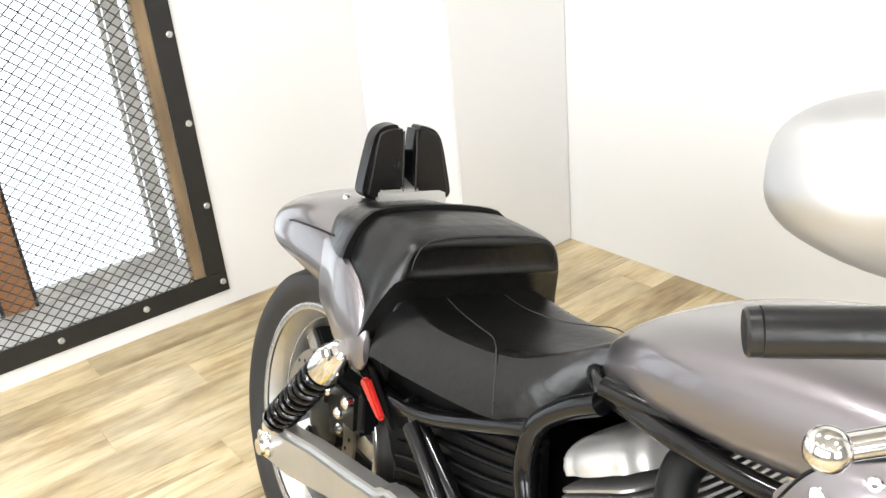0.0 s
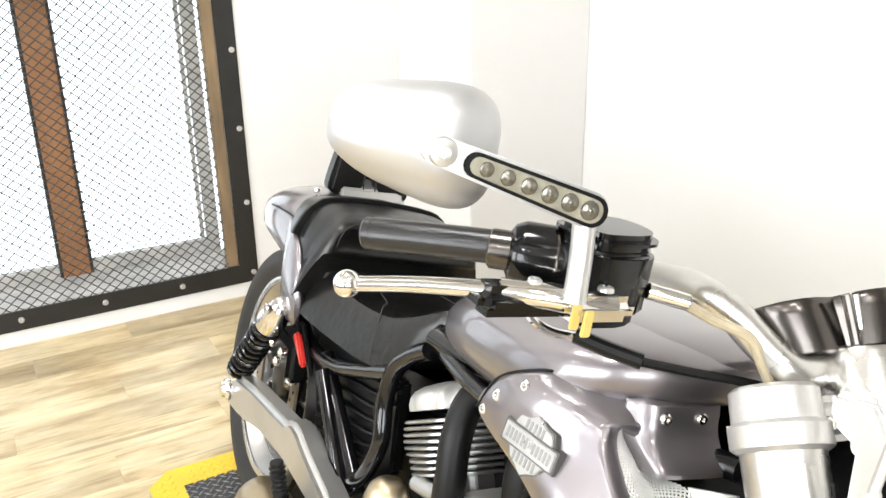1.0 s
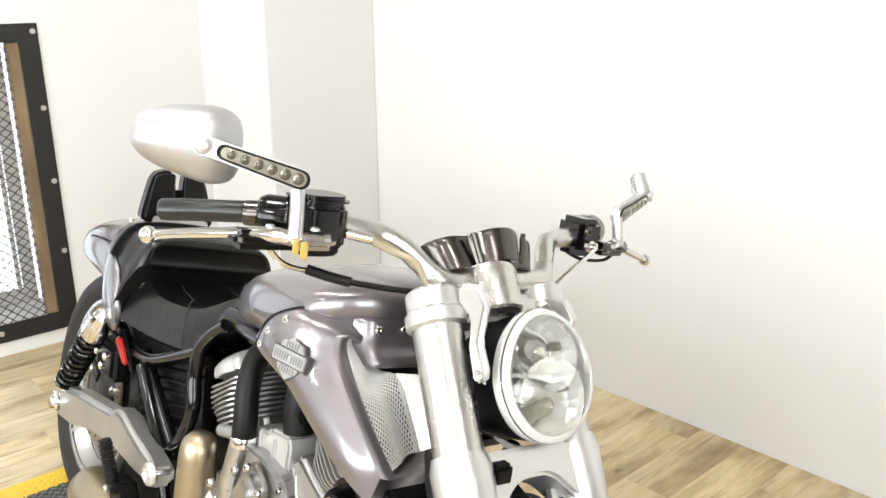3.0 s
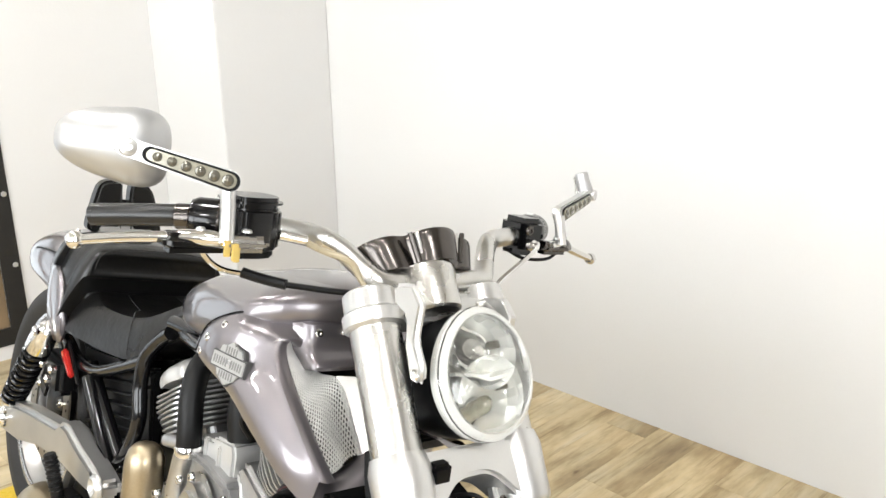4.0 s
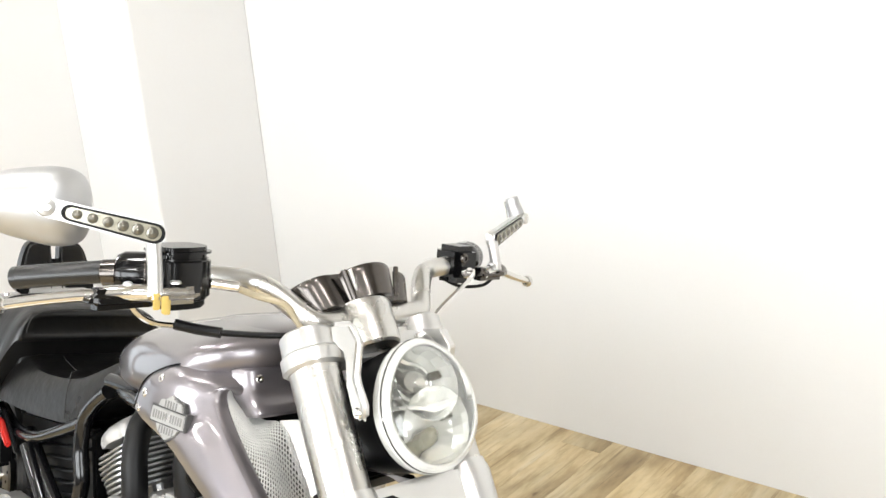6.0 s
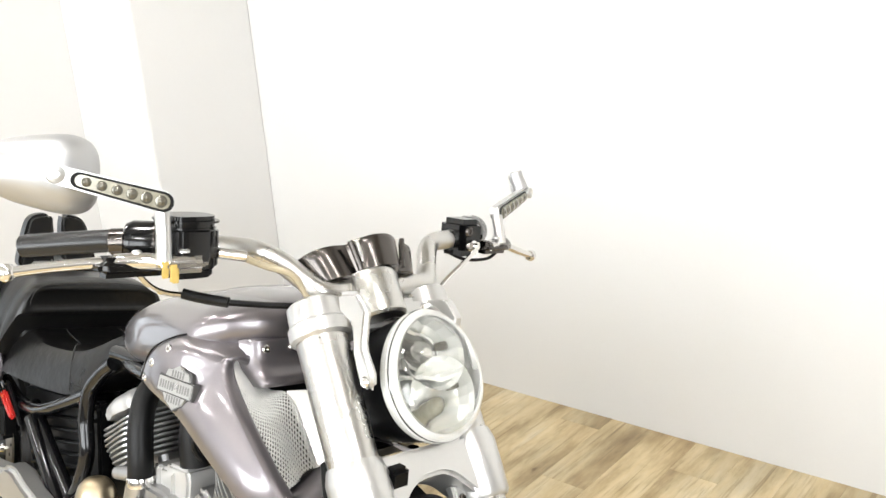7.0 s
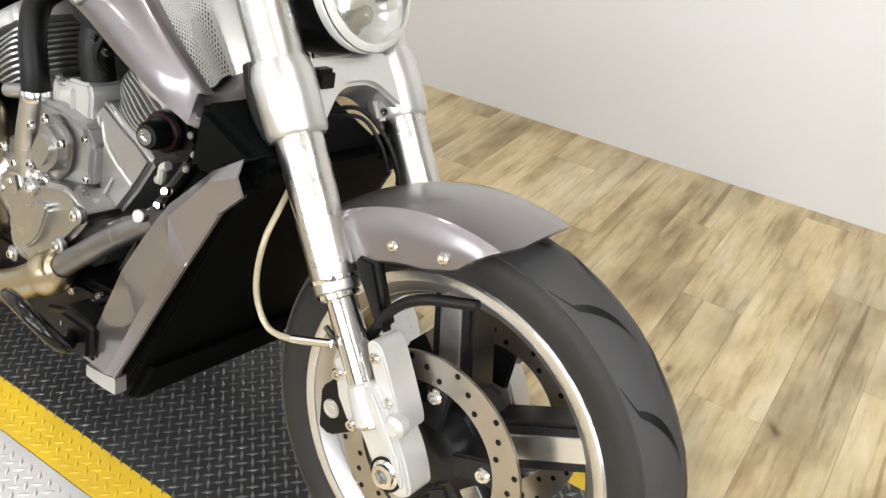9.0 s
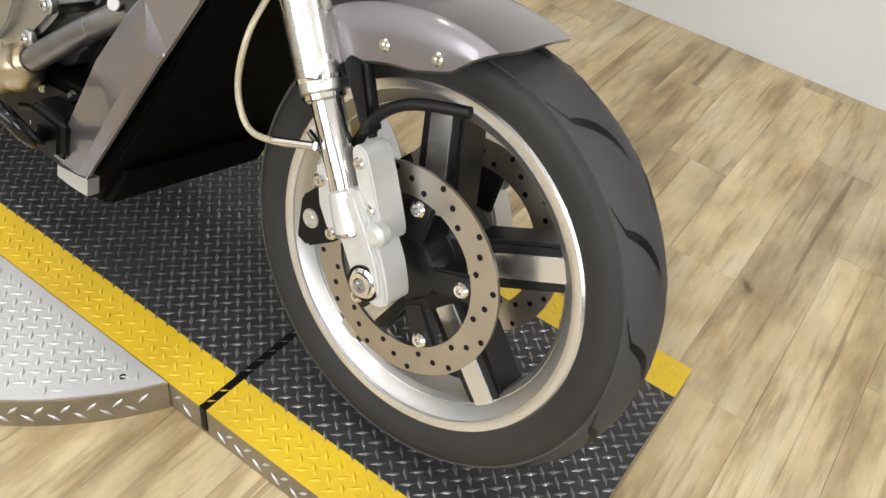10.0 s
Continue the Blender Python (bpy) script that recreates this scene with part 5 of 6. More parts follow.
    for i in range(nu):
        for k in range(nv):
            strand(G[i][k], G[i + 1][k + 1], 0.0)
            strand(G[i][k + 1], G[i + 1][k], 0.0004)
    me = bpy.data.meshes.new("grille")
    me.from_pydata(verts, [], faces)
    me.materials.append(GRILLE)
    g = new("grille", me)
    g.parent = c
    tagged(g, "fine silver wire grille", kind="stuff")
    # dark sheet behind the wires: the opening's shade put into its colour
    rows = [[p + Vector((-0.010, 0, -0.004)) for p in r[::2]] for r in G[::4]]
    part("grille_shade_backing", patch(rows, 0.002, Vector((-1, 0, 0))), GRILLE_BACK, c)
    duct = [[Y((-0.506 + 0.030 * k / 4, 0.058 - 0.036 * k / 4, 0.804 + 0.004 * k / 4)).lerp(Y((-0.438 + 0.030 * k / 4, 0.053 - 0.036 * k / 4, 0.705 + 0.020 * k / 4)), j / 8) for k in range(5)] for j in range(9)]
    part("duct_wall", patch(duct, 0.004), SILVER, c, "pale silver duct wall")
    for x, y, z in ((-0.7145, 0.1725, 0.7905), (-0.6925, 0.1735, 0.8185), (-0.6545, 0.1665, 0.8475)):
        part("cowl_bolt", hexbolt(Y((x, y, z)), (0.1, s, 0.2), 0.0068, 0.004), CHROME, c)
    for y in (0.0713, 0.0270):
        part("cowl_bolt", hexbolt(Y((-0.5445 + 0.10 * (0.0713 - y), y, 0.8600)), (1, s * 0.1, 0.1), 0.0068, 0.005), CHROME, c)
    # shield badge: a bar across a shield, with plain marks
    nb = Vector((0.125, s * 0.95, 0.20)).normalized()
    ub = Vector((0.99, -s * 0.13, 0.0))
    ub = (ub - nb * ub.dot(nb)).normalized()
    vb = nb.cross(ub)
    vb = vb if vb.z > 0 else -vb
    o = Y((-0.617, 0.1715, 0.7985))
    bmx = Matrix(((ub.x, vb.x, nb.x, o.x), (ub.y, vb.y, nb.y, o.y), (ub.z, vb.z, nb.z, o.z), (0, 0, 0, 1)))
    sh = [(-0.029, 0.014), (-0.025, 0.0235), (-0.0135, 0.0255), (0, 0.0335), (0.0135, 0.0255), (0.025, 0.0235), (0.029, 0.014), (0.029, -0.010), (0.021, -0.023), (0.010, -0.028), (0, -0.034), (-0.010, -0.028), (-0.021, -0.023), (-0.029, -0.010)]
    bar2 = [(-0.0395, -0.0105), (0.0395, -0.0105), (0.0395, 0.0105), (-0.0395, 0.0105)]
    part("badge_rim", plate([(u * 1.10, v * 1.08) for u, v in sh], -0.006, 0.0022, bmx, 0.0008), MARK, c, "dark badge rim")
    part("badge", plate(sh, -0.006, 0.0045, bmx, 0.001), ALLOY, c, "silver shield badge with a bar across it")
    part("badge_rim", plate([(u * 1.07, v * 1.22) for u, v in bar2], -0.006, 0.0052, bmx, 0.0006), MARK, c, "dark badge rim")
    part("badge_bar", plate(bar2, 0.0, 0.0068, bmx, 0.001), ALLOY, c)
    for k in range(12):
        u = -0.0325 + 0.0059 * k
        if k != 6:
            part("badge_mark", plate([(u - 0.0019, -0.0060), (u + 0.0019, -0.0060), (u + 0.0019, 0.0060), (u - 0.0019, 0.0060)], 0.0066, 0.0071, bmx), ETCH, c, "", False)
    for v, n in ((0.0185, 5), (-0.0190, 6)):
        for k in range(n):
            u = (k - (n - 1) / 2) * 0.0062
            part("badge_mark", plate([(u - 0.0017, v - 0.0052), (u + 0.0017, v - 0.0052), (u + 0.0017, v + 0.0052), (u - 0.0017, v + 0.0052)], 0.0044, 0.0049, bmx), ETCH, c, "", False)


for s in (-1, 1):
    scoop(s)

# ---- seat, backrest, tail ----
SY = 0.052           # middle of the seat
RING = [(0.93, 0.0), (0.99, 0.03), (1.0, 0.20), (1.0, 0.42), (0.99, 0.60), (0.965, 0.76), (0.92, 0.88), (0.85, 0.955), (0.74, 0.99), (0.58, 1.0), (0.40, 1.0), (0.20, 1.0), (0.0, 1.0)]


def seat_ring(x, w, top, bot, dip, flare):
    """A section across the seat: dished top, round shoulders, sides that spread by flare towards the bottom."""
    full = [(-u, v) for u, v in RING] + [(u, v) for u, v in RING[-2::-1]]
    out = []
    for u, v in full:
        z = bot + (top - bot) * v - (dip * (1 - u * u) if v > 0.9 else 0.0) - 0.08 * u * w
        out.append(Vector((x, SY + u * w * (1 + flare * (1 - v)), z)))
    return out


def seat_loft(keys, steps=5):
    """Skins sections (x, half width, top, bottom, dip, flare)."""
    A = smooth_path([Vector(k[:3]) for k in keys], steps)
    Bq = smooth_path([Vector(k[3:]) for k in keys], steps)
    return rings(bmesh.new(), [seat_ring(a.x, max(a.y, 0.004), a.z, b.x, b.y, b.z) for a, b in zip(A, Bq)])


seat = part("rider_seat", seat_loft([(-1.030, 0.050, 0.768, 0.735, 0.0, 0.0), (-1.050, 0.085, 0.775, 0.700, 0.004, 0.05), (-1.085, 0.108, 0.760, 0.668, 0.010, 0.10), (-1.125, 0.122, 0.738, 0.640, 0.016, 0.14), (-1.175, 0.134, 0.716, 0.614, 0.020, 0.15), (-1.24, 0.142, 0.702, 0.605, 0.022, 0.16), (-1.33, 0.148, 0.694, 0.600, 0.018, 0.20), (-1.40, 0.150, 0.698, 0.600, 0.012, 0.26), (-1.455, 0.150, 0.706, 0.600, 0.006, 0.30)], 6), LEATHER, bike, "creased black leather rider seat")
part("seat_riser", seat_loft([(-1.436, 0.138, 0.742, 0.64, 0.0, 0.15), (-1.442, 0.142, 0.748, 0.63, 0.0, 0.18), (-1.48, 0.144, 0.752, 0.62, 0.0, 0.2)], 3), LEATHER, seat)
bol = part("bolster", seat_loft([(-1.4145, 0.128, 0.782, 0.750, 0.0, 0.06), (-1.4115, 0.142, 0.789, 0.742, 0.0, 0.08), (-1.4130, 0.149, 0.794, 0.736, -0.002, 0.10), (-1.421, 0.152, 0.798, 0.728, -0.004, 0.14), (-1.434, 0.153, 0.801, 0.700, -0.006, 0.22), (-1.446, 0.153, 0.803, 0.668, -0.007, 0.30), (-1.456, 0.153, 0.804, 0.640, -0.008, 0.36), (-1.475, 0.153, 0.805, 0.622, -0.008, 0.36), (-1.50, 0.153, 0.805, 0.665, -0.009, 0.28), (-1.54, 0.151, 0.803, 0.70, -0.010, 0.22), (-1.60, 0.143, 0.792, 0.71, -0.010, 0.18), (-1.67, 0.118, 0.778, 0.69, -0.006, 0.1), (-1.71, 0.085, 0.766, 0.72, 0.0, 0.0)], 5), LEATHER, seat, "raised black leather bolster with a flat front")
part("pillion_strap", seat_loft([(-1.556, 0.150, 0.803, 0.735, -0.012, 0.22), (-1.560, 0.155, 0.809, 0.728, -0.012, 0.24), (-1.60, 0.148, 0.800, 0.728, -0.012, 0.24), (-1.655, 0.134, 0.792, 0.732, -0.010, 0.2), (-1.700, 0.118, 0.780, 0.738, -0.008, 0.15), (-1.706, 0.112, 0.770, 0.742, -0.006, 0.1)], 3), LEATHER, seat, "black leather strap across the seat")
for s in (-1, 1):
    zt = -0.08 * s
    part("seam", tube([(-1.180, SY + s * 0.1535, 0.622 + zt * 0.14), (-1.190, SY + s * 0.1480, 0.655 + zt * 0.14), (-1.206, SY + s * 0.1360, 0.690 + zt * 0.13), (-1.2275, SY + s * 0.1220, 0.7035 + zt * 0.12), (-1.265, SY + s * 0.0980, 0.6975 + zt * 0.10), (-1.31, SY + s * 0.0800, 0.6895 + zt * 0.08), (-1.38, SY + s * 0.0660, 0.6870 + zt * 0.07), (-1.43, SY + s * 0.060, 0.6940 + zt * 0.06)], 0.0011, 6, 8), STITCH, seat)
    part("seam", tube([(-1.4125, SY + s * 0.147, 0.752 + zt * 0.14), (-1.4085, SY + s * 0.1445, 0.771 + zt * 0.14), (-1.4095, SY + s * 0.133, 0.789 + zt * 0.13), (-1.414, SY + s * 0.108, 0.7985 + zt * 0.11), (-1.418, SY + s * 0.065, 0.8025 + zt * 0.07), (-1.419, SY, 0.8035)], 0.0011, 6, 8), STITCH, bol)
    part("seam", tube([(-1.432, SY + s * 0.160, 0.728 + zt * 0.16), (-1.444, SY + s * 0.178, 0.690 + zt * 0.17), (-1.455, SY + s * 0.192, 0.650 + zt * 0.18), (-1.462, SY + s * 0.201, 0.622 + zt * 0.19)], 0.0011, 6, 6), STITCH, bol)
br = part("backrest", box(-1.745, 0.030, 0.785, -1.728, 0.125, 0.880, 0.008, 3), BLACK, bike, "two-piece black leather passenger backrest")
part("backrest_bracket", slab([(-1.77, 0.752), (-1.68, 0.752), (-1.690, 0.812), (-1.745, 0.835)], 0.010, 0.160, 0.004), SILVER, br, "pale metal bracket")
BM = Matrix(((0.06, -0.02, 0.99, -1.715), (0.99, -0.035, -0.06, 0.0775), (-0.055, 0.99, 0.02, 0.804), (0, 0, 0, 1)))
for s in (-1, 1):
    pad = [(s * 0.009, -0.014), (s * 0.080, -0.014), (s * 0.094, -0.006), (s * 0.097, 0.006), (s * 0.074, 0.102), (s * 0.060, 0.122), (s * 0.036, 0.130), (s * 0.009, 0.128)]
    part("pad", plate(pad, -0.024, 0.022, BM, 0.010, 4), LEATHER, br, "padded black leather panel")
    part("piping", tube([BM @ Vector((u, v, 0.0205)) for u, v in ((s * 0.086, 0.000), (s * 0.066, 0.098), (s * 0.056, 0.114), (s * 0.036, 0.121))], 0.0022, 6, 5), STITCH, br)
    part("piping", tube([BM @ Vector((u, v, 0.0215)) for u, v in ((s * 0.014, -0.006), (s * 0.014, 0.05), (s * 0.014, 0.120))], 0.0018, 6, 5), STITCH, br)
tail = part("tail_section", loft([(-1.54, 0.148, 0.70, 0.58, 0.055), (-1.60, 0.160, 0.765, 0.58, 0.055), (-1.69, 0.162, 0.795, 0.595, 0.055), (-1.82, 0.157, 0.785, 0.61, 0.055), (-1.94, 0.138, 0.752, 0.615, 0.055), (-2.02, 0.098, 0.705, 0.615, 0.055), (-2.06, 0.04, 0.66, 0.625, 0.055)], 32, 2.6, 5), PAINT, bike, "glossy mauve-grey tail section")
part("tail_stud", hexbolt((-1.76, -0.02, 0.785), (0, 0, 1), 0.008, 0.008), CHROME, tail)
for s in (-1, 1):
    part("side_panel", loft([(-1.452, 0.006, 0.650, 0.600, 0.050 + s * 0.193), (-1.470, 0.014, 0.690, 0.580, 0.050 + s * 0.190), (-1.51, 0.020, 0.725, 0.570, 0.050 + s * 0.182), (-1.57, 0.022, 0.742, 0.575, 0.052 + s * 0.174), (-1.64, 0.016, 0.745, 0.59, 0.055 + s * 0.160), (-1.70, 0.006, 0.735, 0.61, 0.055 + s * 0.152)], 20, 2.2, 4), PAINT, tail)
    part("panel_line", tube([(-1.62, 0.055 + s * 0.165, 0.758), (-1.70, 0.055 + s * 0.165, 0.752), (-1.80, 0.055 + s * 0.158, 0.738), (-1.90, 0.055 + s * 0.135, 0.712)], 0.0022, 6, 6), BLACK, tail)

SHIFT = Vector((-0.098, 0.060, -0.038))
# ---- frame ----
frame_tubes = {
    "frame_rail": [(-0.905, 0.150, 0.770), (-0.96, 0.150, 0.735), (-1.005, 0.152, 0.690), (-1.015, 0.155, 0.63), (-1.0, 0.158, 0.56), (-1.04, 0.158, 0.48), (-1.10, 0.158, 0.42)],
    "seat_rail": [(-1.005, 0.150, 0.685), (-1.12, 0.152, 0.635), (-1.25, 0.155, 0.585), (-1.36, 0.158, 0.575), (-1.46, 0.155, 0.60)],
    "rear_stay": [(-1.30, 0.150, 0.585), (-1.20, 0.153, 0.52), (-1.06, 0.155, 0.43)],
    "top_rail": [(-0.40, 0.06, 0.86), (-0.60, 0.12, 0.835), (-0.78, 0.140, 0.800), (-0.905, 0.148, 0.790)],
    "down_tube": [(-0.33, 0.08, 0.73), (-0.40, 0.115, 0.60), (-0.48, 0.130, 0.47), (-0.56, 0.135, 0.33), (-0.65, 0.135, 0.22)],
    "lower_rail": [(-0.65, 0.135, 0.22), (-0.85, 0.14, 0.20), (-1.05, 0.15, 0.24), (-1.12, 0.155, 0.36)],
}
for name, pts in frame_tubes.items():
    for s in (-1, 1):
        part(name, tube([(x, s * y, z) for x, y, z in pts], 0.014 if name != "frame_rail" else 0.015, 14, 6), FRAME, bike, "gloss black frame tube")
part("frame_stay", tube([(-1.265, -0.168, 0.565), (-1.17, -0.172, 0.49), (-1.09, -0.172, 0.42)], 0.014, 12, 6), FRAME, bike)

# finned side cover behind the frame
for s in (-1, 1):
    cov = part("side_cover", slab([(-1.40, 0.60), (-1.02, 0.66), (-1.0, 0.50), (-1.09, 0.40), (-1.33, 0.40), (-1.43, 0.50)], s * 0.105, s * 0.130, 0.006), BLACK, bike, "satin black ribbed side cover")
    for k in range(8):
        z0 = 0.635 - 0.026 * k
        part("cover_rib", tube([(-1.01 - 0.01 * k, s * 0.132, z0 + 0.012), (-1.12, s * 0.134, z0 - 0.012), (-1.26, s * 0.132, z0 - 0.045), (-1.35, s * 0.131, z0 - 0.075)], 0.006, 8, 4, flat=0.7), BLACK, cov)
part("belly_pan", slab([(-1.38, 0.52), (-0.62, 0.70), (-0.42, 0.60), (-0.52, 0.26), (-1.10, 0.22), (-1.38, 0.38)], -0.06, 0.06, 0.01), BLACK, bike, "black inner frame parts")
for s in (-1,):
    rf = part("side_reflector", slab([(-1.386, 0.598), (-1.370, 0.602), (-1.318, 0.556), (-1.320, 0.546), (-1.333, 0.549), (-1.388, 0.586)], s * 0.192, s * 0.180, 0.004), RED, bike, "red side reflector")
    part("reflector_mount", slab([(-1.395, 0.618), (-1.37, 0.618), (-1.30, 0.538), (-1.315, 0.533)], s * 0.178, s * 0.172, 0.002), BLACK, rf)

SHIFT = Vector((0, 0, 0))
# ---- shocks and swingarm ----
for s in (-1, 1):
    a, b2 = Vector((-1.508, 0.047 + s * 0.205, 0.600)), Vector((-1.768, 0.027 + s * 0.180, 0.336))
    d = (b2 - a).normalized()
    L = (b2 - a).length
    sh = part("shock_absorber", rod(a + d * 0.03, b2 - d * 0.02, 0.015, None, 16), BLACK, bike, "coil-over shock absorber with black spring")
    part("shock_top", lathe([(-0.018, 0.012), (-0.012, 0.020), (0.02, 0.026), (0.03, 0.030), (0.075, 0.031), (0.08, 0.026)], a, d, 24, None, True), CHROME, sh, "polished top cup")
    u, v = frame_of(d)
    coil = [a + d * (0.075 + (L - 0.11) * k / 150) + (u * math.cos(k * 2 * math.pi * 10 / 150) + v * math.sin(k * 2 * math.pi * 10 / 150)) * 0.0265 for k in range(151)]
    part("spring", tube(coil, 0.0055, 8, 1), GLOSS, sh)
    part("spring_seat", lathe([(-0.035, 0.030), (-0.028, 0.031), (-0.02, 0.018), (0.0, 0.016)], b2, d, 20, None, True), CHROME, sh)
    part("top_bolt", hexbolt(a + Vector((0, s * 0.024, 0)), (0, s, 0), 0.012, 0.007), CHROME, sh)
    part("lower_lug", rod((b2.x, 0.027 + s * 0.15, b2.z - 0.005), (b2.x, 0.027 + s * 0.200, b2.z - 0.005), 0.013, None, 16), CHROME, sh)
    part("lower_lug_bolt", hexbolt((b2.x - 0.018, 0.027 + s * 0.192, b2.z - 0.030), (0, s, 0), 0.013, 0.010), CHROME, sh)
    arm = [(-1.810, 0.295), (-1.795, 0.330), (-1.72, 0.352), (-1.60, 0.380), (-1.47, 0.402), (-1.38, 0.418), (-1.35, 0.438), (-1.31, 0.440), (-1.25, 0.425), (-1.15, 0.410), (-1.10, 0.395), (-1.10, 0.355), (-1.2, 0.345), (-1.35, 0.342), (-1.53, 0.312), (-1.68, 0.266), (-1.79, 0.25)]
    sa = part("swingarm", slab(arm, 0.024 + s * 0.140, 0.024 + s * 0.192, 0.012, 3), SWING, bike, "satin silver cast swingarm")
    part("pivot_cap", lathe([(0, 0.026), (0.006, 0.025), (0.010, 0.022), (0.012, 0.018), (0.008, 0.012), (0.006, 0.010)], (-1.115, 0.024 + s * 0.188, 0.385), (0, s, 0), 26, None, True), SILVER, sa)
    part("axle_end", lathe([(0, 0.026), (0.01, 0.025), (0.016, 0.018), (0.024, 0.016)], (-1.757, 0.024 + s * 0.19, 0.300), (0, s, 0), 20, None, True), CHROME, sa)
part("rear_caliper", box(-1.60, -0.135, 0.44, -1.48, -0.085, 0.53, 0.014, 3), BLACK, bike, "black rear brake caliper")
for x, z in ((-1.53, 0.475), (-1.505, 0.505), (-1.57, 0.50)):
    part("caliper_bolt", lathe([(0, 0.012), (0.012, 0.011), (0.016, 0.006)], (x, -0.135, z), (0, -1, 0), 14, None, True), CHROME, bike)

# ---- engine ----
def fins(name, centre, axis, w, d, n, pitch, parent):
    """A stack of rounded cooling fins along axis, wavy at the edge; each fin a part."""
    u = Vector((0, 1, 0))
    a = Vector(axis).normalized()
    f = u.cross(a).normalized()
    for k in range(n):
        c = Vector(centre) + a * pitch * k
        grow = 1 + 0.07 * math.sin((k + 0.5) / n * math.pi)
        loops = []
        for h, q in ((-0.0032, 0.965), (-0.0018, 1.0), (0.0018, 1.0), (0.0032, 0.965)):
            loop = []
            for i in range(40):
                t = 2 * math.pi * i / 40
                cc, ss = math.cos(t), math.sin(t)
                r = q * grow * (1 + 0.035 * math.cos(6 * t + 0.4 * k))
                loop.append(c + a * h + u * (w * r * math.copysign(abs(cc) ** 0.6, cc)) + f * (d * r * math.copysign(abs(ss) ** 0.6, ss)))
            loops.append(loop)
        part(name, rings(bmesh.new(), loops), ENGINE, parent, "bright cooling fin")


BY = 0.055           # middle plane of the engine
eng = part("engine", slab([(-1.06, 0.25), (-1.07, 0.38), (-0.98, 0.44), (-0.86, 0.46), (-0.70, 0.45), (-0.64, 0.40), (-0.67, 0.32), (-0.80, 0.23)], -0.105, 0.215, 0.022, 3), ENGINE, bike, "cast alloy v-twin engine")
AX1 = Vector((-0.50, 0, 0.866)).normalized()    # rear cylinder
AX2 = Vector((0.50, 0, 0.866)).normalized()     # front cylinder


def along(axis, base):
    return Matrix.Translation(base) @ Matrix(((axis.z, 0, axis.x, 0), (0, 1, 0, 0), (-axis.x, 0, axis.z, 0), (0, 0, 0, 1)))


for name, ax, base, h in (("rear_cylinder", AX1, Vector((-0.895, BY, 0.45)), 0.19), ("front_cylinder", AX2, Vector((-0.715, BY, 0.42)), 0.19)):
    part(name, box(-0.052, -0.098, 0, 0.052, 0.098, h, 0.014, 3, m=along(ax, base)), ENGINE, eng, "alloy cylinder")
fins("cooling_fin", (-0.958, BY, 0.548), AX1, 0.146, 0.086, 9, 0.0098, eng)
fins("cooling_fin", (-0.654, BY, 0.568), AX2, 0.124, 0.066, 9, 0.0092, eng)
for ax, p, hh in ((AX1, Vector((-1.006, BY, 0.630)), 0.044), (AX2, Vector((-0.592, BY, 0.648)), 0.06)):
    loops = []
    M = along(ax, p)
    for h, k in ((0.0, 1.0), (0.23, 1.01), (0.50, 0.985), (0.70, 0.93), (0.85, 0.83), (0.95, 0.66), (1.0, 0.40)):
        loop = []
        for i in range(80):
            t = 2 * math.pi * i / 80
            cc, ss = math.cos(t), math.sin(t)
            r = k * (1 + 0.022 * math.cos(14 * t) * (1 if h < 0.8 else 0.3))
            loop.append(M @ Vector((0.084 * r * math.copysign(abs(ss) ** 0.6, ss), 0.140 * r * math.copysign(abs(cc) ** 0.6, cc), h * hh)))
        loops.append(loop)
    bm = rings(bmesh.new(), loops)
    part("cylinder_head", bm, HEAD, eng, "smooth fluted silver rocker cover")
# slab of the front barrel below its fins, with raised ribs
SHIFT = Vector((-0.060, 0.032, -0.030))
sl = part("barrel_skirt", slab([(-0.650, 0.612), (-0.632, 0.628), (-0.585, 0.606), (-0.530, 0.584), (-0.500, 0.566), (-0.545, 0.500), (-0.592, 0.442), (-0.648, 0.452), (-0.642, 0.520), (-0.636, 0.556)], -0.120, -0.04, 0.010, 3), ENGINE, eng, "smooth alloy barrel skirt")
part("skirt_rib", tube([(-0.632, -0.120, 0.590), (-0.618, -0.122, 0.560), (-0.590, -0.122, 0.535), (-0.548, -0.121, 0.512)], 0.003, 8, 6), CAST, sl)
part("skirt_rib", tube([(-0.636, -0.120, 0.462), (-0.618, -0.122, 0.475), (-0.600, -0.121, 0.505)], 0.003, 8, 6), CAST, sl)
part("skirt_boss", lathe([(0, 0.014), (0.010, 0.013), (0.012, 0.006)], (-0.665, -0.120, 0.438), (0, -1, 0.1), 16, None, True), ALLOY, sl)
# thermostat and water pump with its facets
th = part("thermostat_housing", slab([(-0.800, 0.612), (-0.745, 0.622), (-0.740, 0.632), (-0.676, 0.640), (-0.668, 0.622), (-0.672, 0.545), (-0.795, 0.550)], -0.118, -0.03, 0.007, 2), CAST, eng, "stepped alloy thermostat housing")
for x in (-0.765, -0.715):
    part("housing_rib", box(x - 0.004, -0.124, 0.560, x + 0.004, -0.112, 0.622, 0.003), CAST, th)
part("housing_step", slab([(-0.668, 0.600), (-0.650, 0.592), (-0.646, 0.505), (-0.668, 0.520)], -0.110, -0.03, 0.005), CAST, th)
pb = part("pump_body", slab([(-0.800, 0.585), (-0.735, 0.590), (-0.651, 0.579), (-0.628, 0.548), (-0.634, 0.478), (-0.70, 0.452), (-0.80, 0.462)], -0.140, -0.06, 0.008, 2), ENGINE, eng, "alloy water pump housing")
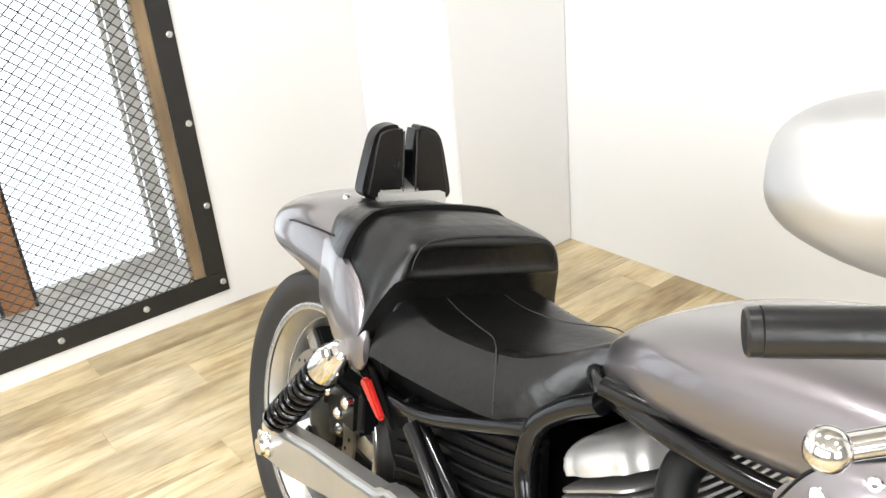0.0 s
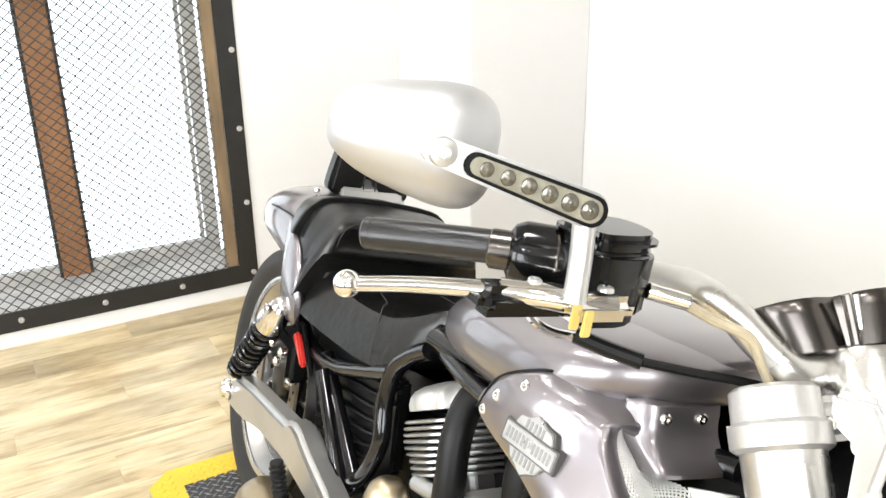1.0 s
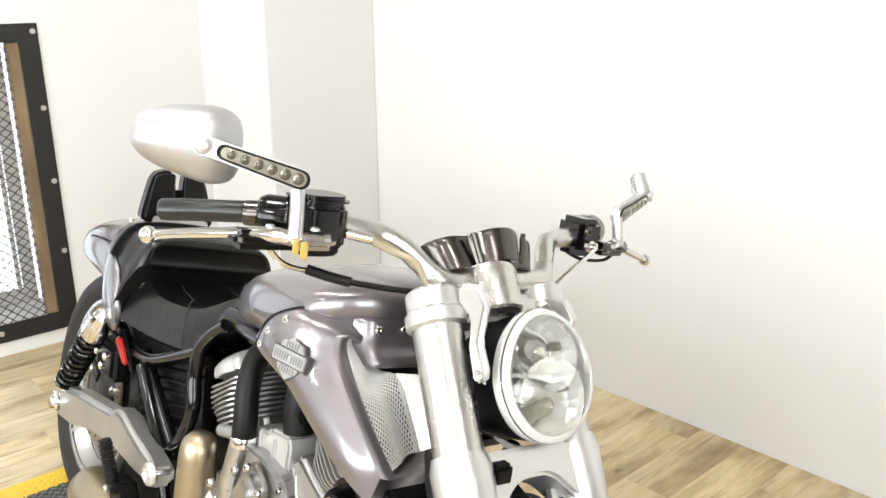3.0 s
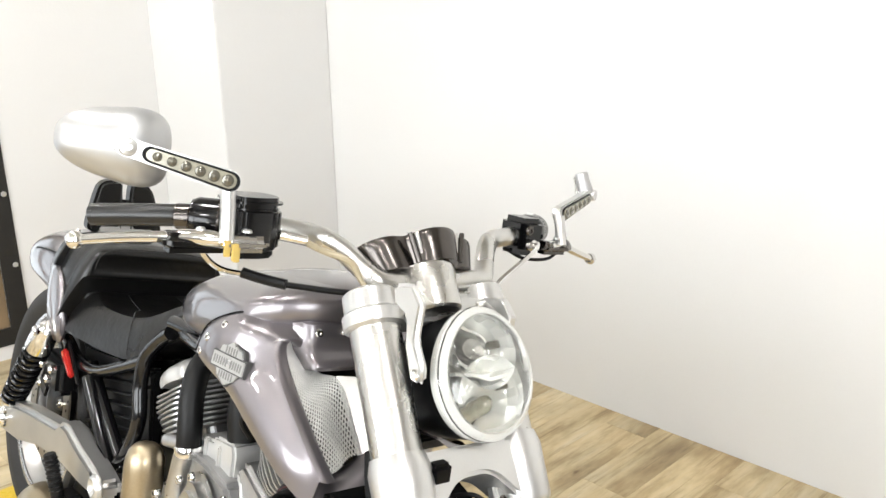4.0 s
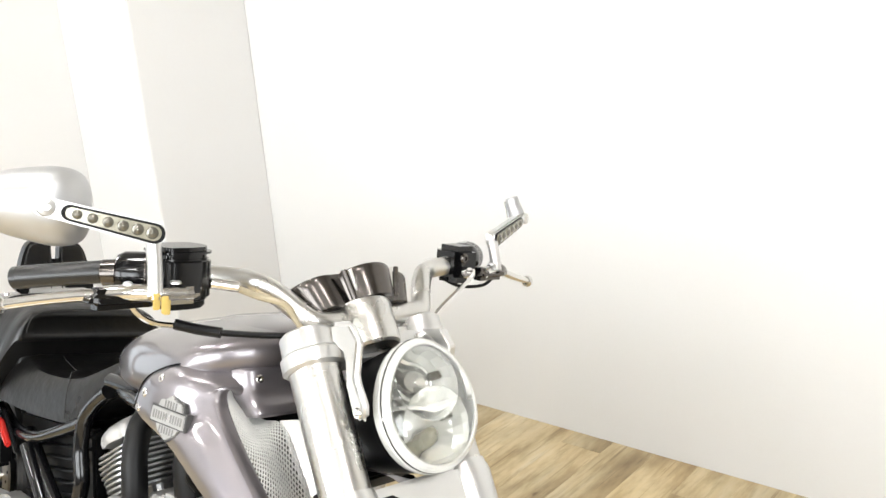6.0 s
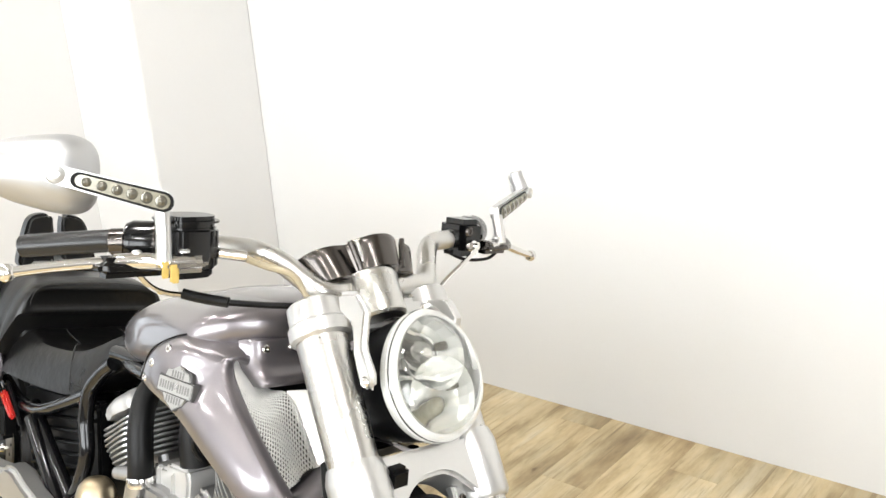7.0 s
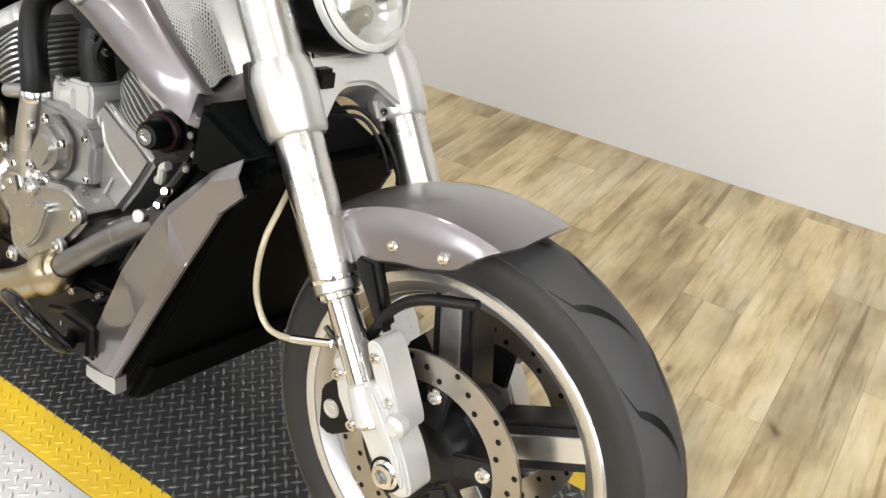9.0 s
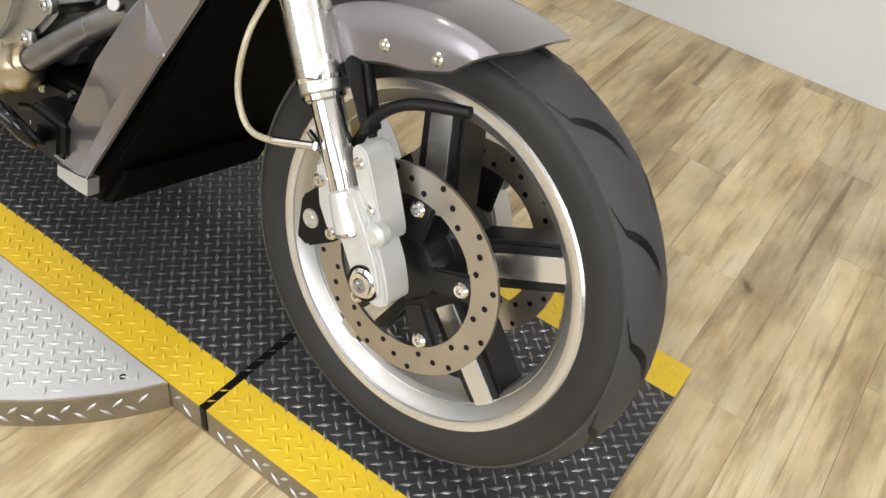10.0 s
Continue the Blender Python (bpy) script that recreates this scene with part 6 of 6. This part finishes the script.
pf = part("pump_cover", slab([(-0.742, 0.574), (-0.708, 0.580), (-0.667, 0.553), (-0.673, 0.500), (-0.719, 0.459), (-0.765, 0.457), (-0.782, 0.507)], -0.164, -0.130, 0.018, 4), ALLOY, eng, "polished pump cover")
part("cover_face", slab([(-0.735, 0.556), (-0.702, 0.552), (-0.688, 0.520), (-0.722, 0.480), (-0.757, 0.484), (-0.764, 0.512)], -0.172, -0.155, 0.010, 4), ALLOY, pf)
for x, z in ((-0.720, 0.572), (-0.674, 0.545), (-0.722, 0.464), (-0.770, 0.478), (-0.764, 0.548)):
    part("case_bolt", hexbolt((x, -0.162, z), (0, -1, 0), 0.0085, 0.008), CHROME, pf)
for x, z in ((-0.645, 0.560), (-0.642, 0.492), (-0.695, 0.460)):
    part("case_bolt", hexbolt((x, -0.140, z), (0, -1, 0), 0.007, 0.006), CHROME, pb)
part("hose_spigot", tube([(-0.815, -0.140, 0.440), (-0.815, -0.142, 0.500), (-0.802, -0.142, 0.550), (-0.795, -0.140, 0.585)], 0.021, 16, 6, r2=0.0225), ALLOY, pb, "cast hose spigot")
for x, z, r in ((-0.760, 0.452, 0.013), (-0.738, 0.446, 0.011), (-0.782, 0.450, 0.011), (-0.715, 0.440, 0.010)):
    part("pump_drain_boss", lathe([(0, r), (0.012, r * 0.95), (0.016, r * 0.6)], (x, -0.148, z), (0.1, -0.9, 0.3), 14, None, True), CHROME, pb)
# crankcase cover: a polished wedge
ck = part("crankcase_cover", slab([(-0.825, 0.405), (-0.73, 0.462), (-0.645, 0.485), (-0.594, 0.462), (-0.588, 0.440), (-0.715, 0.312), (-0.790, 0.288), (-0.822, 0.315)], -0.178, -0.10, 0.024, 5), ALLOY, eng, "polished crankcase cover")
part("cover_facet", slab([(-0.800, 0.385), (-0.728, 0.432), (-0.668, 0.446), (-0.700, 0.372), (-0.765, 0.318)], -0.192, -0.165, 0.018, 4), ALLOY, ck)
for x, z in ((-0.602, 0.452), (-0.655, 0.376), (-0.800, 0.300), (-0.735, 0.452)):
    part("case_boss", lathe([(0, 0.016), (0.008, 0.015), (0.010, 0.011)], (x, -0.176, z), (0, -1, 0), 16, None, True), ALLOY, ck)
    part("case_bolt", hexbolt((x, -0.185, z), (0, -1, 0), 0.009, 0.007), CHROME, ck)
part("mid_casting", slab([(-0.90, 0.49), (-0.83, 0.50), (-0.815, 0.44), (-0.85, 0.405), (-0.90, 0.43)], -0.135, -0.06, 0.010, 3), ENGINE, eng, "cast engine block lug")
part("mid_casting", slab([(-0.885, 0.430), (-0.825, 0.445), (-0.810, 0.405), (-0.84, 0.355), (-0.89, 0.375)], -0.160, -0.08, 0.010, 3), ALLOY, eng)
for x, z in ((-0.87, 0.475), (-0.835, 0.455), (-0.85, 0.415), (-0.875, 0.395), (-0.83, 0.37)):
    part("case_bolt", hexbolt((x, -0.150, z), (0, -1, 0), 0.009, 0.012), CHROME, eng)
part("clutch_cover", lathe([(0, 0.085), (0.02, 0.083), (0.032, 0.070), (0.038, 0.05), (0.040, 0.03)], (-0.955, -0.115, 0.375), (0, -1, 0), 40, None, True), ALLOY, eng, "polished round side cover")
part("cover_emblem", lathe([(0, 0.028), (0.003, 0.027), (0.004, 0.022), (0.002, 0.020), (0.002, 0.012), (0.004, 0.010)], (-0.955, -0.154, 0.375), (0, -1, 0), 30, None, True), BRUSHED, eng)
part("link_rod", rod((-0.90, -0.130, 0.565), (-0.80, -0.125, 0.590), 0.013, None, 14), ENGINE, eng)
# fat coolant hose with clamp, second hose behind it
part("coolant_hose", tube([(-0.794, -0.138, 0.580), (-0.798, -0.138, 0.630), (-0.812, -0.132, 0.690), (-0.826, -0.110, 0.738), (-0.815, -0.070, 0.770)], 0.0228, 18, 6, r2=0.022), RUBBER, bike, "fat black coolant hose")
part("hose_clamp", lathe([(0, 0.0236), (0.003, 0.0245), (0.015, 0.0245), (0.018, 0.0236)], (-0.794, -0.138, 0.578), (-0.12, 0, 0.99), 24, None, True), CHROME, bike, "steel hose clamp")
part("coolant_hose", tube([(-0.690, -0.09, 0.640), (-0.698, -0.09, 0.70), (-0.69, -0.07, 0.76), (-0.66, -0.04, 0.80)], 0.028, 14, 6), RUBBER, bike, "black coolant hose")
part("engine_wire", tube([(-0.655, -0.10, 0.66), (-0.660, -0.115, 0.69), (-0.650, -0.10, 0.73), (-0.62, -0.07, 0.75)], 0.005, 8, 6), RUBBER, bike, "thin black engine wire")
for x, z in ((-0.700, 0.735), (-0.672, 0.712), (-0.640, 0.700)):
    part("wire_clip", box(x - 0.008, -0.115, z - 0.006, x + 0.008, -0.105, z + 0.006, 0.003), DARK_METAL, bike)
# ignition switch
KP, KA = Vector((-0.4745, -0.115, 0.6265)), Vector((0.30, -0.95, 0.05)).normalized()
kn = part("ignition_switch", lathe([(0, 0.032), (0.010, 0.032), (0.015, 0.028), (0.018, 0.0235), (0.042, 0.0215), (0.050, 0.017)], KP, KA, 30, None, True), BLACK, bike, "black round ignition switch with a thin red ring")
part("red_ring", lathe([(0, 0.0268), (0.0006, 0.0274), (0.0012, 0.0268)], KP + KA * 0.0155, KA, 30), DARK_RED, kn)
part("key_face", lathe([(0, 0.013), (0.004, 0.012), (0.004, 0.007), (0.001, 0.006)], KP + KA * 0.050, KA, 18, None, True), CHROME, kn)
part("switch_plate", slab([(-0.490, 0.668), (-0.440, 0.662), (-0.412, 0.622), (-0.430, 0.580), (-0.480, 0.588)], -0.108, -0.075, 0.008), BLACK, kn)
for x, z in ((-0.425, 0.635), (-0.415, 0.608), (-0.432, 0.580)):
    part("plate_bolt", hexbolt((x, -0.110, z), (0, -1, 0), 0.006, 0.005), SILVER, kn)
# pipe fittings between engine and shroud
for p in ((-0.419, -0.152, 0.557), (-0.435, -0.152, 0.528)):
    part("pipe_fitting", lathe([(0, 0.008), (0.006, 0.008), (0.008, 0.006), (0.012, 0.005)], p, (0.4, -0.8, 0.3), 16, None, True), CHROME, bike, "small bright fitting")
part("fitting_lever", tube([(-0.444, -0.150, 0.566), (-0.430, -0.156, 0.572), (-0.424, -0.158, 0.592), (-0.412, -0.158, 0.600)], 0.007, 8, 5), CAST, bike, "small bright lever")

SHIFT = Vector((-0.020, 0.025, -0.010))
# ---- exhaust ----
EX = (-0.982, -0.145)
ex = part("exhaust", tube([(EX[0], EX[1], 0.40), (EX[0] + 0.008, EX[1] - 0.002, 0.345), (EX[0] + 0.018, EX[1] - 0.005, 0.300), (EX[0] + 0.005, EX[1] - 0.008, 0.250), (EX[0] - 0.035, EX[1] - 0.010, 0.210), (EX[0] - 0.10, EX[1] - 0.012, 0.188)], 0.034, 24, 7), BRASSY, bike, "heat-tinted exhaust with a brushed heat shield")
part("heat_shield", lathe([(-0.13, 0.0375), (-0.125, 0.038), (0.02, 0.038), (0.04, 0.0365), (0.055, 0.032), (0.066, 0.023), (0.072, 0.010)], (EX[0], EX[1], 0.455), (0.01, 0, 1), 32, None, True), BRASSY, ex, "brushed brassy heat shield")
part("shield_band", lathe([(0, 0.0385), (0.002, 0.0392), (0.008, 0.0392), (0.010, 0.0385)], (EX[0], EX[1], 0.322), (0.01, 0, 1), 32), DARK_METAL, ex)
mf = part("muffler", lathe([(0, 0.028), (0.006, 0.044), (0.02, 0.055), (0.06, 0.058), (0.34, 0.056), (0.40, 0.046), (0.43, 0.036)], (-1.475, -0.185, 0.198), (1.0, 0.03, -0.03), 36, None, True), BRASSY, ex, "brushed short muffler")
part("muffler_tip", lathe([(0, 0.030), (-0.003, 0.030), (-0.003, 0.024), (0.02, 0.022)], (-1.475, -0.185, 0.198), (1, 0.03, -0.03), 28), DARK_METAL, mf)
SHIFT = Vector((-0.045, 0.025, -0.022))
part("front_pipe", tube([(-0.435, -0.158, 0.508), (-0.475, -0.168, 0.478), (-0.54, -0.172, 0.430), (-0.62, -0.175, 0.367), (-0.685, -0.178, 0.314)], 0.0195, 22, 7), PIPE, ex, "front header pipe")
part("pipe_joint", rod((-0.505, -0.1698, 0.456), (-0.508, -0.170, 0.4535), 0.0203, None, 22), BRUSHED, ex)
part("pipe_cone", tube([(-0.665, -0.178, 0.335), (-0.705, -0.182, 0.302), (-0.76, -0.186, 0.262), (-0.85, -0.19, 0.215), (-0.93, -0.19, 0.195)], 0.030, 22, 6), BRASSY, ex, "heat-tinted pipe collar")
part("pipe_collar", lathe([(0, 0.0205), (0.006, 0.026), (0.030, 0.037), (0.052, 0.040), (0.058, 0.037), (0.062, 0.030)], (-0.655, -0.1775, 0.338), (-0.77, -0.03, -0.63), 26), BRASSY, ex, "pale flared pipe collar")
part("pipe_lug", rod((-0.440, -0.180, 0.515), (-0.435, -0.193, 0.519), 0.010, None, 16), PIPE, ex)

SHIFT = Vector((0, 0, 0))
# pegs, controls, stand
for s in (-1, 1):
    pa, pb2 = Vector((-1.250, s * 0.192, 0.310)), Vector((-1.262, s * 0.212, 0.405))
    pg = part("foot_peg", rod(pa, pb2, 0.014, 0.0125, 16), RUBBER, bike, "folded black foot peg")
    for k in range(8):
        part("peg_rib", lathe([(0, 0.0125), (0.003, 0.0155), (0.006, 0.0125)], pa.lerp(pb2, 0.15 + 0.1 * k), pb2 - pa, 14), BLACK, pg)
    part("peg_hinge", rod((-1.275, s * 0.185, 0.300), (-1.225, s * 0.192, 0.305), 0.013, None, 12), BLACK, pg)
    part("peg_bolt", hexbolt((-1.245, s * 0.205, 0.300), (0, s, 0), 0.008, 0.006), SILVER, pg)
    part("peg_bracket", slab([(-1.28, 0.315), (-1.22, 0.320), (-1.15, 0.25), (-1.12, 0.19), (-1.20, 0.20), (-1.27, 0.27)], s * 0.150, s * 0.190, 0.006), BLACK, pg)
    part("foot_control", tube([(-0.60, s * 0.19, 0.26), (-0.55, s * 0.24, 0.27), (-0.57, s * 0.27, 0.31), (-0.64, s * 0.27, 0.32), (-0.70, s * 0.25, 0.29)], 0.012, 12, 6), GLOSS, bike, "black forward foot control")
    part("control_mount", box(-0.62, min(s * 0.15, s * 0.21), 0.23, -0.53, max(s * 0.15, s * 0.21), 0.30, 0.012, 3), BLACK, bike, "black control mount")
cr = part("lower_cradle", slab([(-0.575, 0.260), (-0.60, 0.300), (-0.72, 0.285), (-1.02, 0.270), (-1.10, 0.190), (-0.98, 0.120), (-0.66, 0.125), (-0.585, 0.170)], -0.130, 0.150, 0.014, 3), BLACK, bike, "black lower frame cradle with small fittings")
for x, z, r in ((-0.600, 0.262, 0.010), (-0.622, 0.288, 0.007), (-0.618, 0.232, 0.008), (-0.650, 0.258, 0.012), (-0.672, 0.226, 0.009), (-0.640, 0.200, 0.007), (-0.700, 0.262, 0.008)):
    part("cradle_bolt", hexbolt((x, -0.130, z), (0.2, -0.9, 0.3), r, 0.010), CHROME, cr)
part("cradle_lug", slab([(-0.655, 0.268), (-0.628, 0.276), (-0.610, 0.250), (-0.632, 0.215), (-0.668, 0.228)], -0.148, -0.126, 0.007, 3), CAST, cr, "cast alloy lug")
part("cradle_link", rod((-0.700, -0.150, 0.205), (-0.610, -0.155, 0.232), 0.008, None, 12), CHROME, cr)
part("cradle_hose", tube([(-0.590, -0.140, 0.300), (-0.620, -0.152, 0.275), (-0.665, -0.155, 0.245), (-0.740, -0.150, 0.215)], 0.007, 8, 6), RUBBER, cr)
part("side_stand", tube([(-0.78, 0.15, 0.20), (-0.80, 0.22, 0.10), (-0.82, 0.285, 0.063)], 0.013, 12, 4), BLACK, bike, "black side stand")

# ---- radiator shroud ----
for s in (-1, 1):
    def W(x, y, z):
        return Vector((x, s * y - (0.035 if s > 0 else 0.0), z))
    # sections from top to chin: rear edge, ridge, front edge
    back = [(-0.263, 0.178, 0.661), (-0.312, 0.180, 0.6295), (-0.386, 0.188, 0.556), (-0.420, 0.192, 0.507), (-0.472, 0.196, 0.424), (-0.580, 0.190, 0.215)]
    ridge = [(-0.260, 0.188, 0.640), (-0.296, 0.200, 0.624), (-0.361, 0.208, 0.552), (-0.352, 0.209, 0.494), (-0.420, 0.209, 0.372), (-0.505, 0.200, 0.226)]
    fore = [(-0.256, 0.180, 0.614), (-0.289, 0.186, 0.580), (-0.334, 0.192, 0.496), (-0.340, 0.196, 0.482), (-0.405, 0.200, 0.364), (-0.490, 0.193, 0.226)]
    sh = None
    for i in range(5):
        rows = []
        for k in range(5):
            u = k / 4
            a, m, b2 = (W(*q[i]).lerp(W(*q[i + 1]), u) for q in (back, ridge, fore))
            rows.append([a + Vector((0.004, -s * 0.05, 0.0)), a + Vector((0.001, -s * 0.006, 0)), a, a.lerp(m, 0.08), a.lerp(m, 0.5), a.lerp(m, 0.94), m, m.lerp(b2, 0.08), m.lerp(b2, 0.6), b2, b2 + Vector((0.001, -s * 0.004, 0.0)), b2 + Vector((-0.006, -s * 0.010, 0.0))])
        bmq = patch(rows, 0.003)
        if sh is None:
            sh = part("radiator_shroud", bmq, PAINT, bike, "angular mauve-grey radiator shroud")
        else:
            part("shroud_face", bmq, PAINT, sh)
    part("shroud_edge", tube([W(*p) + Vector((0.001, s * 0.001, 0)) for p in fore[1:]], 0.0022, 8, 5), PAINT, sh)
    chin = [[W(-0.565 + 0.078 * k / 3, 0.193 + 0.002 * math.sin(k), 0.208 + 0.016 * k / 3 - j * (0.020 + 0.010 * k / 3) / 2) for k in range(4)] for j in range(3)]
    part("shroud_chin", patch(chin, 0.02), SILVER, sh, "bright chin tip")
rad = part("radiator", slab([(-0.266, 0.620), (-0.31, 0.640), (-0.53, 0.235), (-0.485, 0.205), (-0.405, 0.340), (-0.335, 0.475)], -0.174, 0.144, 0.004), DULL, bike, "black radiator between the shrouds")
part("radiator_chin", slab([(-0.44, 0.26), (-0.60, 0.25), (-0.60, 0.175), (-0.49, 0.160)], -0.165, 0.160, 0.012), DULL, rad)
part("radiator_top", slab([(-0.238, 0.650), (-0.38, 0.70), (-0.40, 0.60), (-0.265, 0.60)], -0.155, 0.075, 0.012), DULL, rad)
part("radiator_cap_hose", tube([(-0.28, -0.11, 0.66), (-0.33, -0.10, 0.70), (-0.37, -0.08, 0.74)], 0.012, 10, 6), RUBBER, bike, "black hose")

# hoses and wires at the fork
part("front_brake_hose", tube([(-0.275, -0.050, 0.70), (-0.255, -0.085, 0.645), (-0.245, -0.120, 0.600), (-0.242, -0.148, 0.555), (-0.243, -0.155, 0.500), (-0.232, -0.155, 0.459), (-0.206, -0.155, 0.438), (-0.160, -0.155, 0.447), (-0.120, -0.152, 0.462)], 0.0042, 10, 8), CABLE_SLEEVE, bike, "clear sleeved front brake hose")
part("hose_fitting", rod((-0.168, -0.155, 0.445), (-0.105, -0.150, 0.468), 0.0055, None, 12), CHROME, bike, "bright hose fitting")
part("fork_wire", tube([(-0.305, 0.0, 0.690), (-0.268, 0.03, 0.701), (-0.231, 0.05, 0.670), (-0.207, 0.06, 0.624), (-0.207, 0.06, 0.588), (-0.227, 0.05, 0.572)], 0.0035, 8, 8), RUBBER, bike, "thin black wiring")
part("fork_wire", tube([(-0.300, 0.0, 0.684), (-0.262, 0.03, 0.690), (-0.236, 0.05, 0.656), (-0.220, 0.058, 0.615)], 0.003, 8, 8), RUBBER, bike, "thin black wiring")
part("lamp_loom", tube([(-0.36, -0.06, 0.80), (-0.33, -0.07, 0.75), (-0.30, -0.05, 0.72)], 0.010, 10, 6), RUBBER, bike, "black lamp wiring")
part("connector", box(-0.30, -0.07, 0.735, -0.255, -0.035, 0.765, 0.006), BLACK, bike, "black plug connector")
part("sensor_guard", tube([(-0.085, -0.10, 0.47), (-0.06, -0.105, 0.52), (-0.02, -0.10, 0.555), (0.05, -0.085, 0.575)], 0.0072, 12, 6), RUBBER, bike, "black hose loop")

# ---- floor planks ----
fl = structure(part("floor", box(XW, YN, -0.06, XE, YF, -0.006), PLANK, smooth=False), "weathered light oak plank floor", "floor")
PW, PL = 0.152, 0.92
protos = {}
for i in range(int((XE - XW) / PW) + 1):
    off = (i * 0.37) % 1.0 * PL
    y = YN - off
    while y < YF:
        ya, yb = max(y, YN), min(y + PL, YF)
        xa, xb = XW + i * PW, min(XW + (i + 1) * PW, XE)
        if yb - ya > 0.02 and xb - xa > 0.02:
            key = (round(xb - xa, 3), round(yb - ya, 3))
            if key not in protos:
                bmq = box(0.0002, 0.0002, -0.006, key[0] - 0.0002, key[1] - 0.0002, 0.0, 0.0005, 1)
                me = bpy.data.meshes.new("plank")
                bmesh.ops.recalc_face_normals(bmq, faces=bmq.faces)
                bmq.to_mesh(me)
                bmq.free()
                me.materials.append(PLANK)
                protos[key] = me
            ob = new("plank", protos[key])
            ob.location = (xa, ya, 0)
            ob.parent = fl
        y += PL
